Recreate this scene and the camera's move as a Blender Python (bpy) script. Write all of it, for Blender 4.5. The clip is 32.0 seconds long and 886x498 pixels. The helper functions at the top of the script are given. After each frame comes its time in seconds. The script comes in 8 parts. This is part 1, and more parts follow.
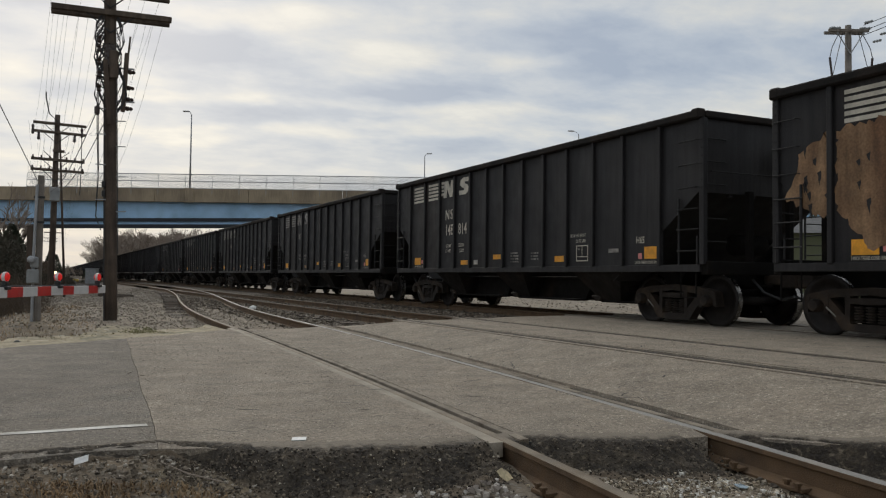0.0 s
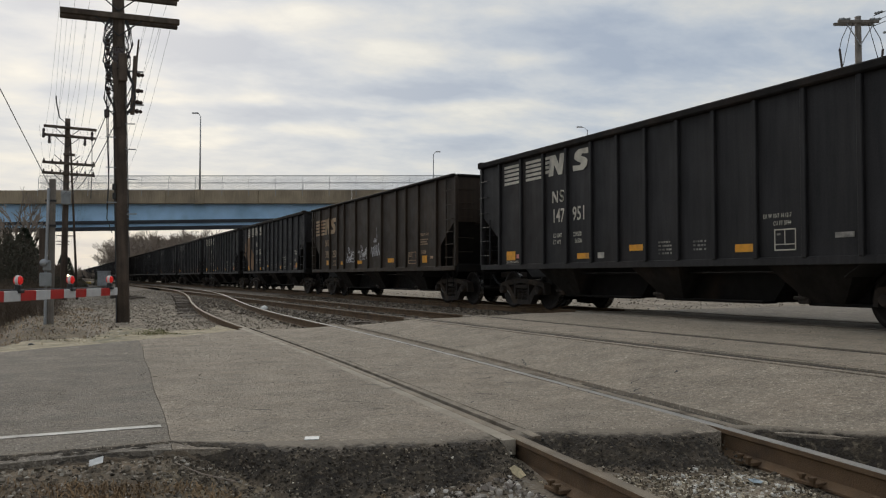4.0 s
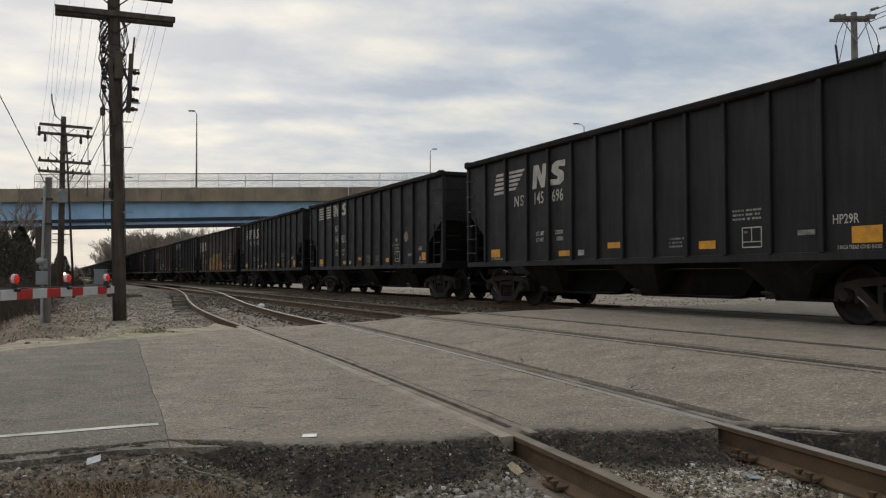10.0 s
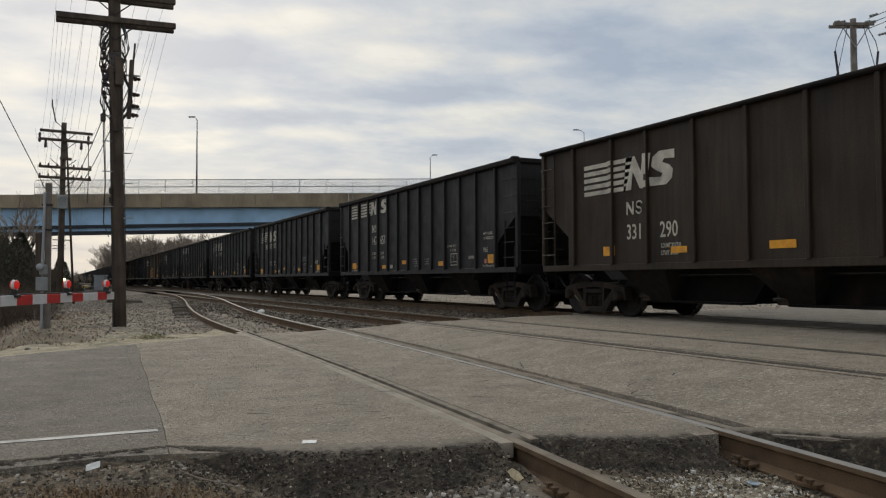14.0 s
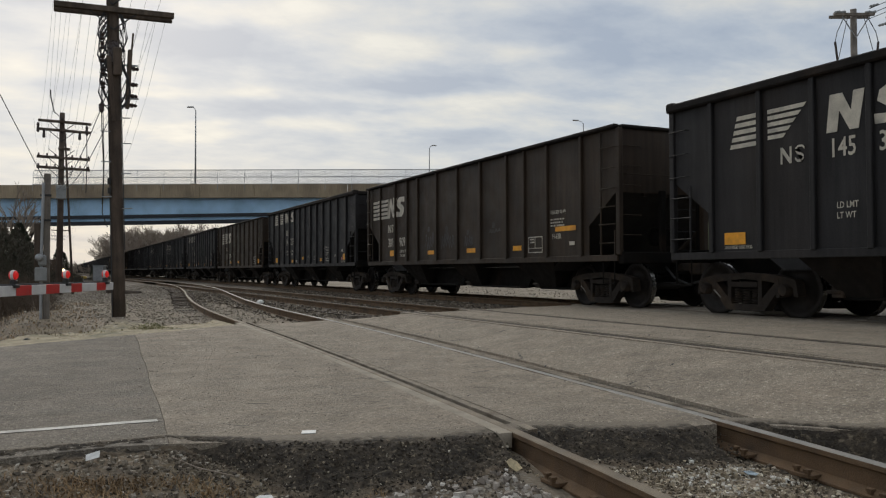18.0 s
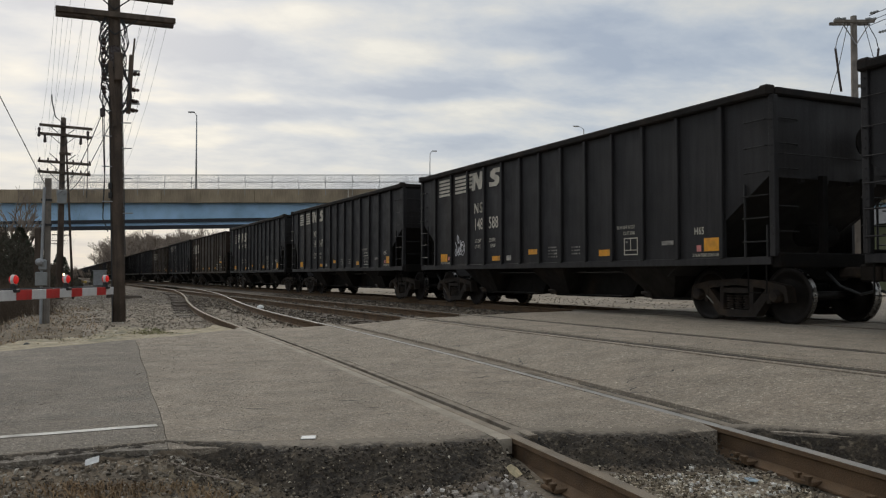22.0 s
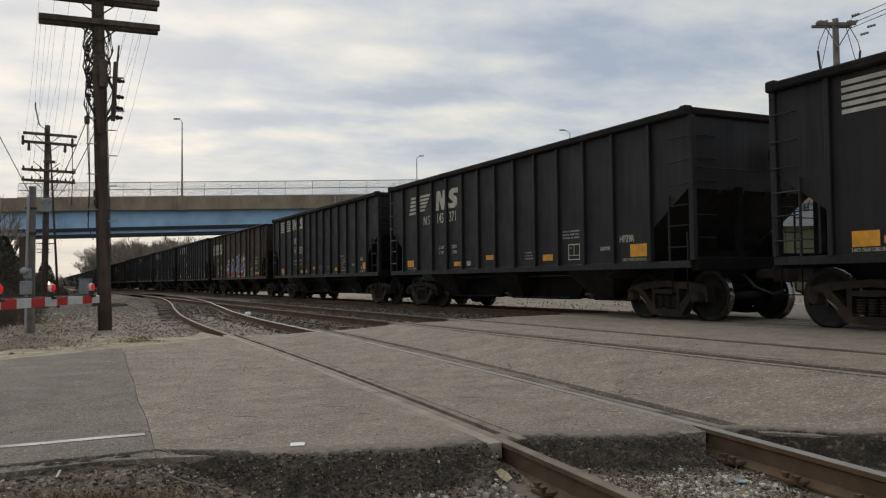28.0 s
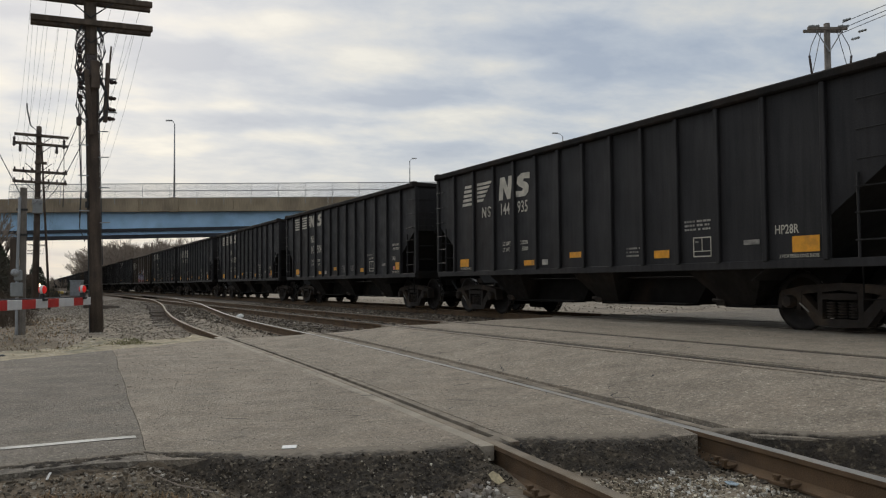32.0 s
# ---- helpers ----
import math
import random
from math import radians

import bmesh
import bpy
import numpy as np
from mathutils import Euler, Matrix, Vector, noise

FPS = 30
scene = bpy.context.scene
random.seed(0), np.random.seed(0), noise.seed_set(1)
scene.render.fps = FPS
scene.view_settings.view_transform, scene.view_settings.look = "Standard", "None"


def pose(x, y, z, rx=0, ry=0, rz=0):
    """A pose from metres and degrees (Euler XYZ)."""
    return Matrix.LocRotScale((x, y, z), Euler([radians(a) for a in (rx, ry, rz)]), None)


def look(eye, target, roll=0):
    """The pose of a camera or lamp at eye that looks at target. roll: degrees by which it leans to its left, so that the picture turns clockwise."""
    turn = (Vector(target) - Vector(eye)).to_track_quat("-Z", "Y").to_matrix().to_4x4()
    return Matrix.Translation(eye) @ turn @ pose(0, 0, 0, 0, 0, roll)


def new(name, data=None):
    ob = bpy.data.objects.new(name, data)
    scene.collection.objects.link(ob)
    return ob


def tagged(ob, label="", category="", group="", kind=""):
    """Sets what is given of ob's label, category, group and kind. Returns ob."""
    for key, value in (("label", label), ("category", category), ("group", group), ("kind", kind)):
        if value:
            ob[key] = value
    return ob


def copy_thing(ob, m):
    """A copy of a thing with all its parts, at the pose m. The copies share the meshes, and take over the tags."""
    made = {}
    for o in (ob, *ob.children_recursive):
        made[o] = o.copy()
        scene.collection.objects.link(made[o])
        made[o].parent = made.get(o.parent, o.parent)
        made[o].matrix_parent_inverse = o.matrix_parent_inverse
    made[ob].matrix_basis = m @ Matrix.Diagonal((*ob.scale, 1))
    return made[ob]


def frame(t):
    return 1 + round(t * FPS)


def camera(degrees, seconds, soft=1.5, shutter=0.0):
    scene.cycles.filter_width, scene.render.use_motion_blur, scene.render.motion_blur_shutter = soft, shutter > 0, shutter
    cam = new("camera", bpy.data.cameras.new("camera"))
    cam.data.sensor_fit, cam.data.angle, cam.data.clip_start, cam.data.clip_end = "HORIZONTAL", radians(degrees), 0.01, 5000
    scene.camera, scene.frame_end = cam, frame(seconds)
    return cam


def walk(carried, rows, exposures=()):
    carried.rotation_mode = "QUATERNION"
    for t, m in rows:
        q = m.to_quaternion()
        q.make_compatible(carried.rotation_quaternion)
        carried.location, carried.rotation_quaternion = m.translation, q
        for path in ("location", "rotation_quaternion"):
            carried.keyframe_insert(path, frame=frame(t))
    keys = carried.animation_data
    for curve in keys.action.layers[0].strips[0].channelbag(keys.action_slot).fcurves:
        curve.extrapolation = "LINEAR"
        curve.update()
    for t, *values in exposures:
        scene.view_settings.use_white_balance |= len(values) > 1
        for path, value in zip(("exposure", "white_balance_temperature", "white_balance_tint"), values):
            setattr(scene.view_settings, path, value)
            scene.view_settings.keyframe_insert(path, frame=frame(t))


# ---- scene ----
cam = camera(2 * math.degrees(math.atan(784 / 1450)), 32.0, soft=1.2)
PATH = [
    (0.0, pose(0.000, 0.000, 0.800, 92.057, -0.719, -25.874)),
    (0.5, pose(0.000, 0.000, 0.800, 91.966, -0.602, -25.790)),
    (1.0, pose(0.000, 0.000, 0.800, 91.907, -0.547, -25.723)),
    (1.5, pose(0.000, 0.000, 0.800, 91.844, -0.435, -25.744)),
    (2.0, pose(0.000, 0.000, 0.800, 91.773, -0.330, -25.621)),
    (2.5, pose(0.000, 0.000, 0.800, 91.738, -0.198, -25.361)),
    (3.0, pose(0.000, 0.000, 0.800, 91.785, -0.141, -25.243)),
    (3.5, pose(0.000, 0.000, 0.800, 91.865, -0.021, -25.192)),
    (5.5, pose(0.000, 0.000, 0.800, 91.973, -0.040, -25.037)),
    (6.0, pose(0.000, 0.000, 0.800, 92.032, -0.103, -25.011)),
    (6.5, pose(0.000, 0.000, 0.800, 92.074, -0.118, -25.088)),
    (7.0, pose(0.000, 0.000, 0.800, 92.000, -0.095, -25.233)),
    (7.5, pose(0.000, 0.000, 0.800, 91.901, -0.083, -25.398)),
    (8.0, pose(0.000, 0.000, 0.800, 91.846, 0.010, -25.431)),
    (8.5, pose(0.000, 0.000, 0.800, 91.830, -0.081, -25.361)),
    (9.0, pose(0.000, 0.000, 0.800, 91.820, -0.018, -25.286)),
    (9.5, pose(0.000, 0.000, 0.800, 91.803, 0.087, -25.317)),
    (10.0, pose(0.000, 0.000, 0.800, 91.713, 0.209, -25.355)),
    (10.5, pose(0.000, 0.000, 0.800, 91.736, 0.264, -25.401)),
    (11.0, pose(0.000, 0.000, 0.800, 91.742, 0.308, -25.440)),
    (11.5, pose(0.000, 0.000, 0.800, 91.779, 0.280, -25.405)),
    (12.0, pose(0.000, 0.000, 0.800, 91.873, 0.257, -25.394)),
    (12.5, pose(0.000, 0.000, 0.800, 91.897, 0.268, -25.338)),
    (13.0, pose(0.000, 0.000, 0.800, 91.900, 0.170, -25.294)),
    (13.5, pose(0.000, 0.000, 0.800, 92.017, 0.170, -25.331)),
    (14.0, pose(0.000, 0.000, 0.800, 92.128, 0.199, -25.352)),
    (14.5, pose(0.000, 0.000, 0.800, 92.205, 0.180, -25.740)),
    (16.5, pose(0.000, 0.000, 0.800, 91.565, -0.006, -25.868)),
    (17.0, pose(0.000, 0.000, 0.800, 91.603, 0.027, -25.719)),
    (17.5, pose(0.000, 0.000, 0.800, 91.548, 0.099, -25.566)),
    (18.0, pose(0.000, 0.000, 0.800, 91.475, 0.161, -25.419)),
    (18.5, pose(0.000, 0.000, 0.800, 91.343, 0.282, -25.272)),
    (19.0, pose(0.000, 0.000, 0.800, 91.364, 0.390, -25.216)),
    (19.5, pose(0.000, 0.000, 0.800, 91.466, 0.264, -25.371)),
    (20.0, pose(0.000, 0.000, 0.800, 91.542, 0.100, -25.469)),
    (20.5, pose(0.000, 0.000, 0.800, 91.626, -0.019, -25.444)),
    (21.0, pose(0.000, 0.000, 0.800, 91.716, -0.095, -25.394)),
    (21.5, pose(0.000, 0.000, 0.800, 91.805, -0.006, -25.328)),
    (22.0, pose(0.000, 0.000, 0.800, 91.857, 0.028, -25.398)),
    (22.5, pose(0.000, 0.000, 0.800, 92.003, 0.160, -25.621)),
    (23.0, pose(0.000, 0.000, 0.800, 92.111, 0.049, -26.021)),
    (23.5, pose(0.000, 0.000, 0.800, 92.227, 0.039, -26.098)),
    (24.0, pose(0.000, 0.000, 0.800, 92.294, -0.001, -26.037)),
    (24.5, pose(0.000, 0.000, 0.800, 92.340, 0.057, -26.149)),
    (25.0, pose(0.000, 0.000, 0.800, 92.271, 0.200, -26.093)),
    (25.5, pose(0.000, 0.000, 0.800, 92.285, 0.253, -26.155)),
    (27.5, pose(0.000, 0.000, 0.800, 92.195, 0.595, -26.038)),
    (28.0, pose(0.000, 0.000, 0.800, 92.179, 0.636, -26.238)),
    (28.5, pose(0.000, 0.000, 0.800, 92.231, 0.610, -26.403)),
    (29.0, pose(0.000, 0.000, 0.800, 92.183, 0.549, -26.532)),
    (29.5, pose(0.000, 0.000, 0.800, 92.227, 0.510, -26.596)),
    (30.0, pose(0.000, 0.000, 0.800, 92.229, 0.528, -26.648)),
    (30.5, pose(0.000, 0.000, 0.800, 92.270, 0.513, -26.643)),
    (31.0, pose(0.000, 0.000, 0.800, 92.270, 0.508, -26.690)),
    (31.5, pose(0.000, 0.000, 0.800, 92.353, 0.458, -26.726)),
    (32.0, pose(0.000, 0.000, 0.800, 92.354, 0.509, -26.749)),
]

walk(cam, PATH)

# ---- light: a broken overcast, the sun behind cloud ahead ----
def build_world():
    w = bpy.data.worlds.new("overcast_sky")
    scene.world = w
    w.use_nodes = True
    nt = w.node_tree
    nt.nodes.clear()
    N, L = nt.nodes.new, nt.links.new
    out, bg = N("ShaderNodeOutputWorld"), N("ShaderNodeBackground")
    sky = N("ShaderNodeTexSky")
    sky.sky_type, sky.sun_disc = "NISHITA", False
    sky.sun_elevation, sky.sun_rotation = SUN_EL, SUN_AZ
    sky.air_density, sky.dust_density = 1.0, 2.0
    tc = N("ShaderNodeTexCoord")
    sep = N("ShaderNodeSeparateXYZ")
    L(tc.outputs["Generated"], sep.inputs[0])

    def mth(op, a, b):
        n = N("ShaderNodeMath")
        n.operation = op
        for i, v in enumerate((a, b)):
            if isinstance(v, (int, float)):
                n.inputs[i].default_value = v
            else:
                L(v, n.inputs[i])
        return n.outputs[0]

    up = mth("ADD", mth("MAXIMUM", sep.outputs[2], 0.0), 0.16)
    flat = N("ShaderNodeCombineXYZ")
    L(mth("DIVIDE", sep.outputs[0], up), flat.inputs[0])
    L(mth("DIVIDE", sep.outputs[1], up), flat.inputs[1])
    rot = N("ShaderNodeMapping")
    rot.inputs["Rotation"].default_value = (0, 0, radians(25))
    rot.inputs["Location"].default_value = CLOUD_SHIFT
    rot.inputs["Scale"].default_value = (0.75, 1.0, 1.0)
    L(flat.outputs[0], rot.inputs[0])

    def fog(scale, detail, rough, dist=0.0):
        n = N("ShaderNodeTexNoise")
        n.inputs["Scale"].default_value, n.inputs["Detail"].default_value = scale, detail
        n.inputs["Roughness"].default_value, n.inputs["Distortion"].default_value = rough, dist
        L(rot.outputs[0], n.inputs["Vector"])
        return n

    def mix(fac, a, b):
        n = N("ShaderNodeMix")
        n.data_type = "RGBA"
        L(fac, n.inputs[0])
        for i, v in ((6, a), (7, b)):
            if isinstance(v, tuple):
                n.inputs[i].default_value = (*v, 1)
            else:
                L(v, n.inputs[i])
        return n.outputs[2]

    # the deck as it drifts ahead: banks of thicker and thinner cloud over fine broken structure
    def dot3(way):
        n = N("ShaderNodeVectorMath")
        n.operation = "DOT_PRODUCT"
        L(tc.outputs["Generated"], n.inputs[0])
        n.inputs[1].default_value = way
        return n.outputs["Value"]

    ahead = mth("MAXIMUM", dot3((math.sin(SKY_AZ), math.cos(SKY_AZ), 0)), 0.05)
    plan = N("ShaderNodeCombineXYZ")
    L(mth("DIVIDE", dot3((math.cos(SKY_AZ), -math.sin(SKY_AZ), 0)), ahead), plan.inputs[0])
    L(mth("DIVIDE", sep.outputs[2], ahead), plan.inputs[1])
    bend = fog(1.6, 4.0, 0.6)
    curl = N("ShaderNodeVectorMath")
    curl.operation = "MULTIPLY_ADD"
    L(bend.outputs["Color"], curl.inputs[0])
    curl.inputs[1].default_value, curl.inputs[2].default_value = (0.2, 0.09, 0), (-0.1, -0.045, 0)
    warped = N("ShaderNodeVectorMath")
    L(plan.outputs[0], warped.inputs[0])
    L(curl.outputs[0], warped.inputs[1])
    total = mth("ADD", mth("MULTIPLY", mth("SUBTRACT", fog(0.9, 5.0, 0.5).outputs["Fac"], 0.5), 0.9), 0.49)
    total = mth("ADD", total, mth("MULTIPLY", mth("SUBTRACT", fog(2.6, 7.0, 0.58, 0.15).outputs["Fac"], 0.5), 1.7))
    total = mth("ADD", total, mth("MULTIPLY", mth("SUBTRACT", fog(6.0, 6.0, 0.6, 0.1).outputs["Fac"], 0.5), 0.8))
    for cx, cz, rx, rz, amount in CLOUD_BANKS:
        off = N("ShaderNodeVectorMath")
        off.operation = "MULTIPLY_ADD"
        L(warped.outputs[0], off.inputs[0])
        off.inputs[1].default_value, off.inputs[2].default_value = (1 / rx, 1 / rz, 0), (-cx / rx, -cz / rz, 0)
        far = N("ShaderNodeVectorMath")
        far.operation = "LENGTH"
        L(off.outputs[0], far.inputs[0])
        lobe = N("ShaderNodeMapRange")
        lobe.interpolation_type = "SMOOTHSTEP"
        lobe.inputs[1].default_value, lobe.inputs[2].default_value = 0.0, 1.7
        lobe.inputs[3].default_value, lobe.inputs[4].default_value = amount, 0.0
        L(far.outputs["Value"], lobe.inputs[0])
        total = mth("ADD", total, lobe.outputs[0])
    tone = N("ShaderNodeValToRGB")
    while len(tone.color_ramp.elements) < 5:
        tone.color_ramp.elements.new(0.5)
    for e, (p, c) in zip(tone.color_ramp.elements, ((0.0, (0.44, 0.515, 0.63)), (0.3, (0.55, 0.617, 0.705)), (0.55, (0.69, 0.73, 0.765)), (0.8, (0.835, 0.835, 0.795)), (1.0, (0.965, 0.945, 0.86)))):
        e.position, e.color = p, (*c, 1)
    L(total, tone.inputs[0])
    low = N("ShaderNodeMapRange")
    low.inputs[1].default_value, low.inputs[2].default_value = 0.0, 0.17
    low.inputs[3].default_value, low.inputs[4].default_value = 0.5, 0.0
    L(sep.outputs[2], low.inputs[0])
    deck = mix(low.outputs[0], tone.outputs[0], (0.84, 0.80, 0.73))
    # the hidden sun brightens the cloud round it
    dot, halo = N("ShaderNodeVectorMath"), N("ShaderNodeMapRange")
    dot.operation = "DOT_PRODUCT"
    L(tc.outputs["Generated"], dot.inputs[0])
    dot.inputs[1].default_value = SUN_WAY
    halo.interpolation_type = "SMOOTHSTEP"
    halo.inputs[1].default_value, halo.inputs[2].default_value, halo.inputs[4].default_value = 0.80, 1.0, 0.1
    L(dot.outputs["Value"], halo.inputs[0])
    deck = mix(halo.outputs[0], deck, (1.04, 1.0, 0.92))
    deck_gain = N("ShaderNodeVectorMath")
    deck_gain.operation = "SCALE"
    deck_gain.inputs["Scale"].default_value = CLOUD_GAIN
    L(deck, deck_gain.inputs[0])
    blend = N("ShaderNodeMix")
    blend.data_type = "RGBA"
    blend.inputs[0].default_value = 0.9
    L(sky.outputs[0], blend.inputs[6])
    L(deck_gain.outputs[0], blend.inputs[7])
    L(blend.outputs[2], bg.inputs["Color"])
    bg.inputs["Strength"].default_value = 0.1
    L(bg.outputs[0], out.inputs["Surface"])


SUN_AZ, SUN_EL = radians(2), radians(27)
SUN_WAY = (math.sin(SUN_AZ) * math.cos(SUN_EL), math.cos(SUN_AZ) * math.cos(SUN_EL), math.sin(SUN_EL))
CLOUD_SHIFT, CLOUD_GAIN, SKY_AZ = (3.1, 0.4, 0.0), 8.15, radians(25.6)
CLOUD_BANKS = [  # across, up, half width, half height, thinner (+) or thicker (-) cloud
    (-0.21, 0.322, 0.08, 0.015, 0.5), (-0.30, 0.315, 0.03, 0.02, 0.3), (-0.34, 0.222, 0.04, 0.009, 0.55), (-0.24, 0.228, 0.05, 0.012, 0.35),
    (-0.09, 0.265, 0.08, 0.018, 0.35), (0.03, 0.205, 0.07, 0.018, 0.4), (0.115, 0.267, 0.045, 0.012, 0.3), (-0.33, 0.172, 0.08, 0.01, 0.45),
    (-0.07, 0.178, 0.11, 0.01, 0.35), (0.15, 0.322, 0.06, 0.012, 0.25), (-0.51, 0.25, 0.05, 0.03, 0.3), (-0.42, 0.19, 0.05, 0.012, 0.3),
    (-0.288, 0.279, 0.075, 0.024, -0.6), (-0.203, 0.197, 0.08, 0.014, -0.5), (-0.03, 0.236, 0.08, 0.02, -0.5), (0.15, 0.288, 0.08, 0.02, -0.25),
    (0.25, 0.274, 0.11, 0.03, -0.23), (0.41, 0.29, 0.14, 0.05, -0.12), (-0.50, 0.325, 0.06, 0.014, -0.5), (-0.43, 0.225, 0.05, 0.012, -0.35), (0.33, 0.33, 0.14, 0.012, 0.12)]
build_world()
sun = new("sun", bpy.data.lights.new("sun", "SUN"))
sun.data.energy, sun.data.angle, sun.data.color = 1.25, radians(30), (1.0, 0.92, 0.79)
sun.matrix_world = look((0, 0, 50), Vector((0, 0, 50)) - Vector(SUN_WAY))
scene.view_settings.exposure = 0.0

# ---- materials ----
def mat(name, base, rough=0.7, metal=0.0, vary=0.25, scale=6.0, second=None, bump=0.25, fine=60.0, spots=None, rnd=0.0, streak=0.0, amount=0.5, spec=0.4, grain=0.0, dust=None):
    """A surface with two scales of colour variation, optional rust or dirt of a second colour, streaks and fine relief."""
    m = bpy.data.materials.new(name)
    m.use_nodes = True
    nt = m.node_tree
    N, L = nt.nodes.new, nt.links.new
    b = nt.nodes["Principled BSDF"]
    b.inputs["Roughness"].default_value, b.inputs["Metallic"].default_value = rough, metal
    b.inputs["Specular IOR Level"].default_value = spec
    tc = N("ShaderNodeTexCoord")

    def nz(s, detail=4.0, stretch=(1, 1, 1)):
        mp = N("ShaderNodeMapping")
        mp.inputs["Scale"].default_value = stretch
        L(tc.outputs["Object"], mp.inputs[0])
        n = N("ShaderNodeTexNoise")
        n.inputs["Scale"].default_value, n.inputs["Detail"].default_value = s, detail
        L(mp.outputs[0], n.inputs["Vector"])
        return n.outputs["Fac"]

    def ramp(v, lo, hi, a, c):
        r = N("ShaderNodeMapRange")
        r.inputs[1].default_value, r.inputs[2].default_value, r.inputs[3].default_value, r.inputs[4].default_value = lo, hi, a, c
        L(v, r.inputs[0])
        return r.outputs[0]

    def mul(a, f):
        n = N("ShaderNodeVectorMath")
        n.operation = "SCALE"
        L(a, n.inputs[0])
        L(f, n.inputs["Scale"])
        return n.outputs[0]

    col = N("ShaderNodeRGB")
    col.outputs[0].default_value = (*base, 1)
    c = col.outputs[0]
    if second:
        x = N("ShaderNodeMix")
        x.data_type = "RGBA"
        L(ramp(nz(scale * 0.45, 6.0, (1, 1, 0.25) if streak else (1, 1, 1)), 0.62 - 0.3 * amount, 0.78 - 0.2 * amount, 0.0, 1.0), x.inputs[0])
        L(c, x.inputs[6])
        x.inputs[7].default_value = (*second, 1)
        c = x.outputs[2]
    if spots:
        x = N("ShaderNodeMix")
        x.data_type = "RGBA"
        L(ramp(nz(fine * 0.6, 2.0), 0.58, 0.68, 0.0, 0.8), x.inputs[0])
        L(c, x.inputs[6])
        x.inputs[7].default_value = (*spots, 1)
        c = x.outputs[2]
    if dust:
        x = N("ShaderNodeMix")
        x.data_type = "RGBA"
        L(ramp(nz(1.0, 5.0, (0.3, 1.5, 1)), 0.5, 0.68, 0.0, 0.75), x.inputs[0])
        L(c, x.inputs[6])
        x.inputs[7].default_value = (*dust, 1)
        c = x.outputs[2]
    c = mul(c, ramp(nz(scale), 0.3, 0.7, 1 - vary, 1 + vary))
    c = mul(c, ramp(nz(fine), 0.3, 0.7, 1 - vary * 0.7, 1 + vary * 0.7))
    if grain:
        c = mul(c, ramp(nz(26.0, 3.0), 0.35, 0.65, 1 - 1.4 * grain, 1 + 1.4 * grain))
        c = mul(c, ramp(nz(11.0, 3.0), 0.35, 0.65, 1 - 0.5 * grain, 1 + 0.5 * grain))
        c = mul(c, ramp(nz(9.0, 2.0), 0.66, 0.72, 1.0, 0.72))
        c = mul(c, ramp(nz(52.0, 2.0), 0.60, 0.67, 1.0, 0.66))
        c = mul(c, ramp(nz(1.3, 5.0), 0.3, 0.7, 1 - 0.5 * grain, 1 + 0.5 * grain))
    if streak:
        c = mul(c, ramp(nz(5.0, 5.0, (2.0, 2.0, 0.15)), 0.3, 0.7, 1 - streak, 1 + streak))
    if rnd:
        oi = N("ShaderNodeObjectInfo")
        c = mul(c, ramp(oi.outputs["Random"], 0, 1, 1 - rnd, 1 + rnd))
    L(c, b.inputs["Base Color"])
    L(ramp(nz(scale * 2), 0.3, 0.7, max(0.05, rough - 0.12), min(1, rough + 0.12)), b.inputs["Roughness"])
    if bump:
        bp = N("ShaderNodeBump")
        bp.inputs["Strength"].default_value, bp.inputs["Distance"].default_value = bump, 0.02
        L(nz(fine, 6.0), bp.inputs["Height"])
        L(bp.outputs[0], b.inputs["Normal"])
    return m


def plain(name, base, rough=0.6, metal=0.0):
    return mat(name, base, rough, metal, vary=0.12, scale=9.0, bump=0.08, fine=40.0)


def glow(name, colour, strength):
    m = plain(name, colour, 0.3)
    b = m.node_tree.nodes["Principled BSDF"]
    b.inputs["Emission Color"].default_value, b.inputs["Emission Strength"].default_value = (*colour, 1), strength
    return m


ASPHALT = mat("asphalt", (0.268, 0.228, 0.179), 0.9, vary=0.17, scale=3.2, second=(0.308, 0.257, 0.2), spots=(0.56, 0.49, 0.4), bump=1.0, fine=80, amount=0.5, grain=0.13, dust=(0.318, 0.266, 0.207))
ASPHALT_OLD = mat("worn_asphalt", (0.209, 0.181, 0.147), 0.9, vary=0.15, scale=3.0, second=(0.17, 0.15, 0.124), spots=(0.4, 0.36, 0.3), bump=1.0, fine=80, amount=0.35, grain=0.13)


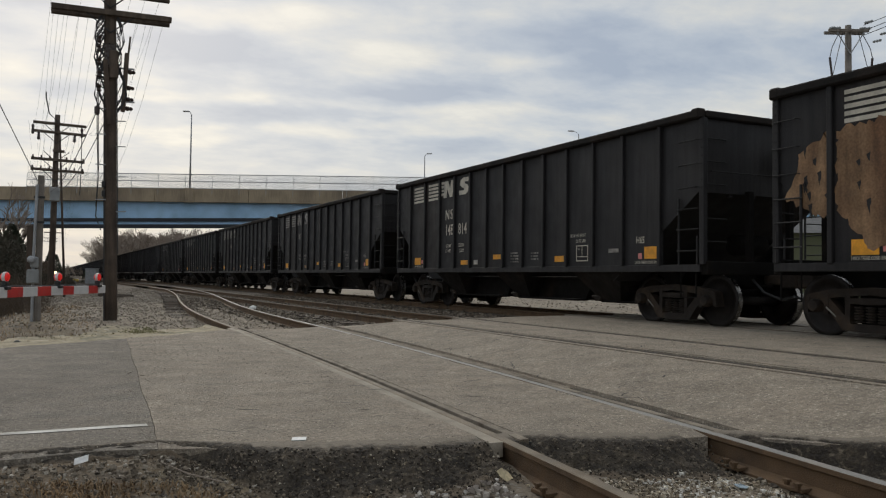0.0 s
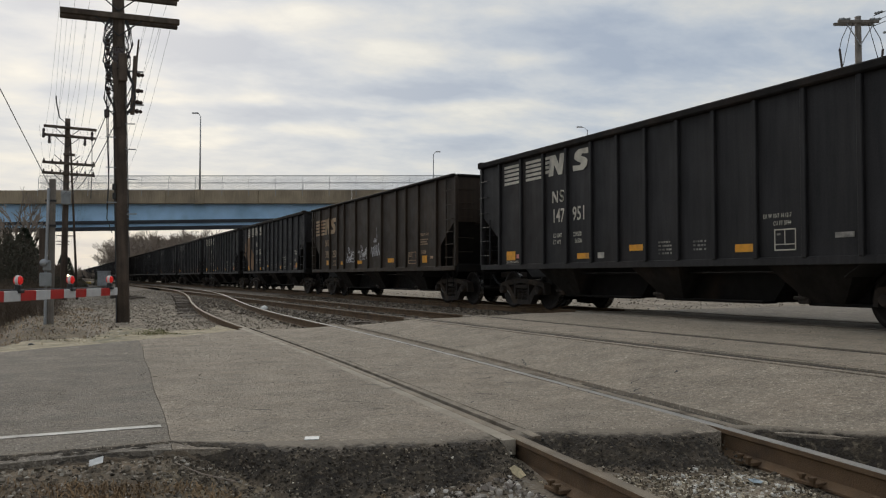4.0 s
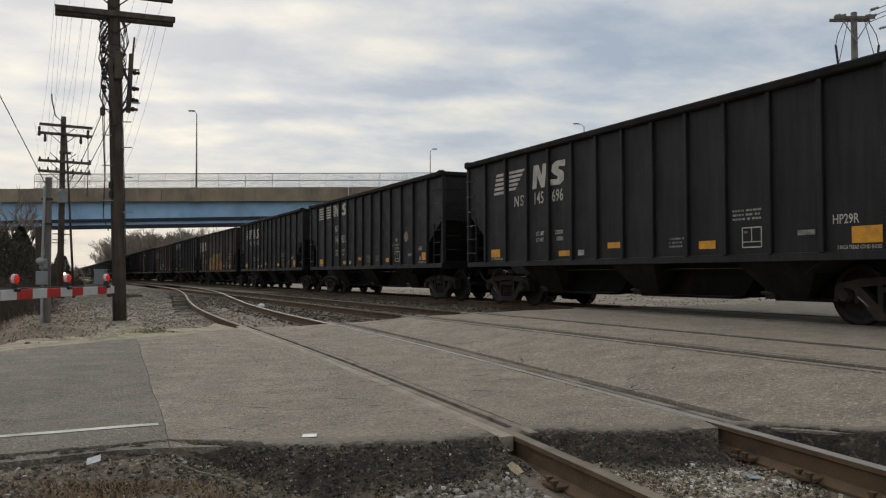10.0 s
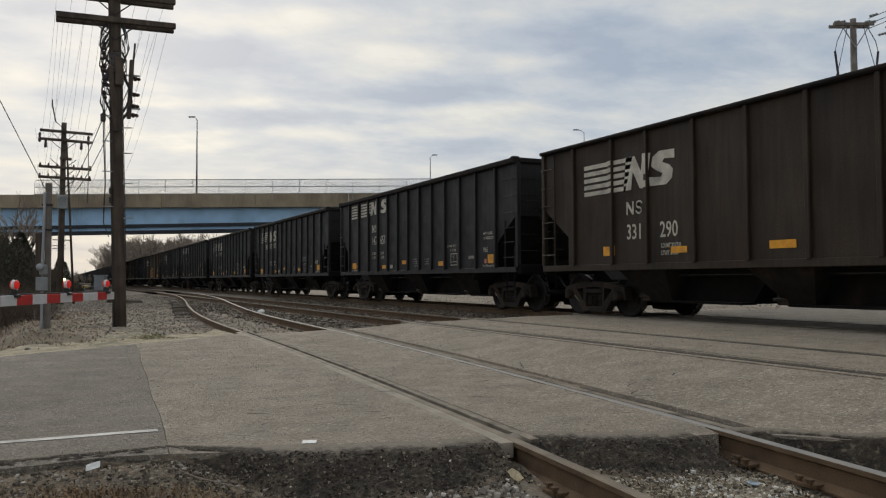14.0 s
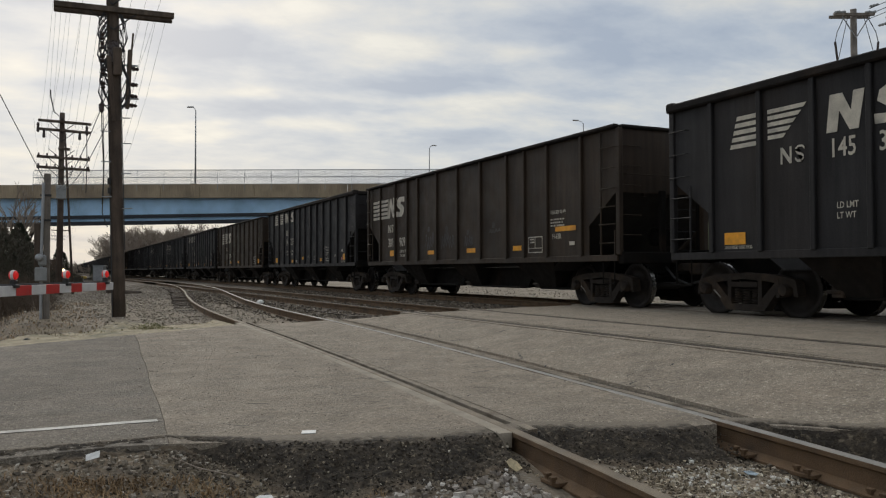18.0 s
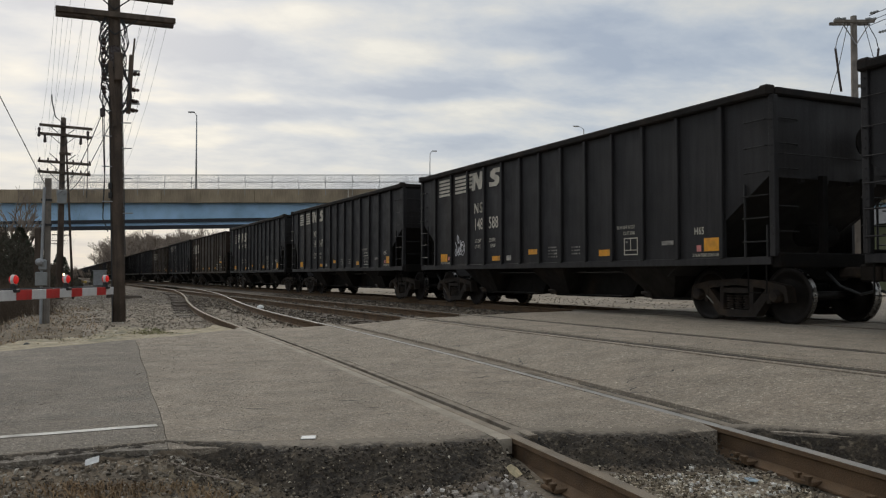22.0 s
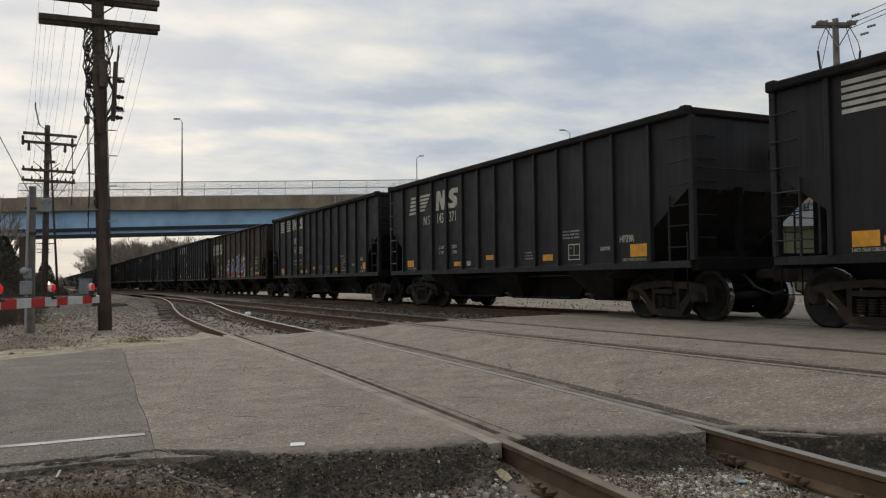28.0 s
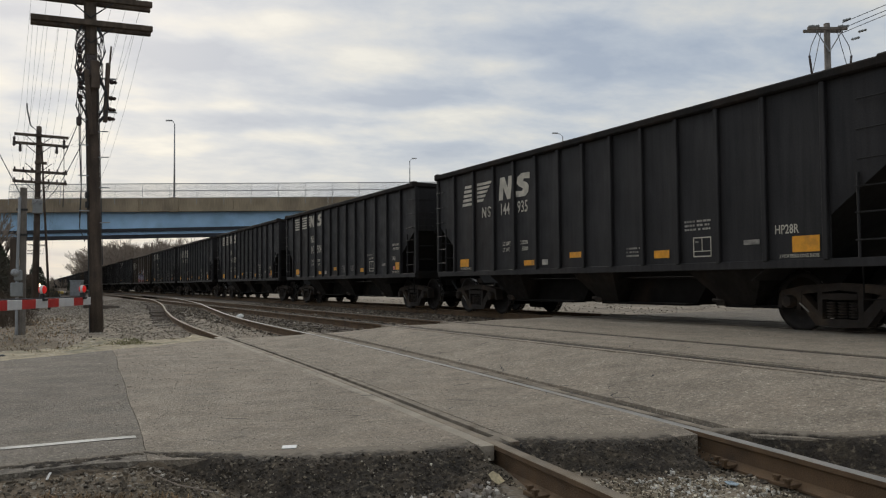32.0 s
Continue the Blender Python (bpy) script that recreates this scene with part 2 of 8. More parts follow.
def tar_mat():
    """Tar that breaks up into asphalt above and dirt below, by the mesh's own wear layer."""
    m = mat("crumbled_tar", (0.044, 0.035, 0.026), 0.9, vary=0.5, scale=9, second=(0.085, 0.067, 0.047), spots=(0.17, 0.14, 0.1), bump=1.0, fine=48, amount=0.35)
    nt = m.node_tree
    N, L = nt.nodes.new, nt.links.new
    b = nt.nodes["Principled BSDF"]
    old = b.inputs["Base Color"].links[0].from_socket
    tc, att = N("ShaderNodeTexCoord"), N("ShaderNodeAttribute")
    att.attribute_name = "wear"
    for ch, tint, s in ((0, (0.225, 0.191, 0.15), 16.0), (1, (0.15, 0.115, 0.08), 22.0)):
        nz, add, st, mx = N("ShaderNodeTexNoise"), N("ShaderNodeMath"), N("ShaderNodeMapRange"), N("ShaderNodeMix")
        nz.inputs["Scale"].default_value, nz.inputs["Detail"].default_value = s, 6.0
        L(tc.outputs["Object"], nz.inputs["Vector"])
        sp = N("ShaderNodeSeparateColor")
        L(att.outputs["Color"], sp.inputs[0])
        add.operation = "ADD"
        L(nz.outputs["Fac"], add.inputs[0])
        L(sp.outputs[ch], add.inputs[1])
        st.inputs[1].default_value, st.inputs[2].default_value = 0.8, 1.2
        L(add.outputs[0], st.inputs[0])
        mx.data_type = "RGBA"
        L(st.outputs[0], mx.inputs[0])
        L(old, mx.inputs[6])
        mx.inputs[7].default_value = (*tint, 1)
        old = mx.outputs[2]
    L(old, b.inputs["Base Color"])
    return m


TAR = tar_mat()
GRAVEL_BED = mat("gravel_bed", (0.22, 0.18, 0.133), 0.95, vary=0.32, scale=1.6, second=(0.135, 0.105, 0.075), spots=(0.29, 0.265, 0.225), bump=1.0, fine=38, amount=0.5)


def stone_mat(name, ramp):
    """Stones that differ from one to the next."""
    m = mat(name, (0.25, 0.24, 0.22), 0.9, vary=0.2, scale=20, bump=0.3, fine=120)
    nt = m.node_tree
    geo, cr = nt.nodes.new("ShaderNodeNewGeometry"), nt.nodes.new("ShaderNodeValToRGB")
    cr.color_ramp.interpolation = "LINEAR"
    while len(cr.color_ramp.elements) < len(ramp):
        cr.color_ramp.elements.new(0.5)
    for e, (p, c) in zip(cr.color_ramp.elements, ramp):
        e.position, e.color = p, (*c, 1)
    nt.links.new(geo.outputs["Random Per Island"], cr.inputs[0])
    first = next(n for n in nt.nodes if n.type == "VECT_MATH" and n.inputs[0].links[0].from_node.type == "RGB")
    nt.links.new(cr.outputs[0], first.inputs[0])
    return m


STONE_GREY = stone_mat("grey_gravel", [(0.0, (0.05, 0.04, 0.03)), (0.4, (0.16, 0.132, 0.1)), (0.8, (0.29, 0.25, 0.195)), (1.0, (0.46, 0.42, 0.36))])
STONE_FAR = stone_mat("far_grey_gravel", [(0.0, (0.15, 0.125, 0.095)), (0.5, (0.24, 0.203, 0.157)), (0.85, (0.34, 0.3, 0.24)), (1.0, (0.5, 0.46, 0.39))])
STONE_TAR = stone_mat("tar_crumbs", [(0.0, (0.022, 0.0175, 0.0135)), (0.5, (0.055, 0.044, 0.033)), (0.85, (0.1, 0.08, 0.058)), (1.0, (0.22, 0.185, 0.135))])
STONE_BROWN = stone_mat("brown_ballast", [(0.0, (0.05, 0.04, 0.03)), (0.5, (0.12, 0.095, 0.07)), (0.9, (0.2, 0.165, 0.125)), (1.0, (0.32, 0.28, 0.23))])
STONE_PALE = stone_mat("pale_ballast", [(0.0, (0.14, 0.115, 0.095)), (0.35, (0.33, 0.29, 0.25)), (0.7, (0.45, 0.41, 0.36)), (1.0, (0.58, 0.55, 0.51))])
STONE_GRIT = stone_mat("road_grit", [(0.0, (0.15, 0.125, 0.1)), (0.4, (0.2, 0.168, 0.132)), (0.55, (0.33, 0.282, 0.223)), (1.0, (0.52, 0.465, 0.385))])
STONE_CHALK = stone_mat("white_chips", [(0.0, (0.3, 0.27, 0.22)), (0.5, (0.55, 0.52, 0.46)), (1.0, (0.8, 0.78, 0.73))])
STONE_SAND = stone_mat("sandy_chips", [(0.0, (0.045, 0.036, 0.025)), (0.35, (0.19, 0.152, 0.105)), (0.75, (0.42, 0.35, 0.25)), (1.0, (0.74, 0.68, 0.56))])
RAIL_WEB = mat("rusty_rail", (0.125, 0.078, 0.043), 0.85, 0.15, vary=0.22, scale=7, second=(0.07, 0.046, 0.03), bump=0.4, fine=120, amount=0.3)
RAIL_TOP = mat("worn_railhead", (0.15, 0.108, 0.07), 0.85, 0.0, vary=0.25, scale=5, second=(0.1, 0.08, 0.06), bump=0.2, fine=150, amount=0.5, spec=0.2)
RAIL_DUSTY = mat("dusty_railhead", (0.2, 0.165, 0.122), 0.75, 0.0, vary=0.25, scale=5, second=(0.15, 0.115, 0.08), bump=0.2, fine=120, amount=0.4, spec=0.3)
# second track's railheads: much darker than the siding's
RAIL_SUNK = mat("dark_railhead", (0.04, 0.033, 0.027), 0.8, 0.0, vary=0.3, scale=5, second=(0.1, 0.078, 0.056), bump=0.2, fine=120, amount=0.35, spec=0.3)
ROAD_FILL = mat("dusty_rail_filler", (0.31, 0.272, 0.218), 0.85, 0.0, vary=0.2, scale=5, second=(0.24, 0.205, 0.16), bump=0.3, fine=110, amount=0.4, spec=0.3)
GUARD_BAR = mat("dusty_guard_bar", (0.245, 0.21, 0.165), 0.9, 0.0, vary=0.3, scale=6, second=(0.09, 0.068, 0.05), bump=0.3, fine=90, amount=0.4, spec=0.2)
RAIL_BRIGHT = mat("polished_railhead", (0.25, 0.24, 0.222), 0.7, 0.1, vary=0.15, scale=5, second=(0.25, 0.22, 0.185), bump=0.1, fine=150, amount=0.3)
TIE_WOOD = mat("weathered_tie", (0.075, 0.058, 0.045), 0.95, vary=0.35, scale=4, second=(0.13, 0.11, 0.09), bump=0.7, fine=45, rnd=0.3)
# near black, for the grooves, joints and cracks in the road
GAP_DARK = mat("dark_gap_fill", (0.028, 0.027, 0.026), 0.8, vary=0.25, scale=8, bump=0.4)
# chute sides: darker than the car sides, lighter than the underframe
CHUTE_PAINT = mat("dark_chute_paint", (0.013, 0.011, 0.0095), 0.8, vary=0.35, scale=3, second=(0.022, 0.0155, 0.011), bump=0.3, fine=50, streak=0.3, amount=0.4, spec=0.15)
BLACK_CAR = mat("black_car_paint", (0.0198, 0.0188, 0.0197), 0.58, vary=0.28, scale=1.3, second=(0.0235, 0.0195, 0.018), bump=0.12, fine=45, streak=0.3, amount=0.35, spec=0.25)
BROWN_CAR = mat("faded_brown_car_paint", (0.036, 0.0255, 0.0175), 0.6, vary=0.3, scale=1.3, second=(0.03, 0.018, 0.011), bump=0.15, fine=45, streak=0.25, amount=0.5, spec=0.25)
CAR_INSIDE = mat("coal_stained_steel", (0.02, 0.018, 0.017), 0.9, vary=0.3, scale=3, bump=0.3)
CAP_STEEL = mat("worn_top_chord", (0.018, 0.0165, 0.016), 0.85, vary=0.35, scale=3, second=(0.03, 0.023, 0.019), spec=0.12, bump=0.25, fine=60)
# near black base for underframe, bolsters, chutes and brake gear
UNDERSIDE = mat("near_black_underframe", (0.009, 0.008, 0.0072), 0.85, vary=0.3, scale=4, second=(0.019, 0.013, 0.009), bump=0.35, fine=50, amount=0.25, spec=0.12)
TRUCK_IRON = mat("dusty_cast_iron", (0.022, 0.016, 0.012), 0.8, 0.1, vary=0.3, scale=6, second=(0.045, 0.03, 0.019), bump=0.4, fine=70)
WHEEL_IRON = mat("wheel_steel", (0.016, 0.0125, 0.0105), 0.6, 0.4, vary=0.3, scale=7, bump=0.25)
TREAD = mat("polished_tread", (0.26, 0.25, 0.235), 0.25, 0.95, vary=0.12, scale=6, bump=0.05)
WHITE_MARK = mat("worn_white_lettering", (0.53, 0.49, 0.41), 0.7, vary=0.2, scale=5, second=(0.3, 0.28, 0.25), bump=0.05, amount=0.25)
FADED_MARK = mat("faded_lettering", (0.30, 0.28, 0.25), 0.7, vary=0.3, scale=6, second=(0.08, 0.075, 0.07), bump=0.05, amount=0.5)
TAN_MARK = mat("rust_bled_lettering", (0.42, 0.30, 0.19), 0.75, vary=0.25, scale=4, second=(0.28, 0.15, 0.08), bump=0.05, amount=0.4)
YELLOW_MARK = mat("yellow_reflector", (0.75, 0.33, 0.02), 0.5, vary=0.15, scale=8, second=(0.5, 0.22, 0.03), bump=0.05, amount=0.3)
PINK_MARK = plain("pink_stencil", (0.62, 0.22, 0.2))
RUST_PATCH = mat("bare_rust_primer", (0.27, 0.17, 0.095), 0.9, vary=0.3, scale=2.5, second=(0.13, 0.07, 0.038), bump=0.3, fine=30, streak=0.25, amount=0.5)
PRIMER = mat("tan_primer_spot", (0.33, 0.25, 0.16), 0.85, vary=0.25, scale=5, second=(0.2, 0.14, 0.085), bump=0.1, amount=0.4)
SPRAY_YELLOW = mat("spray_yellow", (0.30, 0.22, 0.035), 0.7, vary=0.25, scale=3, second=(0.2, 0.15, 0.03), bump=0.05)
SPRAY_RED = mat("spray_salmon", (0.30, 0.085, 0.06), 0.7, vary=0.25, scale=3, bump=0.05)
SPRAY_DARK = mat("spray_outline", (0.05, 0.025, 0.03), 0.7, vary=0.2, scale=3, bump=0.05)
SPRAY_WHITE = mat("spray_white", (0.62, 0.61, 0.62), 0.7, vary=0.25, scale=4, second=(0.2, 0.19, 0.2), bump=0.05, amount=0.3)
SPRAY_BLUE = mat("spray_blue_violet", (0.10, 0.08, 0.215), 0.7, vary=0.3, scale=3, bump=0.05)
SPRAY_ORANGE = mat("spray_orange", (0.36, 0.13, 0.03), 0.7, vary=0.3, scale=3, bump=0.05)
CHALK_GREY = mat("chalky_spray", (0.24, 0.24, 0.245), 0.8, vary=0.35, scale=7, second=(0.06, 0.06, 0.06), bump=0.0, amount=0.6)
FADED_GREY = mat("faint_spray", (0.085, 0.085, 0.085), 0.8, vary=0.3, scale=4, bump=0.0)
SPRAY_DEEP_RED = mat("spray_dark_red", (0.2, 0.032, 0.034), 0.7, vary=0.3, scale=3, bump=0.0)
SPRAY_GREY = mat("spray_grey", (0.065, 0.07, 0.075), 0.7, vary=0.3, scale=3, bump=0.0)
POLE_WOOD = mat("creosoted_pole", (0.07, 0.052, 0.04), 0.95, vary=0.3, scale=3, second=(0.11, 0.088, 0.068), bump=0.6, fine=50, streak=0.35)
GREY_POLE = mat("bleached_pole", (0.17, 0.15, 0.13), 0.95, vary=0.25, scale=3, bump=0.5, fine=50, streak=0.25)
PORCELAIN = plain("brown_porcelain", (0.035, 0.022, 0.018), 0.3)
WIRE = plain("line_wire", (0.03, 0.03, 0.032), 0.6)
GREY_STEEL = mat("galvanised_steel", (0.32, 0.33, 0.34), 0.55, 0.5, vary=0.15, scale=6, bump=0.1)
GREY_PAINT = mat("grey_cabinet_paint", (0.24, 0.25, 0.25), 0.6, vary=0.15, scale=5, bump=0.1)
CONCRETE = mat("stained_concrete", (0.32, 0.258, 0.178), 0.9, vary=0.18, scale=0.5, second=(0.2, 0.16, 0.115), bump=0.3, fine=12, streak=0.18, amount=0.5)
BLUE_STEEL = mat("pale_blue_girder", (0.36, 0.56, 0.77), 0.6, vary=0.1, scale=0.6, second=(0.28, 0.45, 0.63), bump=0.1, fine=15, amount=0.4)
# near black, far darker than the blue webs it borders
DARK_STEEL = mat("near_black_flange", (0.025, 0.028, 0.035), 0.7, vary=0.2, scale=2, bump=0.1)
FENCE_WIRE = mat("galvanised_mesh", (0.3, 0.3, 0.3), 0.6, 0.4, vary=0.1, scale=5, bump=0.0)
STRIPE_WHITE = mat("gate_white", (0.62, 0.61, 0.6), 0.5, vary=0.12, scale=6, bump=0.05)
STRIPE_RED = mat("gate_red", (0.5, 0.035, 0.03), 0.45, vary=0.12, scale=6, bump=0.05)
LAMP_RED = glow("lit_red_lens", (0.6, 0.018, 0.015), 0.34)
LAMP_BLACK = plain("black_lamp_housing", (0.02, 0.02, 0.02), 0.5)
HEADLIGHT = glow("distant_headlight", (1.0, 0.72, 0.4), 4.0)
ROAD_PAINT = mat("worn_road_paint", (0.62, 0.6, 0.55), 0.8, vary=0.25, scale=6, second=(0.32, 0.3, 0.27), bump=0.3, fine=90, amount=0.3)
PAPER = plain("white_paper", (0.8, 0.79, 0.76), 0.7)
BARK = mat("grey_bark", (0.12, 0.1, 0.085), 0.95, vary=0.3, scale=3, bump=0.5)
# paled to carry the distance haze of the far woods in its colour
TWIG = mat("haze_paled_twigs", (0.25, 0.205, 0.165), 0.95, vary=0.25, scale=0.5, bump=0.0)
PINE = mat("conifer_needles", (0.035, 0.042, 0.024), 0.9, vary=0.35, scale=1.2, bump=0.0)
DRY_GRASS = mat("dry_grass", (0.34, 0.29, 0.17), 0.95, vary=0.35, scale=1.5, second=(0.2, 0.205, 0.09), bump=0.0, amount=0.5)
SCRUB = mat("brown_scrub", (0.09, 0.065, 0.045), 0.95, vary=0.35, scale=1.0, bump=0.0)
# brown lightened further: the haze before the thicket is painted in
THICKET = mat("haze_paled_thicket", (0.2, 0.162, 0.13), 0.95, vary=0.3, scale=0.12, bump=0.0)
DARK_BRUSH = mat("dark_brush", (0.05, 0.043, 0.03), 0.95, vary=0.35, scale=0.8, bump=0.0)
HOUSE_WHITE = mat("white_siding", (0.6, 0.6, 0.58), 0.7, vary=0.1, scale=1, bump=0.1)
HOUSE_GREEN = mat("olive_wall", (0.10, 0.108, 0.06), 0.8, vary=0.15, scale=1, bump=0.1)
SHINGLE = mat("grey_shingles", (0.12, 0.12, 0.12), 0.9, vary=0.2, scale=2, bump=0.3)
GLASS_DARK = plain("dark_window_glass", (0.03, 0.035, 0.04), 0.15)

# ---- mesh helpers ----
def part(name, bm, material, parent=None, label="", at=None, smooth=False):
    me = bpy.data.meshes.new(name)
    bmesh.ops.recalc_face_normals(bm, faces=bm.faces)
    bm.to_mesh(me)
    bm.free()
    return share(name, me, material, parent, label, at, smooth)


def mesh_of(name, bm):
    me = bpy.data.meshes.new(name)
    bmesh.ops.recalc_face_normals(bm, faces=bm.faces)
    bm.to_mesh(me)
    bm.free()
    return me


def share(name, me, material, parent=None, label="", at=None, smooth=False):
    if not me.materials and material:
        me.materials.append(material)
    if smooth:
        for p in me.polygons:
            p.use_smooth = True
    ob = new(name, me)
    ob.parent = parent
    if at is not None:
        ob.matrix_basis = at
    if label:
        ob["label"] = label
    return ob


def base_at(name, m, label, category, group="", kind=""):
    return tagged(place(new(name), m), label, category, group, kind)


def place(ob, m):
    ob.matrix_basis = m
    return ob


def box(bm, x0, x1, y0, y1, z0, z1, bevel=0.0):
    r = bmesh.ops.create_cube(bm, size=1)
    for v in r["verts"]:
        v.co = Vector(((x0 + x1) / 2 + v.co.x * (x1 - x0), (y0 + y1) / 2 + v.co.y * (y1 - y0), (z0 + z1) / 2 + v.co.z * (z1 - z0)))
    if bevel:
        es = {e for v in r["verts"] for e in v.link_edges}
        bmesh.ops.bevel(bm, geom=list(es), offset=bevel, segments=1, affect="EDGES")
    return bm


def boxes(*dims, bevel=0.0):
    bm = bmesh.new()
    for d in dims:
        box(bm, *d, bevel=bevel)
    return bm


def tube(bm, pts, r, n=8, r2=None):
    """A round bar along the points."""
    pts = [Vector(p) for p in pts]
    rings = []
    for i, p in enumerate(pts):
        d = (pts[min(i + 1, len(pts) - 1)] - pts[max(i - 1, 0)]).normalized()
        a = d.orthogonal().normalized() if abs(d.z) < 0.99 else Vector((1, 0, 0))
        b = d.cross(a)
        rr = r if r2 is None else r + (r2 - r) * i / (len(pts) - 1)
        rings.append([bm.verts.new(p + (a * math.cos(k * math.tau / n) + b * math.sin(k * math.tau / n)) * rr) for k in range(n)])
    for q, w in zip(rings, rings[1:]):
        for k in range(n):
            bm.faces.new((q[k], q[(k + 1) % n], w[(k + 1) % n], w[k]))
    bm.faces.new(rings[0][::-1])
    bm.faces.new(rings[-1])
    return bm


def tubes(*bars, n=6):
    bm = bmesh.new()
    for pts, r in bars:
        tube(bm, pts, r, n)
    return bm


def lathe(bm, prof, m, n=24):
    """A turned shape: (radius, height) pairs round the pose's z axis."""
    rings = [[bm.verts.new(m @ Vector((r * math.cos(k * math.tau / n), r * math.sin(k * math.tau / n), h))) for k in range(n)] for r, h in prof]
    for q, w in zip(rings, rings[1:]):
        for k in range(n):
            bm.faces.new((q[k], q[(k + 1) % n], w[(k + 1) % n], w[k]))
    bm.faces.new(rings[0][::-1])
    bm.faces.new(rings[-1])
    return bm


def prism(bm, outline, m, depth):
    """A flat outline (x, y) carried depth along the pose's z axis."""
    a = [bm.verts.new(m @ Vector((x, y, 0))) for x, y in outline]
    b = [bm.verts.new(m @ Vector((x, y, depth))) for x, y in outline]
    n = len(a)
    bm.faces.new(a[::-1])
    bm.faces.new(b)
    for i in range(n):
        bm.faces.new((a[i], a[(i + 1) % n], b[(i + 1) % n], b[i]))
    return bm


def from_arrays(name, verts, faces, material, parent=None, label="", smooth=False):
    me = bpy.data.meshes.new(name)
    me.from_pydata(verts, [], faces)
    me.validate()
    return share(name, me, material, parent, label, None, smooth)


def words(text, size, width=1.0):
    """A mesh of built-in lettering, in the x-y plane, from its lower left."""
    cu = bpy.data.curves.new("lettering", "FONT")
    cu.body, cu.size, cu.offset, cu.resolution_u = text, size, size * 0.012, 2
    ob = bpy.data.objects.new("lettering", cu)
    me = bpy.data.meshes.new_from_object(ob)
    bpy.data.objects.remove(ob)
    for v in me.vertices:
        v.co.x *= width
    return me

# ---- ground, road, tracks ----
def ease(a, b, v):
    u = min(1.0, max(0.0, (v - a) / (b - a)))
    return u * u * (3 - 2 * u)


def along(pairs, v):
    """The value at v on a broken line of (place, value) pairs."""
    if v <= pairs[0][0]:
        return pairs[0][1]
    for (a, p), (b, q) in zip(pairs, pairs[1:]):
        if v <= b:
            return p + (q - p) * (v - a) / (b - a)
    return pairs[-1][1]


def level(x, y):
    """Height of the running surface: the crossing climbs from the siding to the main line."""
    return -0.27 * (1 - ease(3.8, 6.5, x)) * (1 - 0.5 * ease(9, 26, y))


NEAR_EDGE = [(-40, 5.6), (-0.3, 5.45), (0.67, 5.47), (1.0, 5.3), (1.63, 5.0), (2.2, 4.84), (3.0, 4.82), (3.4, 4.62), (3.8, 4.45), (4.15, 4.38), (4.4, 4.1), (4.7, 3.5), (6, 2.2), (8, 0.8), (12, -0.4), (60, -0.6)]
FAR_EDGE = [(-40, 9.5), (-4, 12.0), (-0.7, 13.4), (0.9, 14.5), (1.9, 15.2), (3.3, 16.4), (4.6, 15.9), (5.4, 14.9), (6.2, 14.6), (7.4, 14.9), (9.5, 15.8), (20, 16.5), (60, 18)]
SIDING = [(-26, 0.3), (-6, 2.35), (0, 2.98), (3.1, 3.34), (4.0, 3.46), (4.7, 3.52), (6, 3.62), (7.8, 3.76), (10, 3.91), (13, 4.03), (16.4, 4.09), (19.4, 4.13), (21.9, 4.24), (25, 4.48), (31, 5.14), (36.3, 5.80), (41.7, 6.35), (48.6, 6.88), (56, 6.95), (70, 6.95)]
HALF, MID_X, TRAIN_X = 0.735, 6.95, 11.8


def siding_x(y):
    return sum(along(SIDING, y + d) for d in (-1, -0.5, 0, 0.5, 1)) / 5


def ground_height(x, y):
    off = 0.15
    if x < 1.2 and y < 7:
        off = 0.055 + 0.095 * ease(0.1, 1.1, along(NEAR_EDGE, x) - y) + 0.12 * ease(0.6, 1.2, x)
    elif y < 7 and x < 7.5:
        off = 0.27 - 0.135 * ease(1.2, 2.5, x) - 0.095 * ease(1.1, 0.1, along(NEAR_EDGE, x) - y) * ease(2.5, 1.2, x)
    z = level(x, y) - off
    z -= 0.55 * ease(-0.4, -2.6, x) * ease(13.5, 20, y) * (1 - ease(60, 120, y))
    z += 0.15 * ease(15.2, 18, y) * ease(-1.3, -0.5, x) * ease(2.5, 1.7, x) * (1 - ease(24, 34, y))
    z -= 0.06 * ease(5.0, 3.6, y) * (1 - ease(4.5, 7, x))
    if -8 < x < 30 and -4 < y < 60:
        z += 0.022 * noise.noise(Vector((x * 1.7, y * 1.7, 0))) + 0.012 * noise.noise(Vector((x * 6, y * 6, 3)))
    if along(NEAR_EDGE, x) + 0.06 < y < along(FAR_EDGE, x) + 0.3:
        z = min(z, level(x, y) - 0.13)
    return z


def spaced(lo, hi, step, far):
    out, v, s = [], lo, step
    while v < hi:
        out.append(v)
        v += step
    out.append(hi)
    a, b = lo, hi
    left, right = [], []
    while s < far:
        s *= 1.6
        a, b = a - s, b + s
        left.append(a)
        right.append(b)
    return left[::-1] + out + right


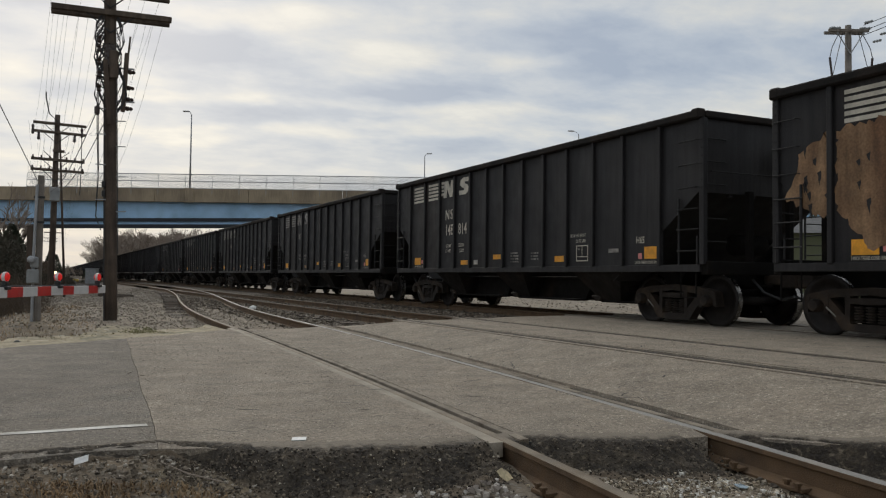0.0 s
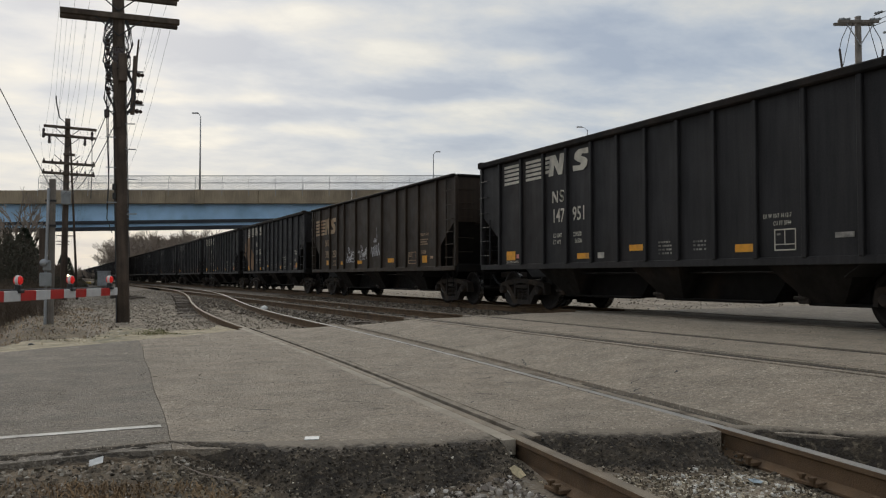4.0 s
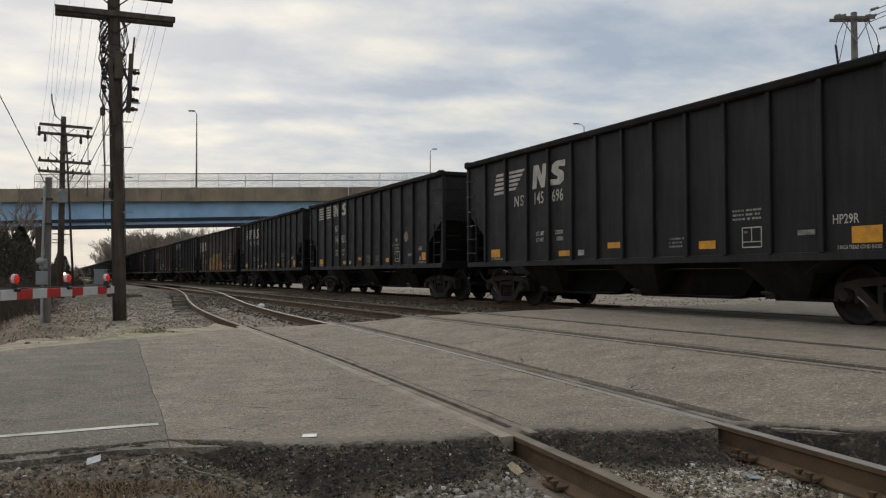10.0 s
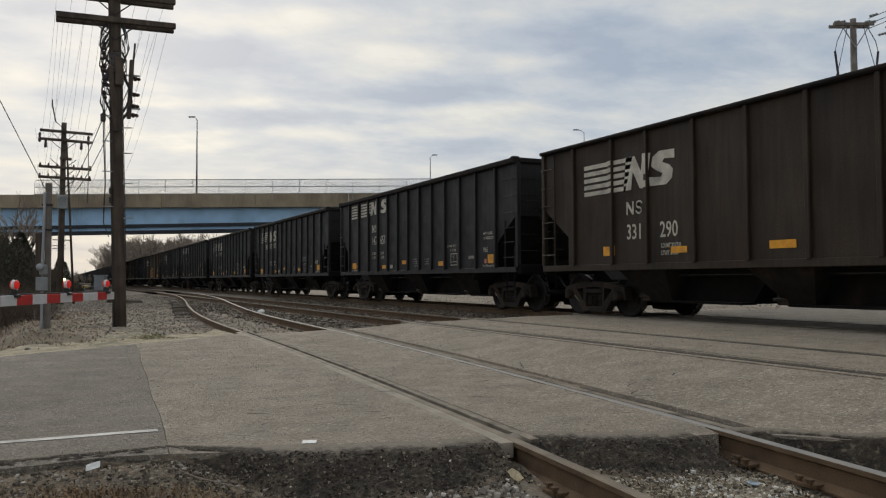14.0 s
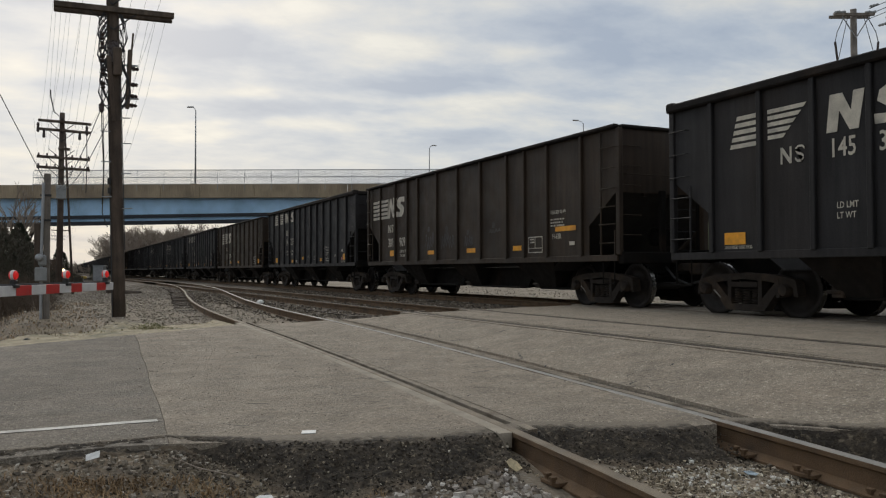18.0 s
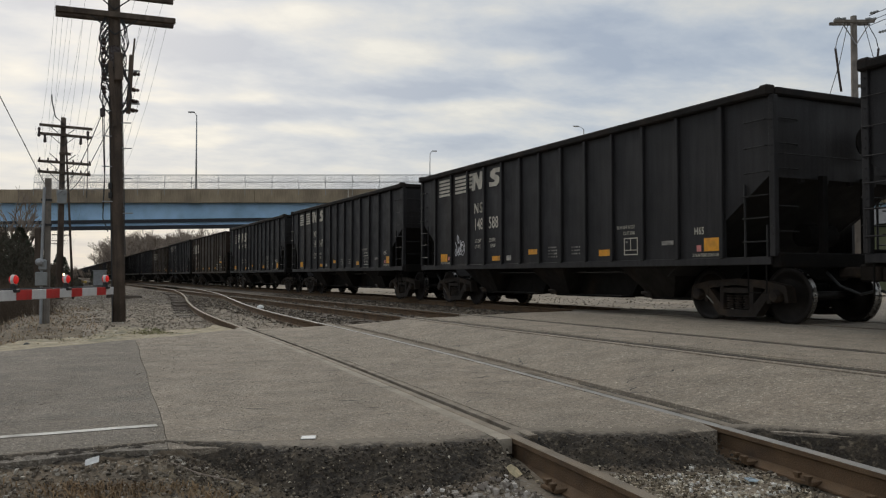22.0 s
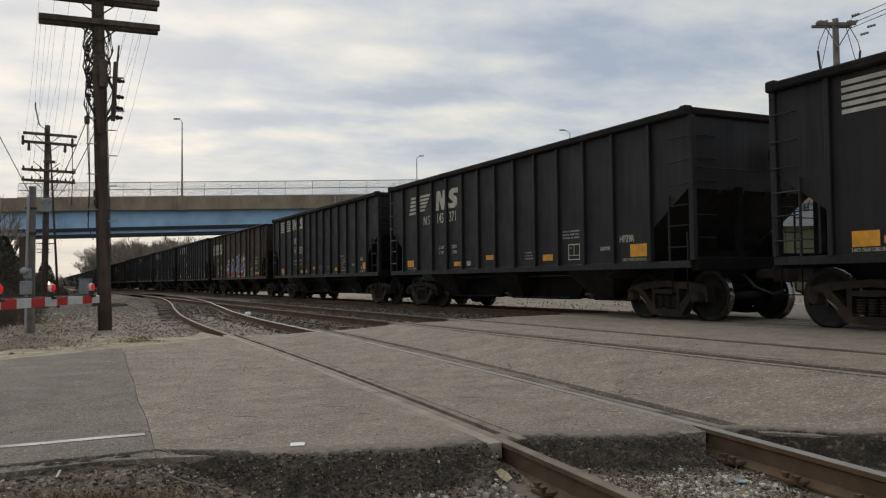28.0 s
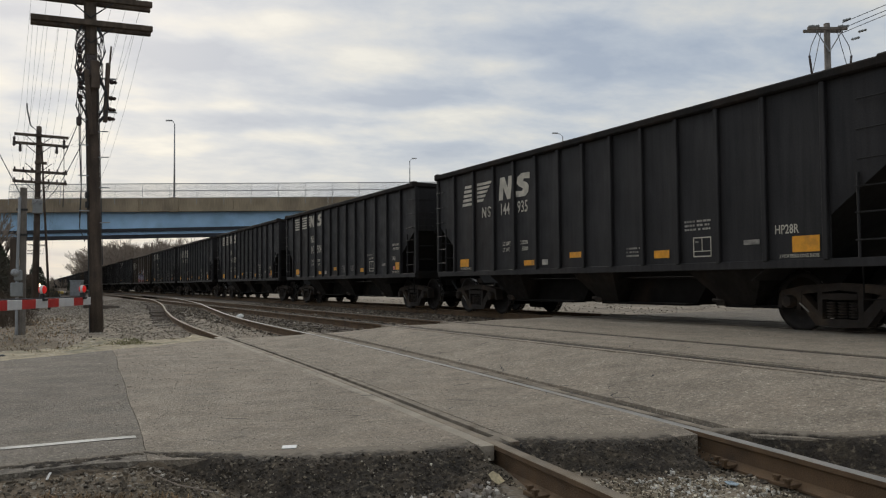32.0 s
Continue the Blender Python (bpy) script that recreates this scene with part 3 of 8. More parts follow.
def build_ground():
    xs, ys = spaced(-5, 16, 0.22, 1400), spaced(0, 40, 0.22, 1400)
    verts = [(x, y, ground_height(x, y)) for y in ys for x in xs]
    w = len(xs)
    faces = [(j * w + i, j * w + i + 1, (j + 1) * w + i + 1, (j + 1) * w + i) for j in range(len(ys) - 1) for i in range(w - 1)]
    g = from_arrays("ground", verts, faces, GRAVEL_BED, smooth=True)
    g.data.materials.append(EARTH)
    g.data.materials.append(LOT)
    g.data.materials.append(TRACK_BED)
    for p in g.data.polygons:
        c = p.center.copy()
        c.x += 0.5 * noise.noise(Vector((c.x * 1.9, c.y * 1.9, 9)))
        c.y += 0.5 * noise.noise(Vector((c.x * 1.9, c.y * 1.9, 15)))
        if c.x > 14.2 and c.y < 90:
            p.material_index = 2
        elif c.x > 4.9 and c.y > 13 or (c.x > -1 and 34 < c.y < 200):
            p.material_index = 3
        elif (c.x < 0.4 and 13 < c.y < 30) or c.x < -1.2 or c.y > 75 or c.y < -6 or (c.x < 1.5 and c.y < 5.6) or (c.x > 5.2 and c.y > 14):
            p.material_index = 1
    tagged(g, "grey crushed stone and dirt ground beside the tracks", "ground", kind="structure")


EARTH = mat("dry_earth", (0.125, 0.093, 0.06), 0.95, vary=0.35, scale=2.5, second=(0.175, 0.14, 0.09), spots=(0.22, 0.19, 0.15), bump=0.9, fine=40)
# darker brown than the gravel bed, for the ground around the running lines
TRACK_BED = mat("dark_brown_track_bed", (0.075, 0.058, 0.044), 0.95, vary=0.35, scale=1.8, second=(0.12, 0.095, 0.07), spots=(0.2, 0.175, 0.14), bump=1.0, fine=34, amount=0.4)
LOT = mat("pale_gravel_lot", (0.26, 0.22, 0.17), 0.95, vary=0.25, scale=0.6, second=(0.2, 0.165, 0.125), bump=0.6, fine=30)
build_ground()


def seam_x(y):
    return 0.67 + (y - 5.4) * 0.062 + 0.008 * math.sin(y * 2.1) + 0.008 * noise.noise(Vector((0, y * 4, 0)))


def ragged(x):
    return 0.07 * noise.noise(Vector((x * 2.3, 0, 0))) + 0.035 * noise.noise(Vector((x * 9, 1, 0)))


def road_piece(left, right, material, cols, label):
    """A slab between two lines x(y), cut off at the ragged road edges, with its own sides."""
    rows_, verts, faces = 60, [], []
    for j in range(rows_ + 1):
        for i in range(cols + 1):
            y = 0
            for k in range(3):
                ym = y if k else 9.0
                x = left(ym) + (right(ym) - left(ym)) * i / cols
                y0, y1 = along(NEAR_EDGE, x) + ragged(x), along(FAR_EDGE, x) + ragged(x + 50) * 1.5
                y = y0 + (y1 - y0) * j / rows_
            x = left(y) + (right(y) - left(y)) * i / cols
            dip = 0.006 * noise.noise(Vector((x * 1.5, y * 1.5, 7))) - 0.02 * ease(0.2, 0.0, y - y0) - 0.04 * ease(0.5, 0.0, y1 - y)
            verts.append((x, y, level(x, y) + dip))
    n = (rows_ + 1) * (cols + 1)
    verts += [(x, y, z - 0.14) for x, y, z in verts]
    w = cols + 1
    for j in range(rows_):
        for i in range(cols):
            a = j * w + i
            faces.append((a, a + 1, a + w + 1, a + w))
    rim = list(range(w)) + [j * w + cols for j in range(1, rows_ + 1)] + [rows_ * w + i for i in range(cols - 1, -1, -1)] + [j * w for j in range(rows_ - 1, 0, -1)]
    for a, b in zip(rim, rim[1:] + rim[:1]):
        faces.append((a, a + n, b + n, b))
    ob = from_arrays("road", verts, faces, material, smooth=False)
    tagged(ob, label, "road", kind="structure")


sl, sr = (lambda y: siding_x(y) - HALF), (lambda y: siding_x(y) + HALF)
const = lambda v: (lambda y: v)
GAP_OUT = 0.042
road_piece(const(-40), lambda y: seam_x(y) - 0.002, ASPHALT_OLD, 120, "smooth dark grey asphalt road beside the crossing")
road_piece(lambda y: seam_x(y) + 0.002, lambda y: sl(y) - 0.135, ASPHALT, 16, "patched grey asphalt before the siding rails")
road_piece(lambda y: sl(y) + 0.18, lambda y: sr(y) - GAP_OUT, ASPHALT, 12, "grey asphalt between the siding rails")
road_piece(lambda y: sr(y) + 0.205, const(MID_X - HALF - 0.165), ASPHALT, 16, "grey asphalt between siding and second track")
road_piece(const(MID_X - HALF + 0.205), const(MID_X + HALF - 0.165), ASPHALT, 12, "grey asphalt between the second track's rails")
road_piece(const(MID_X + HALF + 0.205), const(TRAIN_X - HALF - 0.165), ASPHALT, 20, "grey asphalt before the main line")
road_piece(const(TRAIN_X - HALF + 0.205), const(TRAIN_X + HALF - 0.165), ASPHALT, 10, "grey asphalt between the main line rails")
road_piece(const(TRAIN_X + HALF + 0.205), const(40), ASPHALT_OLD, 40, "grey asphalt road behind the main line")

# edge line, tar spill and painted edge shade at the near road edge
line = bmesh.new()
grid = [(-6 + 0.1 * i) for i in range(70)]
grid = [x for x in grid if x < 0.68] + [0.68]
for a, b in zip(grid, grid[1:]):
    q = [line.verts.new((x, y, level(x, y) + 0.006 * noise.noise(Vector((x * 1.5, y * 1.5, 7))) + 0.004)) for x, y in ((a, 6.145), (b, 6.145), (b, 6.235), (a, 6.235))]
    line.faces.new(q)
tagged(part("road_marking", line, ROAD_PAINT), "worn white edge line on the asphalt", "road marking", kind="structure")


def tar_line(x, seed, reach):
    """Upper and lower edge of the tar apron at x."""
    y1 = along(NEAR_EDGE, x) + 0.13 + 0.05 * noise.noise(Vector((x * 1.4, seed, 0))) + 0.05 * noise.noise(Vector((x * 7, seed, 4))) + 0.02 * noise.noise(Vector((x * 30, seed, 8)))
    if seed == 1:
        reach *= 0.12 + 0.88 * ease(0.7, 1.35, x)
    y0 = along(NEAR_EDGE, x) - reach * (1.0 + 0.5 * noise.noise(Vector((x * 1.8, seed, 0))))
    return y0, y1


def tar_height(x, y, seed=1, reach=0.6):
    y0, y1 = tar_line(x, seed, reach)
    f = (y - y0) / (y1 - y0)
    if not 0 <= f <= 1:
        return -9
    top, low = level(x, y) + 0.0065 - 0.012 * ease(1.0, 0.75, f), ground_height(x, y) + 0.012 - 0.03 * ease(0.15, 0.0, f)
    z = low + (top - low) * ease(0.2, 0.84, f)
    return z + (0.035 * noise.noise(Vector((x * 6, y * 6, seed))) + 0.02 * noise.noise(Vector((x * 24, y * 24, seed)))) * ease(0.85, 0.6, f)


def tar_spill(name, x0, x1, reach, seed):
    """Crumbling tar that feathers from the road surface down to the stones; seed 4 is painted edge shade."""
    verts, faces, wear, nx, ny = [], [], [], 130, 44
    for j in range(ny + 1):
        for i in range(nx + 1):
            x = x0 + (x1 - x0) * i / nx
            y0, y1 = tar_line(x, seed, reach)
            y = y0 + (y1 - y0) * (0.001 + 0.998 * j / ny)
            f = j / ny
            verts.append((x, y, tar_height(x, y, seed, reach)))
            side = ease(1.15, 0.75, x) * ease(0.4, 0.1, f) if seed == 1 else 0.0
            wear.append((ease(0.6, 1.0, f) * 0.85 if x > 1.2 else ease(0.8, 1.0, f) * 0.8, max(ease(0.42, 0.02, f) * 0.8, side * 0.8), 0, 1))
    w = nx + 1
    for j in range(ny):
        for i in range(nx):
            a = j * w + i
            faces.append((a, a + 1, a + w + 1, a + w))
    ob = from_arrays(name, verts, faces, TAR, smooth=True)
    layer = ob.data.attributes.new("wear", "FLOAT_COLOR", "POINT")
    layer.data.foreach_set("color", [c for q in wear for c in q])
    tagged(ob, "black crumbling tar apron and painted shade at the road edge", "tar patch", kind="structure")


# narrow dark strip: the shade under the left road edge, put into colour
tar_spill("tar_patch", -2.2, 0.66, 0.075, 4)
tar_spill("tar_patch", 0.62, 2.64, 0.62, 1)
tar_spill("tar_patch", 2.82, 3.98, 0.55, 2)
tar_spill("tar_patch", 4.22, 7.6, 0.4, 3)

RAIL_PROFILE = [(-0.07, -0.19), (0.07, -0.19), (0.07, -0.175), (0.012, -0.14), (0.012, -0.05), (0.036, -0.035), (0.036, -0.006), (0.028, 0.0), (-0.028, 0.0), (-0.036, -0.006), (-0.036, -0.035), (-0.012, -0.05), (-0.012, -0.14), (-0.07, -0.175)]


def rail(track, centre, y0, y1, step, label, top=None):
    ys = [y0 + (y1 - y0) * i / max(1, int((y1 - y0) / step)) for i in range(max(1, int((y1 - y0) / step)) + 1)]
    n, verts, faces = len(RAIL_PROFILE), [], []
    for y in ys:
        x = centre(y)
        for px, pz in RAIL_PROFILE:
            verts.append((x + px, y, level(x, y) + pz + 0.004))
    for j in range(len(ys) - 1):
        for i in range(n):
            a, b = j * n + i, j * n + (i + 1) % n
            faces.append((a, b, b + n, a + n))
    faces += [tuple(range(n)), tuple(range((len(ys) - 1) * n, len(ys) * n))[::-1]]
    ob = from_arrays("rail", verts, faces, RAIL_WEB, track, label)
    ob.data.materials.append(top or RAIL_TOP)
    for k, p in enumerate(ob.data.polygons):
        if k < (len(ys) - 1) * n and k % n in (6, 7, 8):
            p.material_index = 1
    return ob


def tie_mesh(seed):
    rng = random.Random(seed)
    bm = boxes((-1.28, 1.28, -0.115, 0.115, -0.16, 0.0), bevel=0.012)
    for v in bm.verts:
        v.co += Vector((rng.uniform(-0.03, 0.03), rng.uniform(-0.012, 0.012), rng.uniform(-0.012, 0.004)))
    me = bpy.data.meshes.new("tie")
    bm.to_mesh(me)
    bm.free()
    return me


def track(name, centre, y0, y1, label, skip, ties_to, bright=None):
    t = base_at(name, Matrix(), label, "railway track", "tracks over the crossing", "structure")
    rail(t, lambda y: centre(y) - HALF, y0, y1, 1.2, "", RAIL_DUSTY if bright is RAIL_BRIGHT else bright)
    rail(t, lambda y: centre(y) + HALF, y0, y1, 1.2, "", bright)
    meshes = [tie_mesh(s) for s in range(5)]
    rng, y = random.Random(len(name)), max(y0, -3.0)
    while y < ties_to:
        if not skip[0] < y < skip[1]:
            x = centre(y)
            share("tie", rng.choice(meshes), TIE_WOOD, t, "", pose(x + rng.uniform(-0.05, 0.05), y, level(x, y) - 0.166 + 0.012, 0, 0, rng.uniform(-2, 2)))
        y += 0.54
    return t


SIDING_TRACK = track("siding_track", siding_x, -24, 66, "rusty siding track curving to a switch", (3.4, 16.4), 52, RAIL_BRIGHT)
SECOND_TRACK = track("second_track", const(MID_X), -6, 400, "brown rusted track sunk in the road", (1.0, 14.8), 50, RAIL_SUNK)
MAIN_TRACK = track("main_track", const(TRAIN_X), -40, 700, "main line track under the coal train", (-1.0, 16.4), 50)



def strip(name, track_, centre, w0, w1, drop, material, label="", y0=None, y1=None):
    """A filler bar along a rail within the road."""
    verts, faces, n = [], [], 48
    x0 = centre(9.0)
    ya = along(NEAR_EDGE, x0) - 0.05 if y0 is None else y0
    yb = along(FAR_EDGE, x0) + 0.05 if y1 is None else y1
    for j in range(n + 1):
        y = ya + (yb - ya) * j / n
        x = centre(y)
        jog = 0.008 * noise.noise(Vector((y * 3, w0 * 9, 5)))
        z = level(x, y) - drop
        verts += [(x + w0 + jog, y, z), (x + w1 + jog, y, z), (x + w1 + jog, y, z - 0.1), (x + w0 + jog, y, z - 0.1)]
    for j in range(n):
        for i in range(4):
            a, b = j * 4 + i, j * 4 + (i + 1) % 4
            faces.append((a, b, b + 4, a + 4))
    faces += [(0, 1, 2, 3), tuple(4 * n + k for k in (3, 2, 1, 0))]
    return from_arrays(name, verts, faces, material, track_, label)


c = lambda y: siding_x(y) - HALF
strip("flangeway_filler", SIDING_TRACK, c, -0.135, -0.036, 0.002, ROAD_FILL, "dusty worn filler beside the railhead")
strip("flangeway_filler", SIDING_TRACK, c, 0.037, 0.09, 0.06, GAP_DARK, "dark flangeway groove")
strip("guard_rail", SIDING_TRACK, c, 0.09, 0.16, -0.004, GUARD_BAR, "dusty brown guard rail beside the running rail")
strip("flangeway_filler", SIDING_TRACK, c, 0.16, 0.18, 0.018, GAP_DARK, "crumbled dark joint behind the guard rail")
c = lambda y: siding_x(y) + HALF
strip("flangeway_filler", SIDING_TRACK, c, 0.037, 0.085, 0.028, GAP_DARK, "dark flangeway groove", 4.22)
strip("guard_rail", SIDING_TRACK, c, 0.085, 0.165, 0.006, GUARD_BAR, "dusty brown guard rail beside the running rail", 4.22)
strip("flangeway_filler", SIDING_TRACK, c, 0.165, 0.206, 0.012, GAP_DARK, "crumbled dark joint behind the guard rail", 4.22, 6.6)
strip("flangeway_filler", SIDING_TRACK, c, 0.165, 0.206, 0.002, ASPHALT, "asphalt filler behind the guard rail", 6.6)
for c, t_ in ((MID_X - HALF, SECOND_TRACK), (MID_X + HALF, SECOND_TRACK), (TRAIN_X - HALF, MAIN_TRACK), (TRAIN_X + HALF, MAIN_TRACK)):
    strip("flangeway_filler", t_, const(c), 0.037, 0.125, 0.016, GAP_DARK, "dark strip along the rail")
    strip("flangeway_filler", t_, const(c), 0.125, 0.21, -0.003, ASPHALT, "asphalt filler along the rail")
    strip("flangeway_filler", t_, const(c), -0.062, -0.037, 0.014, GAP_DARK)
    strip("flangeway_filler", t_, const(c), -0.17, -0.062, 0.0, ASPHALT, "asphalt filler along the rail")


def cracks():
    """Short ragged cracks in the asphalt, thickest along the rails."""
    rng = random.Random(31)
    bm = bmesh.new()
    for k in range(150):
        if k < 95:
            y = rng.uniform(5.4, 13.5)
            c = rng.choice((siding_x(y) - HALF, siding_x(y) + HALF, siding_x(y) + HALF, MID_X - HALF, MID_X + HALF))
            x = c + rng.choice((-0.07, 0.26)) + rng.uniform(-0.05, 0.05) + rng.choice((0, 0, 0.25, -0.25)) * rng.random()
            a, n = rng.gauss(math.pi / 2, 0.35), rng.randint(4, 9)
        else:
            x, y = rng.uniform(1.0, 10.5), rng.uniform(5.6, 13)
            a, n = rng.uniform(-1.0, 0.4), rng.randint(3, 7)
        if any(abs(x - c) < 0.05 for c in (siding_x(y) - HALF, siding_x(y) + HALF)):
            continue
        w, pts = rng.uniform(0.004, 0.011), []
        for i in range(n):
            pts.append((x, y, w * (0.3 + math.sin(math.pi * (i + 0.3) / n))))
            a += rng.uniform(-0.5, 0.5)
            x, y = x + 0.045 * math.cos(a), y + 0.045 * math.sin(a)
        rows = [[bm.verts.new((px, py + s * q, level(px, py) + 0.006 * noise.noise(Vector((px * 1.5, py * 1.5, 7))) + 0.003)) for s in (-1, 1)] for px, py, q in pts]
        for p, q in zip(rows, rows[1:]):
            bm.faces.new((p[0], q[0], q[1], p[1]))
    tagged(part("asphalt_cracks", bm, GAP_DARK), "short dark cracks in the worn asphalt", "cracks", kind="stuff")


cracks()

# ---- overpass: frame of its own, u along it, v away from the eye ----
A = radians(25.3)
RIGHT, AHEAD = Vector((math.cos(A), -math.sin(A), 0)), Vector((math.sin(A), math.cos(A), 0))


def bridge_pose(u, v, z):
    p = RIGHT * u + AHEAD * v
    return Matrix.Translation((p.x, p.y, z)) @ Matrix.Rotation(-A, 4, "Z")


def overpass():
    b = base_at("overpass", bridge_pose(0, 105, 0), "concrete road bridge with pale blue steel girders", "bridge", kind="structure")
    # deck, parapets, girders; the underside climbs a little to the right
    bm = bmesh.new()
    box(bm, -120, 95, 0.3, 13.2, 10.2, 10.6)
    part("deck", bm, CONCRETE, b, "concrete bridge deck")
    for y in (0.0, 13.2):
        for i in range(18):
            x0 = -120 + i * 12
            part("parapet_panel", boxes((x0 + 0.02, x0 + 11.97, y, y + 0.32, 10.16, 11.88), bevel=0.03), CONCRETE, b)
    def girder(y, z_top, z0, z1, name, thick):
        xs = [-120 + i * 5 for i in range(44)]
        verts, faces = [], []
        for x in xs:
            zb = z0 + (z1 - z0) * (x + 56) / 35
            zb = min(z_top - 1.2, zb)
            for yy, zz in ((y - 0.02, z_top), (y + 0.02, z_top), (y + 0.02, zb), (y - 0.02, zb)):
                verts.append((x, yy, zz))
        for j in range(len(xs) - 1):
            for i in range(4):
                a, c = j * 4 + i, j * 4 + (i + 1) % 4
                faces.append((a, c, c + 4, a + 4))
        g = from_arrays(name, verts, faces, BLUE_STEEL, b, "pale blue girder web")
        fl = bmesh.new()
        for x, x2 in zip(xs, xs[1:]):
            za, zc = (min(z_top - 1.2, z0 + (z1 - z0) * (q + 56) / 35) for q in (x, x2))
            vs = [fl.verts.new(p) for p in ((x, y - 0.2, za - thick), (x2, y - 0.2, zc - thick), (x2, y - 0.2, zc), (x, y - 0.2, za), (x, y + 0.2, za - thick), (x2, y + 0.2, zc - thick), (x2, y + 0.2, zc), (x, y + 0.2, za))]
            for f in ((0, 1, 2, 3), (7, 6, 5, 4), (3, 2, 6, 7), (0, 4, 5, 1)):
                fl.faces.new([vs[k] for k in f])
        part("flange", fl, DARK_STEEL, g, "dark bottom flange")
    girder(0.9, 10.2, 7.85, 8.3, "girder", 0.42)
    girder(0.99, 10.2, 7.06, 7.5, "girder", 0.42)
    girder(11.6, 10.2, 7.4, 7.85, "girder", 0.2)
    for x in (-100, -78, 40, 70):
        part("pier", boxes((x - 0.6, x + 0.6, 1.0, 12.4, -1.5, 7.0), bevel=0.1), CONCRETE, b, "concrete bridge pier")
    # chain-link fence on the near parapet, posts bent inwards at the top
    f = base_at("chain_link_fence", bridge_pose(0, 105, 11.88), "tall galvanised chain link fence on the bridge parapet", "fence")
    post = bmesh.new()
    tube(post, [(0, -0.04, -0.75), (0, -0.04, 0.1), (0, 0.1, 0.25), (0, 0.1, 1.45), (0, 0.25, 1.75), (0, 0.5, 1.92)], 0.035, 6)
    me = bpy.data.meshes.new("post")
    post.to_mesh(me)
    post.free()
    x = -52.4
    while x < 60:
        share("post", me, GREY_STEEL, f, "", pose(x, 0, 0))
        x += 3.0 if x < -52 else 3.45
    part("lamp_pilaster", boxes((-32.2, -31.0, -0.12, 0.0, 10.1, 11.96), bevel=0.03), CONCRETE, b, "thickened parapet under the lamp")
    for z, y in ((0.05, 0.1), (0.95, 0.1), (1.92, 0.5)):
        part("fence_rail", tubes(([(-52.4, y, z), (60, y, z)], 0.05)), GREY_STEEL, f)
    mesh = bmesh.new()
    for z0, z1, y0, y1 in ((0.0, 1.45, 0.1, 0.1), (1.45, 1.92, 0.1, 0.5)):
        x = -52.4
        while x < 40:
            for s in (1, -1):
                a, c = (x if s > 0 else x + 1.0), (x + 1.0 if s > 0 else x)
                q = [Vector((a, y0, z0)), Vector((c, y1, z1))]
                w = Vector((0.015, 0, 0))
                mesh.faces.new([mesh.verts.new(p) for p in (q[0] - w, q[0] + w, q[1] + w, q[1] - w)])
            x += 0.17
    tagged(part("mesh", mesh, FENCE_WIRE, f, "fine wire mesh"), kind="stuff")


overpass()


def street_lamp(m, height, reach, two=False):
    s = base_at("street_lamp", m, "tall grey street lamp on the bridge", "street lamp", "lamps on the bridge")
    part("pole", tube(bmesh.new(), [(0, 0, 0), (0, 0, height * 0.5), (0, 0, height - 0.3)], 0.13, 8, 0.07), GREY_STEEL, s, smooth=True)
    arms = [reach] if not two else [reach, -reach]
    for r in arms:
        arm = part("arm", tube(bmesh.new(), [(0, 0, height - 0.4), (r * 0.4, 0, height - 0.05), (r, 0, height + 0.1)], 0.045, 6), GREY_STEEL, s)
        part("lamp_head", boxes((r - 0.1 if r > 0 else r - 0.75, r + 0.75 if r > 0 else r + 0.1, -0.16, 0.16, height + 0.04, height + 0.2), bevel=0.05), GREY_STEEL, s)
    part("base_plate", boxes((-0.3, 0.3, -0.3, 0.3, 0, 0.12), bevel=0.02), GREY_STEEL, s)
    return s


street_lamp(bridge_pose(-31.6, 105.2, 11.88), 9.9, -0.35)
street_lamp(bridge_pose(-1.95, 137, 11.88), 9.7, 0.45)
street_lamp(bridge_pose(20.6, 118, 11.88), 10.4, -0.8)
part_base = boxes((-150, 110, 15, 45, 9.9, 11.85))
tagged(part("bridge_approach", part_base, CONCRETE, None, "", bridge_pose(0, 105, 0)), "far carriageway of the concrete overpass", "bridge", kind="structure")

# ---- poles and lines ----
def insulator(bm, p, size=0.05):
    lathe(bm, [(size * 0.4, 0), (size, size * 0.3), (size * 0.6, size * 0.9), (size * 0.9, size * 1.3), (size * 0.5, size * 2.2), (size * 0.2, size * 2.4)], Matrix.Translation(p), 8)


def crossarm(pole, z, half, tilt=0.0, pins=(), y=0.16, thick=0.055, name="crossarm", angle=0.0):
    m = pose(0, 0, 0, 0, 0, angle)
    a = part(name, boxes((-half, half, y - thick, y + thick, z - 0.06, z + 0.06), bevel=0.01), POLE_WOOD, pole, "", m @ pose(0, 0, 0, 0, tilt, 0))
    for x in pins:
        bm = bmesh.new()
        insulator(bm, (x, y, z + 0.06))
        part("insulator", bm, PORCELAIN, a)
    return a


def wire(points, sag, radius, label, category="overhead wire", group="overhead wires"):
    """A hanging wire from support to support."""
    pts = []
    for a, b in zip(points, points[1:]):
        a, b = Vector(a), Vector(b)
        for k in range(9):
            f = k / 8
            pts.append(a.lerp(b, f) - Vector((0, 0, 4 * sag * f * (1 - f))))
    return tagged(part("overhead_wire", tube(bmesh.new(), pts, radius, 4), WIRE), label, category, group)


P1, P2, P3, P4 = Vector((1.25, 18.93, -0.36)), Vector((0.22, 41.8, -0.75)), Vector((0.8, 122, -0.5)), Vector((0.6, 175, -0.5))


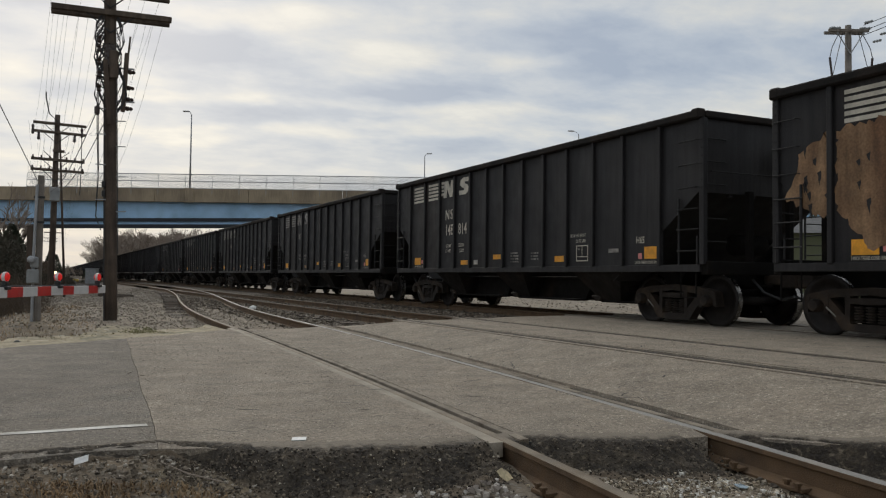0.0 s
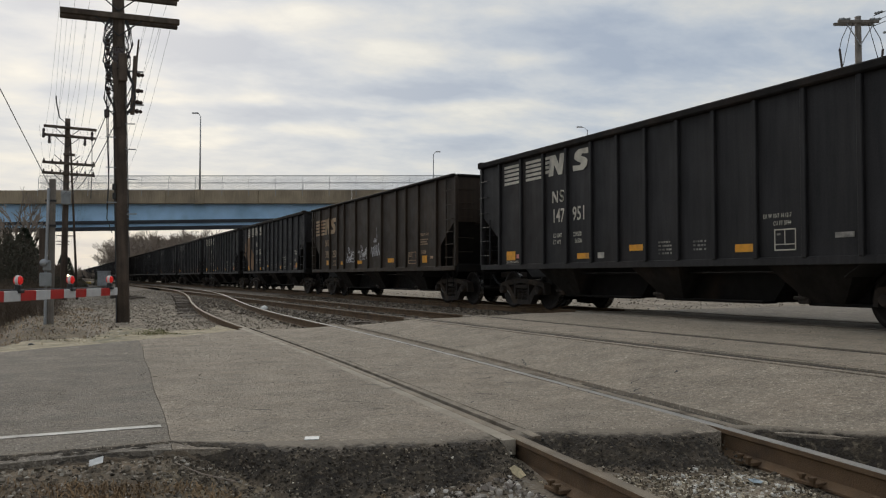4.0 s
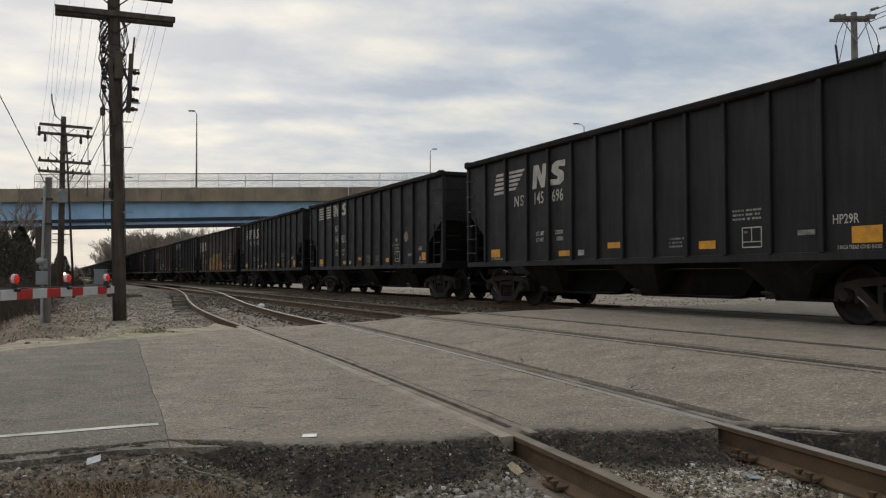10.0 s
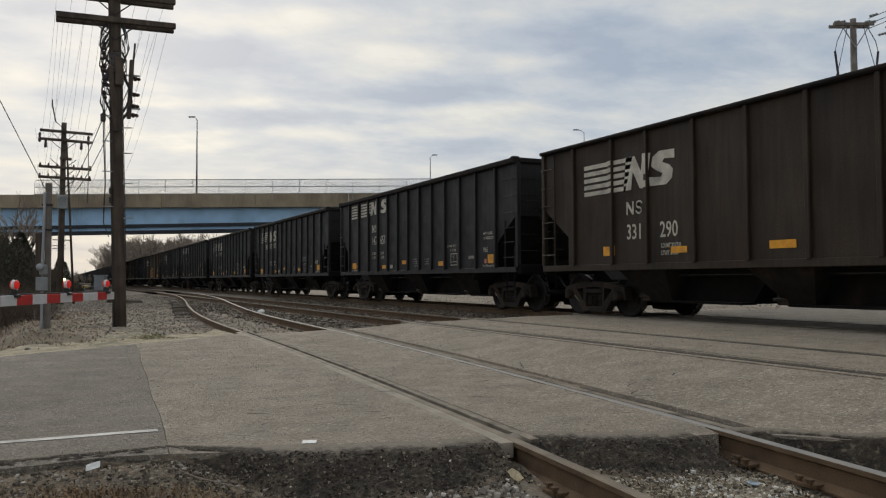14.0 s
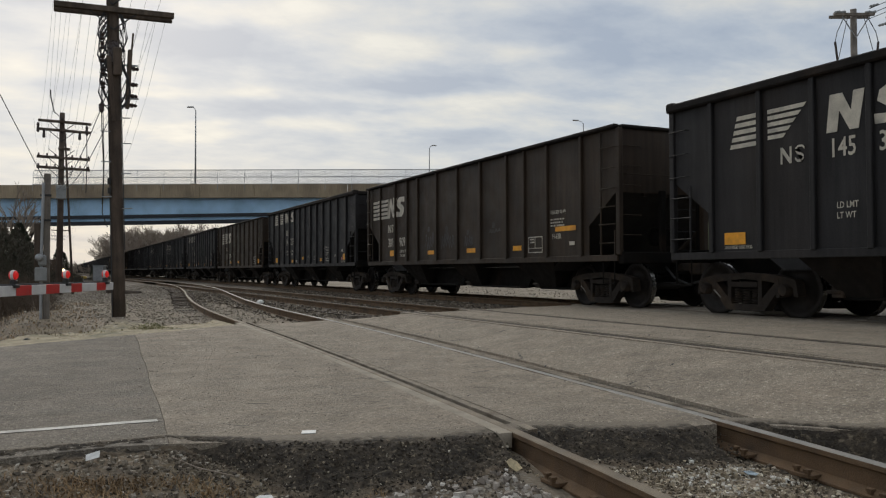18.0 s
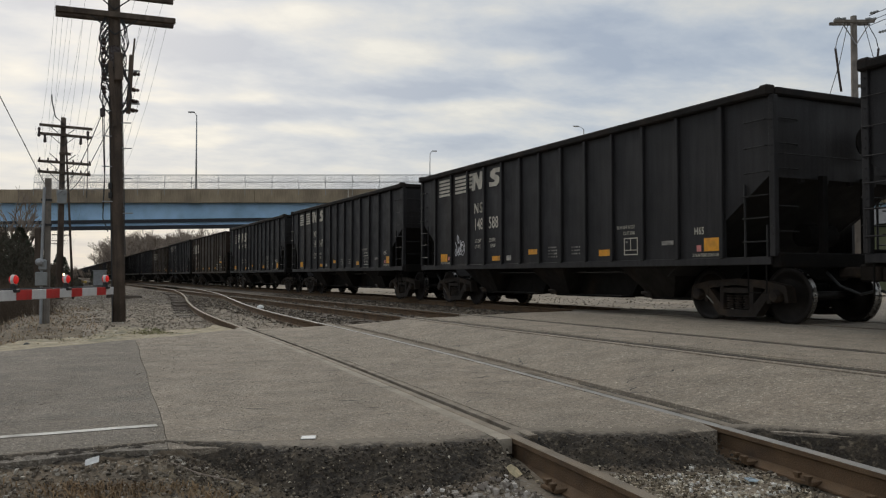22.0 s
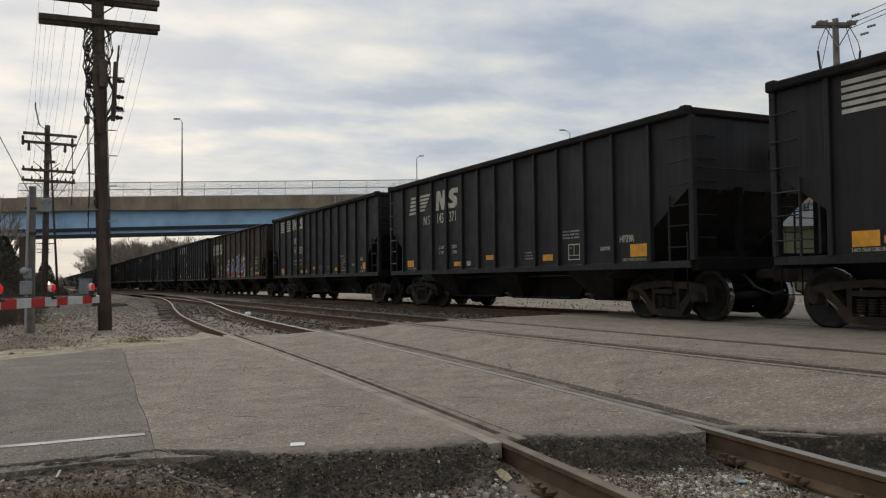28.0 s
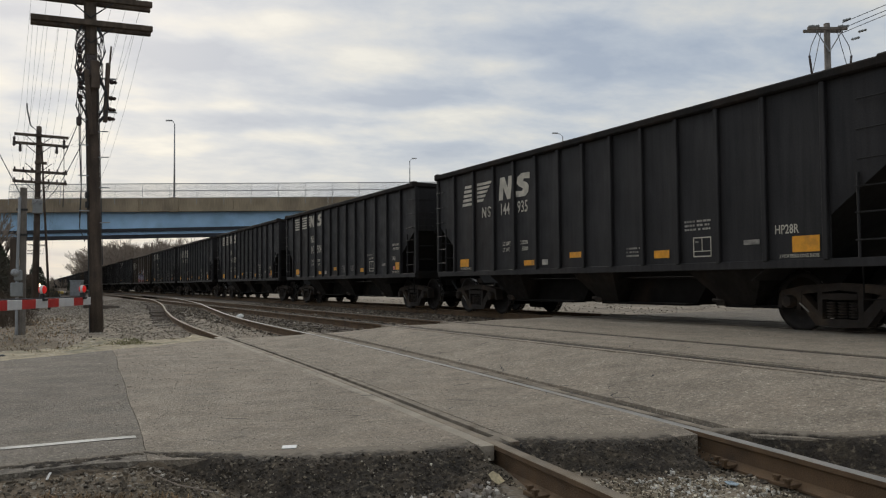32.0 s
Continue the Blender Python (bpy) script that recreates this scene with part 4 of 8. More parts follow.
def near_pole():
    p = base_at("utility_pole", Matrix.Translation(P1) @ pose(0.035, 0, 0, 0, -1.5, 0), "tall dark creosoted wooden utility pole by the road", "utility pole", "pole line along the tracks")
    bm = bmesh.new()
    tube(bm, [(0, 0, -0.4), (0, 0, 1.5), (0, 0, 3), (0, 0, 5), (0, 0, 7), (0, 0, 9.2)], 0.138, 14, 0.122)
    part("shaft", bm, POLE_WOOD, p, "weathered wooden shaft", smooth=True)
    for z, hw in ((6.76, 1.2), (7.30, 1.2), (7.95, 1.2)):
        crossarm(p, z, hw, 0.4, (-1.1, -0.8, -0.5, 0.5, 0.8, 1.1) if z > 7 else (), 0.17)
        crossarm(p, z, hw, 0.4, (), -0.17)
        for e_ in (-0.5, 0.5):
            part("brace", tubes(([(e_, -0.2, z - 0.03), (0, -0.15, z - 0.42)], 0.014)), WIRE, p)
    part("terminal_box", boxes((-0.11, 0.1, -0.2, -0.1, 5.6, 6.1), bevel=0.03), PORCELAIN, p, "dark cable terminal box")
    b = part("cable_arm", boxes((0.29, 0.385, -0.15, -0.06, 4.66, 5.95), bevel=0.015), POLE_WOOD, p, "upright stand-off bar with insulators", pose(0, 0, 0, 0, 4.0, 0) @ pose(-0.42, 0, 0))
    part("spike", tubes(([(0.36, -0.1, 5.8), (0.38, -0.1, 6.32)], 0.02)), POLE_WOOD, b)
    for z in (4.75, 4.95, 5.2, 5.55):
        bm = lathe(bmesh.new(), [(0.03, 0), (0.055, 0.02), (0.055, 0.06), (0.03, 0.09), (0.05, 0.11), (0.02, 0.15)], pose(0.385, -0.1, z, 0, 90, 0), 8)
        part("insulator", bm, PORCELAIN, b)
    part("leaning_board", boxes((-0.05, 0.05, -0.21, -0.165, 4.35, 5.75), bevel=0.01), POLE_WOOD, p, "grey board strapped along the shaft", pose(0, 0, 0, 0, -3.5, 0) @ pose(0.24, 0, 0))
    part("leaning_board", boxes((-0.09, 0.09, -0.24, -0.15, 5.35, 5.95), bevel=0.02), POLE_WOOD, p, "dark cable splice case", pose(0.06, 0, 0))
    for z, x in ((3.02, -0.13), (2.82, -0.13)):
        part("cable_clamp", boxes((x - 0.05, x + 0.02, -0.13, -0.02, z, z + 0.13), bevel=0.012), LAMP_BLACK, p, "black cable clamp")
    hang = random.Random(15)
    for k in range(26):
        x, z = -0.2 - 0.07 * hang.random(), hang.uniform(5.25, 6.5)
        part("cable_loop", tube(bmesh.new(), [(-0.12, -0.12, z + hang.uniform(0.05, 0.3)), (x, -0.15, z + 0.06), (x - 0.03, -0.12, z - 0.05), (-0.13, -0.14, z - hang.uniform(0.05, 0.2))], 0.011, 4), WIRE, p)
    for k in range(8):
        x, z = 0.17 + 0.07 * hang.random(), hang.uniform(5.5, 6.5)
        part("cable_loop", tube(bmesh.new(), [(0.12, -0.12, z + 0.25), (x, -0.15, z + 0.06), (x, -0.12, z - 0.1), (0.13, -0.14, z - 0.25)], 0.011, 4), WIRE, p)
    part("drop_cable", tube(bmesh.new(), [(-0.18, -0.13, 5.3), (-0.27, -0.13, 5.0), (-0.27, -0.13, 4.2), (-0.25, -0.13, 3.2), (-0.3, -0.13, 2.4), (-0.2, -0.13, 2.1)], 0.012, 5), WIRE, p)
    part("insulator", lathe(bmesh.new(), [(0.02, 0), (0.055, 0.03), (0.055, 0.17), (0.02, 0.2)], pose(-0.27, -0.13, 4.55), 10), PORCELAIN, p)
    for z in (5.6, 4.88):
        part("bracket", tubes(([(0.12, -0.1, z), (0.48, -0.1, z)], 0.02)), GREY_STEEL, p)
    rng = random.Random(5)
    for k in range(15):
        s = -1 if k < 9 else 1
        x, z = s * rng.uniform(0.16, 0.24), rng.uniform(4.9, 6.4)
        part("cable_loop", tube(bmesh.new(), [(s * 0.13, -0.12, z + 0.5), (x + s * 0.05, -0.16, z + 0.2), (x + s * 0.09, -0.14, z - 0.1), (x, -0.15, z - 0.35), (s * 0.13, -0.12, z - 0.45)], 0.018, 5), WIRE, p)
    for z in (5.05, 5.35, 5.62, 5.9, 6.1):
        bm = lathe(bmesh.new(), [(0.03, 0), (0.055, 0.03), (0.03, 0.08), (0.055, 0.12), (0.02, 0.16)], pose(-0.22 - 0.05 * (z % 0.3), -0.14, z), 8)
        part("insulator", bm, PORCELAIN, p)
    part("conduit", tubes(([(-0.14, -0.09, -0.3), (-0.13, -0.09, 5.0)], 0.012), ([(0.14, -0.09, 1.6), (0.13, -0.09, 5.5)], 0.009), ([(-0.3, -0.12, 2.6), (-0.24, -0.12, 3.4), (-0.24, -0.12, 5.1)], 0.008)), WIRE, p)
    for z in (3.9, 4.45, 3.25, 2.5):
        part("step_bolt", tubes(([(0.1, -0.1, z), (0.3, -0.14, z)], 0.012)), GREY_STEEL, p)
        part("step_bolt", tubes(([(-0.1, -0.1, z + 0.25), (-0.3, -0.14, z + 0.25)], 0.012)), GREY_STEEL, p)


def telegraph_pole(at, height, arms, label, lean=0.0, extras=False):
    p = base_at("utility_pole", Matrix.Translation(at) @ pose(0, 0, 0, 0, lean, 0), label, "utility pole", "pole line along the tracks")
    part("shaft", tube(bmesh.new(), [(0, 0, -0.5), (0, 0, height * 0.5), (0, 0, height)], 0.155, 10, 0.11), POLE_WOOD, p, smooth=True)
    for z, hw, pins in arms:
        crossarm(p, z, hw, 0.8, pins, -0.16)
        for e_ in (-0.55, 0.55):
            part("brace", tubes(([(e_, -0.2, z - 0.03), (0, -0.15, z - 0.5)], 0.016)), WIRE, p)
    if extras:
        part("equipment_box", boxes((-0.2, 0.22, -0.4, -0.16, 4.85, 5.5), bevel=0.04), GREY_PAINT, p, "grey equipment box")
        part("cable_loop", tube(bmesh.new(), [(0.1, -0.15, 8.5), (-0.35, -0.15, 8.9), (-0.5, -0.15, 9.6), (-0.52, -0.15, 9.9)], 0.03, 5), WIRE, p)
        part("cable_loop", tube(bmesh.new(), [(1.05, -0.2, 7.9), (1.08, -0.2, 6.5), (1.06, -0.2, 5.2)], 0.02, 5), WIRE, p)
        for x, z in ((-1.0, 7.9), (-0.75, 7.65), (0.75, 7.65), (1.05, 7.9)):
            bm = lathe(bmesh.new(), [(0.03, 0), (0.07, 0.05), (0.05, 0.3), (0.07, 0.35), (0.03, 0.45)], pose(x, -0.2, z), 8)
            part("cutout", bm, PORCELAIN, p)
    return p


near_pole()
pins = tuple(-1.05 + 0.35 * i for i in range(7) if i != 3)
telegraph_pole(P2, 8.9, [(8.45, 1.12, ()), (8.05, 1.12, ()), (7.2, 0.25, ()), (6.78, 1.12, pins), (6.3, 1.12, pins)], "dark wooden telegraph pole with four crossarms", 0.6, True)
telegraph_pole(P3, 8.6, [(8.1, 1.2, ()), (7.5, 1.2, ()), (6.8, 1.2, ())], "distant wooden telegraph pole with crossarms")
telegraph_pole(P4, 8.6, [(8.1, 1.2, ()), (7.5, 1.2, ())], "distant wooden telegraph pole with crossarms")
slant = base_at("utility_pole", Matrix.Translation((0.85, 42.2, -0.7)) @ pose(0, 0, 0, 0, -3.0, 0), "thin leaning wooden pole beside the telegraph pole", "utility pole")
part("shaft", tube(bmesh.new(), [(0, 0, -0.3), (0, 0, 4), (0, 0, 8.2)], 0.06, 8, 0.04), POLE_WOOD, slant, smooth=True)

for dx in (-1.1, -0.8, -0.5, 0.5, 0.8, 1.1):
    wire([P1 + Vector((dx - 0.17, 0.2, 7.45)), P2 + Vector((dx, -0.16, 8.52)), P3 + Vector((dx, 0, 8.2)), P4 + Vector((dx, 0, 8.2))], 1.6, 0.003, "thin overhead line wire strung between the poles")
for dx in (-1.1, -1.0, -0.82, -0.6, -0.42, -0.25, 0.3, 0.55, 0.75, 0.9, 1.1):
    wire([P1 + Vector((dx - 0.15, 0.1, 6.7)), P2 + Vector((dx, -0.16, 6.9)), P3 + Vector((dx, 0, 7.0))], 2.5, 0.003, "thin overhead telegraph wire strung between the poles")
for dx in (0.14, -0.14):
    wire([P1 + Vector((dx, -0.1, 5.3)), P2 + Vector((dx, -0.1, 5.3)), P3 + Vector((dx, 0, 5.6))], 0.5, 0.012, "sagging black cable strung between the poles")


def yard_pole():
    p = base_at("utility_pole", pose(31.84, 24.66, -0.15, 0, 0, -25), "bleached grey utility pole with a transformer bracket behind the train", "utility pole")
    part("shaft", tube(bmesh.new(), [(0, 0, -0.5), (0, 0, 6), (0, 0, 12.42)], 0.19, 12, 0.13), GREY_POLE, p, smooth=True)
    for y in (-0.2, 0.2):
        part("crossarm", boxes((-0.98, 0.82, y - 0.05, y + 0.05, 12.07, 12.2), bevel=0.01), GREY_POLE, p)
    for x in (-0.75, -0.5, 0.6, 0.85):
        bm = lathe(bmesh.new(), [(0.03, -0.14), (0.07, -0.1), (0.04, -0.06), (0.07, -0.01), (0.04, 0.02), (0.07, 0.07), (0.03, 0.12)], pose(x, -0.1, 12.27, 0, 80, 0), 10)
        part("insulator", bm, GREY_PAINT, p, "grey strain insulator")
    for x0, x1, z1 in ((0.9, 1.7, 11.75), (1.25, 2.0, 12.1), (0.25, 1.6, 12.6)):
        bm = lathe(bmesh.new(), [(0.03, -0.2), (0.065, -0.13), (0.035, -0.08), (0.065, 0.0), (0.035, 0.07), (0.065, 0.13), (0.03, 0.2)], pose((x0 + x1) / 2, 0, z1, 0, 75, 0), 10)
        part("insulator", bm, GREY_PAINT, p, "grey strain insulator")
    for s in (-1, 1):
        part("brace", tubes(([(s * 0.6, -0.2, 12.05), (0, -0.2, 11.1)], 0.025)), GREY_STEEL, p)
        part("fuse_cutout", tube(bmesh.new(), [(s * 0.95, -0.25, 10.9), (s * 0.8, -0.25, 9.6), (s * 0.72, -0.25, 9.0)], 0.055, 6), PORCELAIN, p)
        part("lead_wire", tube(bmesh.new(), [(s * 0.5, -0.2, 12.05), (s * 0.85, -0.25, 11.35), (s * 0.95, -0.25, 10.9)], 0.018, 5), WIRE, p)
        part("lead_wire", tube(bmesh.new(), [(s * 0.35, -0.2, 12.05), (s * 0.8, -0.25, 10.2), (s * 1.25, -0.25, 8.8)], 0.016, 5), WIRE, p)
    part("crossarm", boxes((0.1, 1.3, -0.06, 0.06, 9.25, 9.37)), GREY_POLE, p)
    part("transformer", boxes((1.1, 1.45, -0.2, 0.15, 9.3, 10.1), bevel=0.08), GREY_PAINT, p, "grey transformer can")
    for z, e in ((12.2, (12, -2, 18.6)), (12.45, (12, -2.4, 19.4)), (12.0, (12, -1.6, 17.6))):
        part("line_wire", tube(bmesh.new(), [(0.7, 0, z), (3.5, -0.5, z + 1.1), e], 0.02, 4), WIRE, p)


yard_pole()

# ---- roadside ----
def grey_post():
    p = base_at("signal_post", pose(-0.13, 18.97, -0.36), "square grey weathered post with conduit and meter boxes", "post")
    part("post_body", boxes((-0.065, 0.065, -0.065, 0.065, -0.3, 3.2), bevel=0.012), GREY_POLE, p)
    part("side_board", boxes((-0.24, -0.10, -0.02, 0.07, 1.1, 2.15), bevel=0.01), POLE_WOOD, p)
    part("conduit", tubes(([(-0.10, -0.09, -0.2), (-0.10, -0.09, 1.5), (-0.07, -0.09, 3.0)], 0.03), n=8), GREY_STEEL, p, "pale metal conduit")
    part("meter_box", boxes((-0.22, 0.01, -0.22, -0.09, 0.95, 1.24), bevel=0.02), GREY_PAINT, p, "grey meter box")
    part("cable_box", boxes((-0.16, 0.0, -0.2, -0.09, 1.27, 1.5), bevel=0.03), GREY_PAINT, p)
    part("meter_dial", lathe(bmesh.new(), [(0.08, 0), (0.08, 0.05), (0.05, 0.1), (0.01, 0.11)], pose(-0.14, -0.2, 1.44, 90, 0, 0), 14), GREY_STEEL, p)
    for z in (2.2, 2.72):
        part("strap", boxes((-0.13, 0.08, -0.085, 0.075, z, z + 0.04)), LAMP_BLACK, p)


grey_post()
wire([(-0.2, 18.9, 2.72), (-2.1, 9.5, 5.9)], 0.0, 0.008, "slanting guy cable tied to the grey post", "guy wire", "")


def crossing_gate():
    root, tip = Vector((-2.35, 5.55, 0)), Vector((0.75, 12.47, 0))
    d = (tip - root).normalized()
    ang = math.degrees(math.atan2(d.y, d.x))
    g = base_at("crossing_gate", pose(root.x, root.y, -0.29, 0, 0, ang), "lowered railway crossing gate with red and white stripes", "crossing gate")
    n = (tip - root).length
    z = 0.88
    part("mast", tube(bmesh.new(), [(-0.4, 0, -0.1), (-0.4, 0, 1.5)], 0.07, 10), GREY_STEEL, g)
    part("mechanism", boxes((-0.62, -0.18, -0.2, 0.2, 0.6, 1.15), bevel=0.04), GREY_PAINT, g, "grey gate mechanism box")
    k, x = 0, n
    first = [0.27, 0.315, 0.47, 0.32, 0.33]
    while x > -0.2:
        w = first[k] if k < 5 else 0.35
        a = max(-0.2, x - w)
        taper = 0.052 + 0.012 * (n - x) / n
        m_ = STRIPE_WHITE if k % 2 == 0 else STRIPE_RED
        part("stripe", boxes((a, x, -0.018, 0.018, z - taper, z + taper), bevel=0.004), m_, g, "white stripe" if k % 2 == 0 else "red stripe")
        x, k = a, k + 1
    part("cable", tube(bmesh.new(), [(-0.2, 0.0, z + 0.075), (n * 0.5, 0.0, z + 0.07), (n - 0.4, 0.0, z + 0.062)], 0.009, 5), LAMP_BLACK, g)
    for x in (n - 0.25, n - 1.49, n - 2.78):
        l = part("gate_lamp", boxes((x - 0.035, x + 0.035, -0.03, 0.03, z + 0.045, z + 0.12), (x - 0.05, x + 0.05, -0.05, 0.05, z + 0.03, z + 0.07), bevel=0.01), LAMP_BLACK, g, "red gate lamp")
        for s in (-1, 1):
            part("lens", lathe(bmesh.new(), [(0.047, 0.0), (0.047, 0.012), (0.033, 0.024), (0.01, 0.026)], pose(x, s * 0.014, z + 0.168, -90 * s, 0, 0), 20), LAMP_RED, l, "glowing red lens")
        part("rim", lathe(bmesh.new(), [(0.048, -0.016), (0.054, -0.016), (0.054, 0.016), (0.048, 0.016)], pose(x, 0, z + 0.168, 90, 0, 0), 20), STRIPE_WHITE, l, "pale lamp hood")


crossing_gate()


def cabinet():
    c = base_at("signal_cabinet", pose(3.55, 75.7, -0.2, 0, 0, -20), "grey metal signal cabinet beside the tracks", "cabinet")
    part("body", boxes((-0.45, 0.45, -0.35, 0.35, 0.15, 1.4), bevel=0.03), GREY_PAINT, c)
    part("roof", boxes((-0.5, 0.5, -0.4, 0.4, 1.4, 1.47), bevel=0.02), GREY_STEEL, c)
    part("plinth", boxes((-0.4, 0.4, -0.3, 0.3, -0.1, 0.15)), CONCRETE, c)
    part("door", boxes((-0.4, 0.4, -0.365, -0.35, 0.2, 1.35)), GREY_STEEL, c)


cabinet()
lampv = base_at("rail_headlight", pose(0.9, 95, 0), "distant lit yellow headlight on a mast by the line", "signal light")
part("mast", tubes(([(0, 0, -0.6), (0, 0, 0.9)], 0.06)), LAMP_BLACK, lampv)
part("lens", lathe(bmesh.new(), [(0.16, 0), (0.16, 0.04), (0.05, 0.09), (0.01, 0.09)], pose(0, -0.1, 0.9, 90, 0, 0), 14), HEADLIGHT, lampv, "lit lens")
yb = base_at("low_barrier", pose(1.9, 88, -0.2, 0, 0, -20), "low faded yellow barrier beside the far track", "barrier")
part("rail_beam", boxes((-1.1, 1.1, -0.08, 0.08, 0.25, 0.5), bevel=0.03), mat("faded_yellow", (0.42, 0.3, 0.08), 0.8), yb)
for x in (-0.8, 0.8):
    part("leg", boxes((x - 0.06, x + 0.06, -0.06, 0.06, -0.1, 0.27)), GREY_STEEL, yb)


# ---- loose stones, grass, litter ----
CUBE = np.array([(x, y, z) for x in (-1, 1) for y in (-1, 1) for z in (-1, 1)], float)
CUBE_F = np.array([(0, 1, 3, 2), (4, 6, 7, 5), (0, 4, 5, 1), (2, 3, 7, 6), (0, 2, 6, 4), (1, 5, 7, 3)])


def stones(name, spots, material, label, seed, on=None):
    """Broken stone: jittered blocks. spots: (x, y, radius)."""
    rng = np.random.RandomState(seed)
    vs, fs = [], []
    for k, (x, y, r) in enumerate(spots):
        q = CUBE * rng.uniform(0.45, 1.0, 3) * r + rng.uniform(-0.42, 0.42, (8, 3)) * r
        a, b = rng.uniform(0, math.tau), rng.uniform(-0.5, 0.5)
        ca, sa, cb, sb = math.cos(a), math.sin(a), math.cos(b), math.sin(b)
        q = q @ np.array([[ca, sa, 0], [-sa, ca, 0], [0, 0, 1]]) @ np.array([[1, 0, 0], [0, cb, sb], [0, -sb, cb]])
        vs.append(q + (x, y, (on(x, y) if on else ground_height(x, y)) + r * 0.28))
        fs.append(CUBE_F + 8 * k)
    ob = from_arrays(name, np.concatenate(vs).tolist(), np.concatenate(fs).tolist(), material)
    return tagged(ob, label, "gravel", kind="stuff")


def scatter(n, x0, x1, y0, y1, r0, r1, seed, keep=None, power=2.0):
    rng, out = random.Random(seed), []
    while len(out) < n:
        x, y = rng.uniform(x0, x1), rng.uniform(y0, y1)
        if keep is None or keep(x, y, rng):
            out.append((x, y, r0 + (r1 - r0) * rng.random() ** power))
    return out


def off_road(x, y, rng):
    return (y < along(NEAR_EDGE, x) - 0.02 or y > along(FAR_EDGE, x) + 0.12)


def off_rails(x, y, rng):
    s = siding_x(y)
    return off_road(x, y, rng) and all(abs(x - c) > 0.09 for c in (s - HALF, s + HALF, MID_X - HALF, MID_X + HALF))


def outside_tar(x, y, rng):
    return off_rails(x, y, rng) and (y < along(NEAR_EDGE, x) - 0.45 * ease(0.7, 1.2, x) - 0.02 or rng.random() < 0.2)


stones("gravel", scatter(14000, -1.3, 2.5, 2.7, 5.4, 0.003, 0.015, 1, outside_tar, 2.8), STONE_GREY, "small grey gravel mixed with dirt beside the road", 1)
stones("gravel", scatter(1500, 0.66, 1.5, 4.3, 5.36, 0.003, 0.010, 10, lambda x, y, r: off_rails(x, y, r) and y < along(NEAR_EDGE, x) - 0.06 - 0.12 * ease(0.9, 1.5, x) and r.random() < ease(1.3, 0.8, x) + 0.02, 2.4), STONE_BROWN, "small grey gravel washed over the tar apron", 10, lambda x, y: max(ground_height(x, y), tar_height(x, y, 1, 0.62)))
stones("ballast_stones", scatter(2200, 0.9, 2.5, 2.6, 4.35, 0.008, 0.026, 2, lambda x, y, r: off_rails(x, y, r) and y < 3.5 + 0.42 * x - 0.35 * abs(x - 1.9) + r.uniform(-0.3, 0.25)), STONE_PALE, "pale broken ballast stone beside the siding rail", 2)
stones("gravel", [(x, y, r) for x, y, r in scatter(6500, 0.75, 2.66, 4.0, 5.3, 0.0025, 0.011, 7, off_rails, 4.0) if tar_height(x, y, 1, 0.62) > -1 and y < along(NEAR_EDGE, x) - 0.05], STONE_TAR, "dark crumbs of broken asphalt on the tar apron", 7, lambda x, y: tar_height(x, y, 1, 0.62))
stones("gravel", [(x, y, r) for x, y, r in scatter(4000, 2.82, 4.1, 3.4, 4.85, 0.0025, 0.009, 8, off_rails, 4.0) if tar_height(x, y, 2, 0.55) > -1 and y < along(NEAR_EDGE, x) - 0.05], STONE_TAR, "dark crumbs of broken asphalt on the tar apron", 8, lambda x, y: tar_height(x, y, 2, 0.55))
stones("gravel", [(x, y, r) for x, y, r in scatter(6000, 4.25, 7.4, 0.6, 4.1, 0.003, 0.011, 9, off_rails, 4.0) if tar_height(x, y, 3, 0.4) > -1 and y < along(NEAR_EDGE, x) - 0.05], STONE_TAR, "dark crumbs of broken asphalt on the tar apron", 9, lambda x, y: tar_height(x, y, 3, 0.4))
stones("gravel", [(x, y, r) for x, y, r in scatter(700, 0.75, 2.66, 4.0, 5.3, 0.002, 0.007, 17, off_rails, 3.0) if tar_height(x, y, 1, 0.62) > -1 and y < along(NEAR_EDGE, x) - 0.1], STONE_SAND, "pale chips strewn over the tar apron", 17, lambda x, y: tar_height(x, y, 1, 0.62))
def on_road(x, y):
    return level(x, y) + 0.006 * noise.noise(Vector((x * 1.5, y * 1.5, 7)))


def clear_of_rails(x, y, rng):
    d = min(abs(x - siding_x(y) + HALF), abs(x - siding_x(y) - HALF))
    return along(NEAR_EDGE, x) + 0.04 < y < along(FAR_EDGE, x) - 0.3 and d > 0.22


stones("grit", scatter(8000, 0.6, 7.6, 3.4, 8.2, 0.0018, 0.0042, 27, clear_of_rails, 2.0), STONE_GRIT, "fine loose grit on the asphalt", 27, on_road)
stones("grit", scatter(2600, -2.2, 0.64, 5.5, 8.5, 0.0018, 0.0038, 28, clear_of_rails, 2.0), STONE_GRIT, "fine loose grit on the asphalt", 28, on_road)
stones("grit", scatter(3200, 0.8, 10.6, 8.2, 14.5, 0.003, 0.007, 29, clear_of_rails, 2.0), STONE_GRIT, "fine loose grit on the asphalt", 29, on_road)
stones("gravel", scatter(420, 3.35, 3.95, 3.45, 4.15, 0.004, 0.014, 18, outside_tar, 2.0), STONE_CHALK, "white crushed chips beside the rail", 18)
stones("gravel", scatter(9000, 14.3, 32, 8, 46, 0.008, 0.03, 19, None, 2.2), STONE_FAR, "grey gravel on the lot behind the main line", 19)
stones("gravel", scatter(13000, 2.62, 4.25, 2.2, 4.45, 0.003, 0.012, 3, outside_tar, 3.0), STONE_SAND, "sandy stone chips between the siding rails", 3)
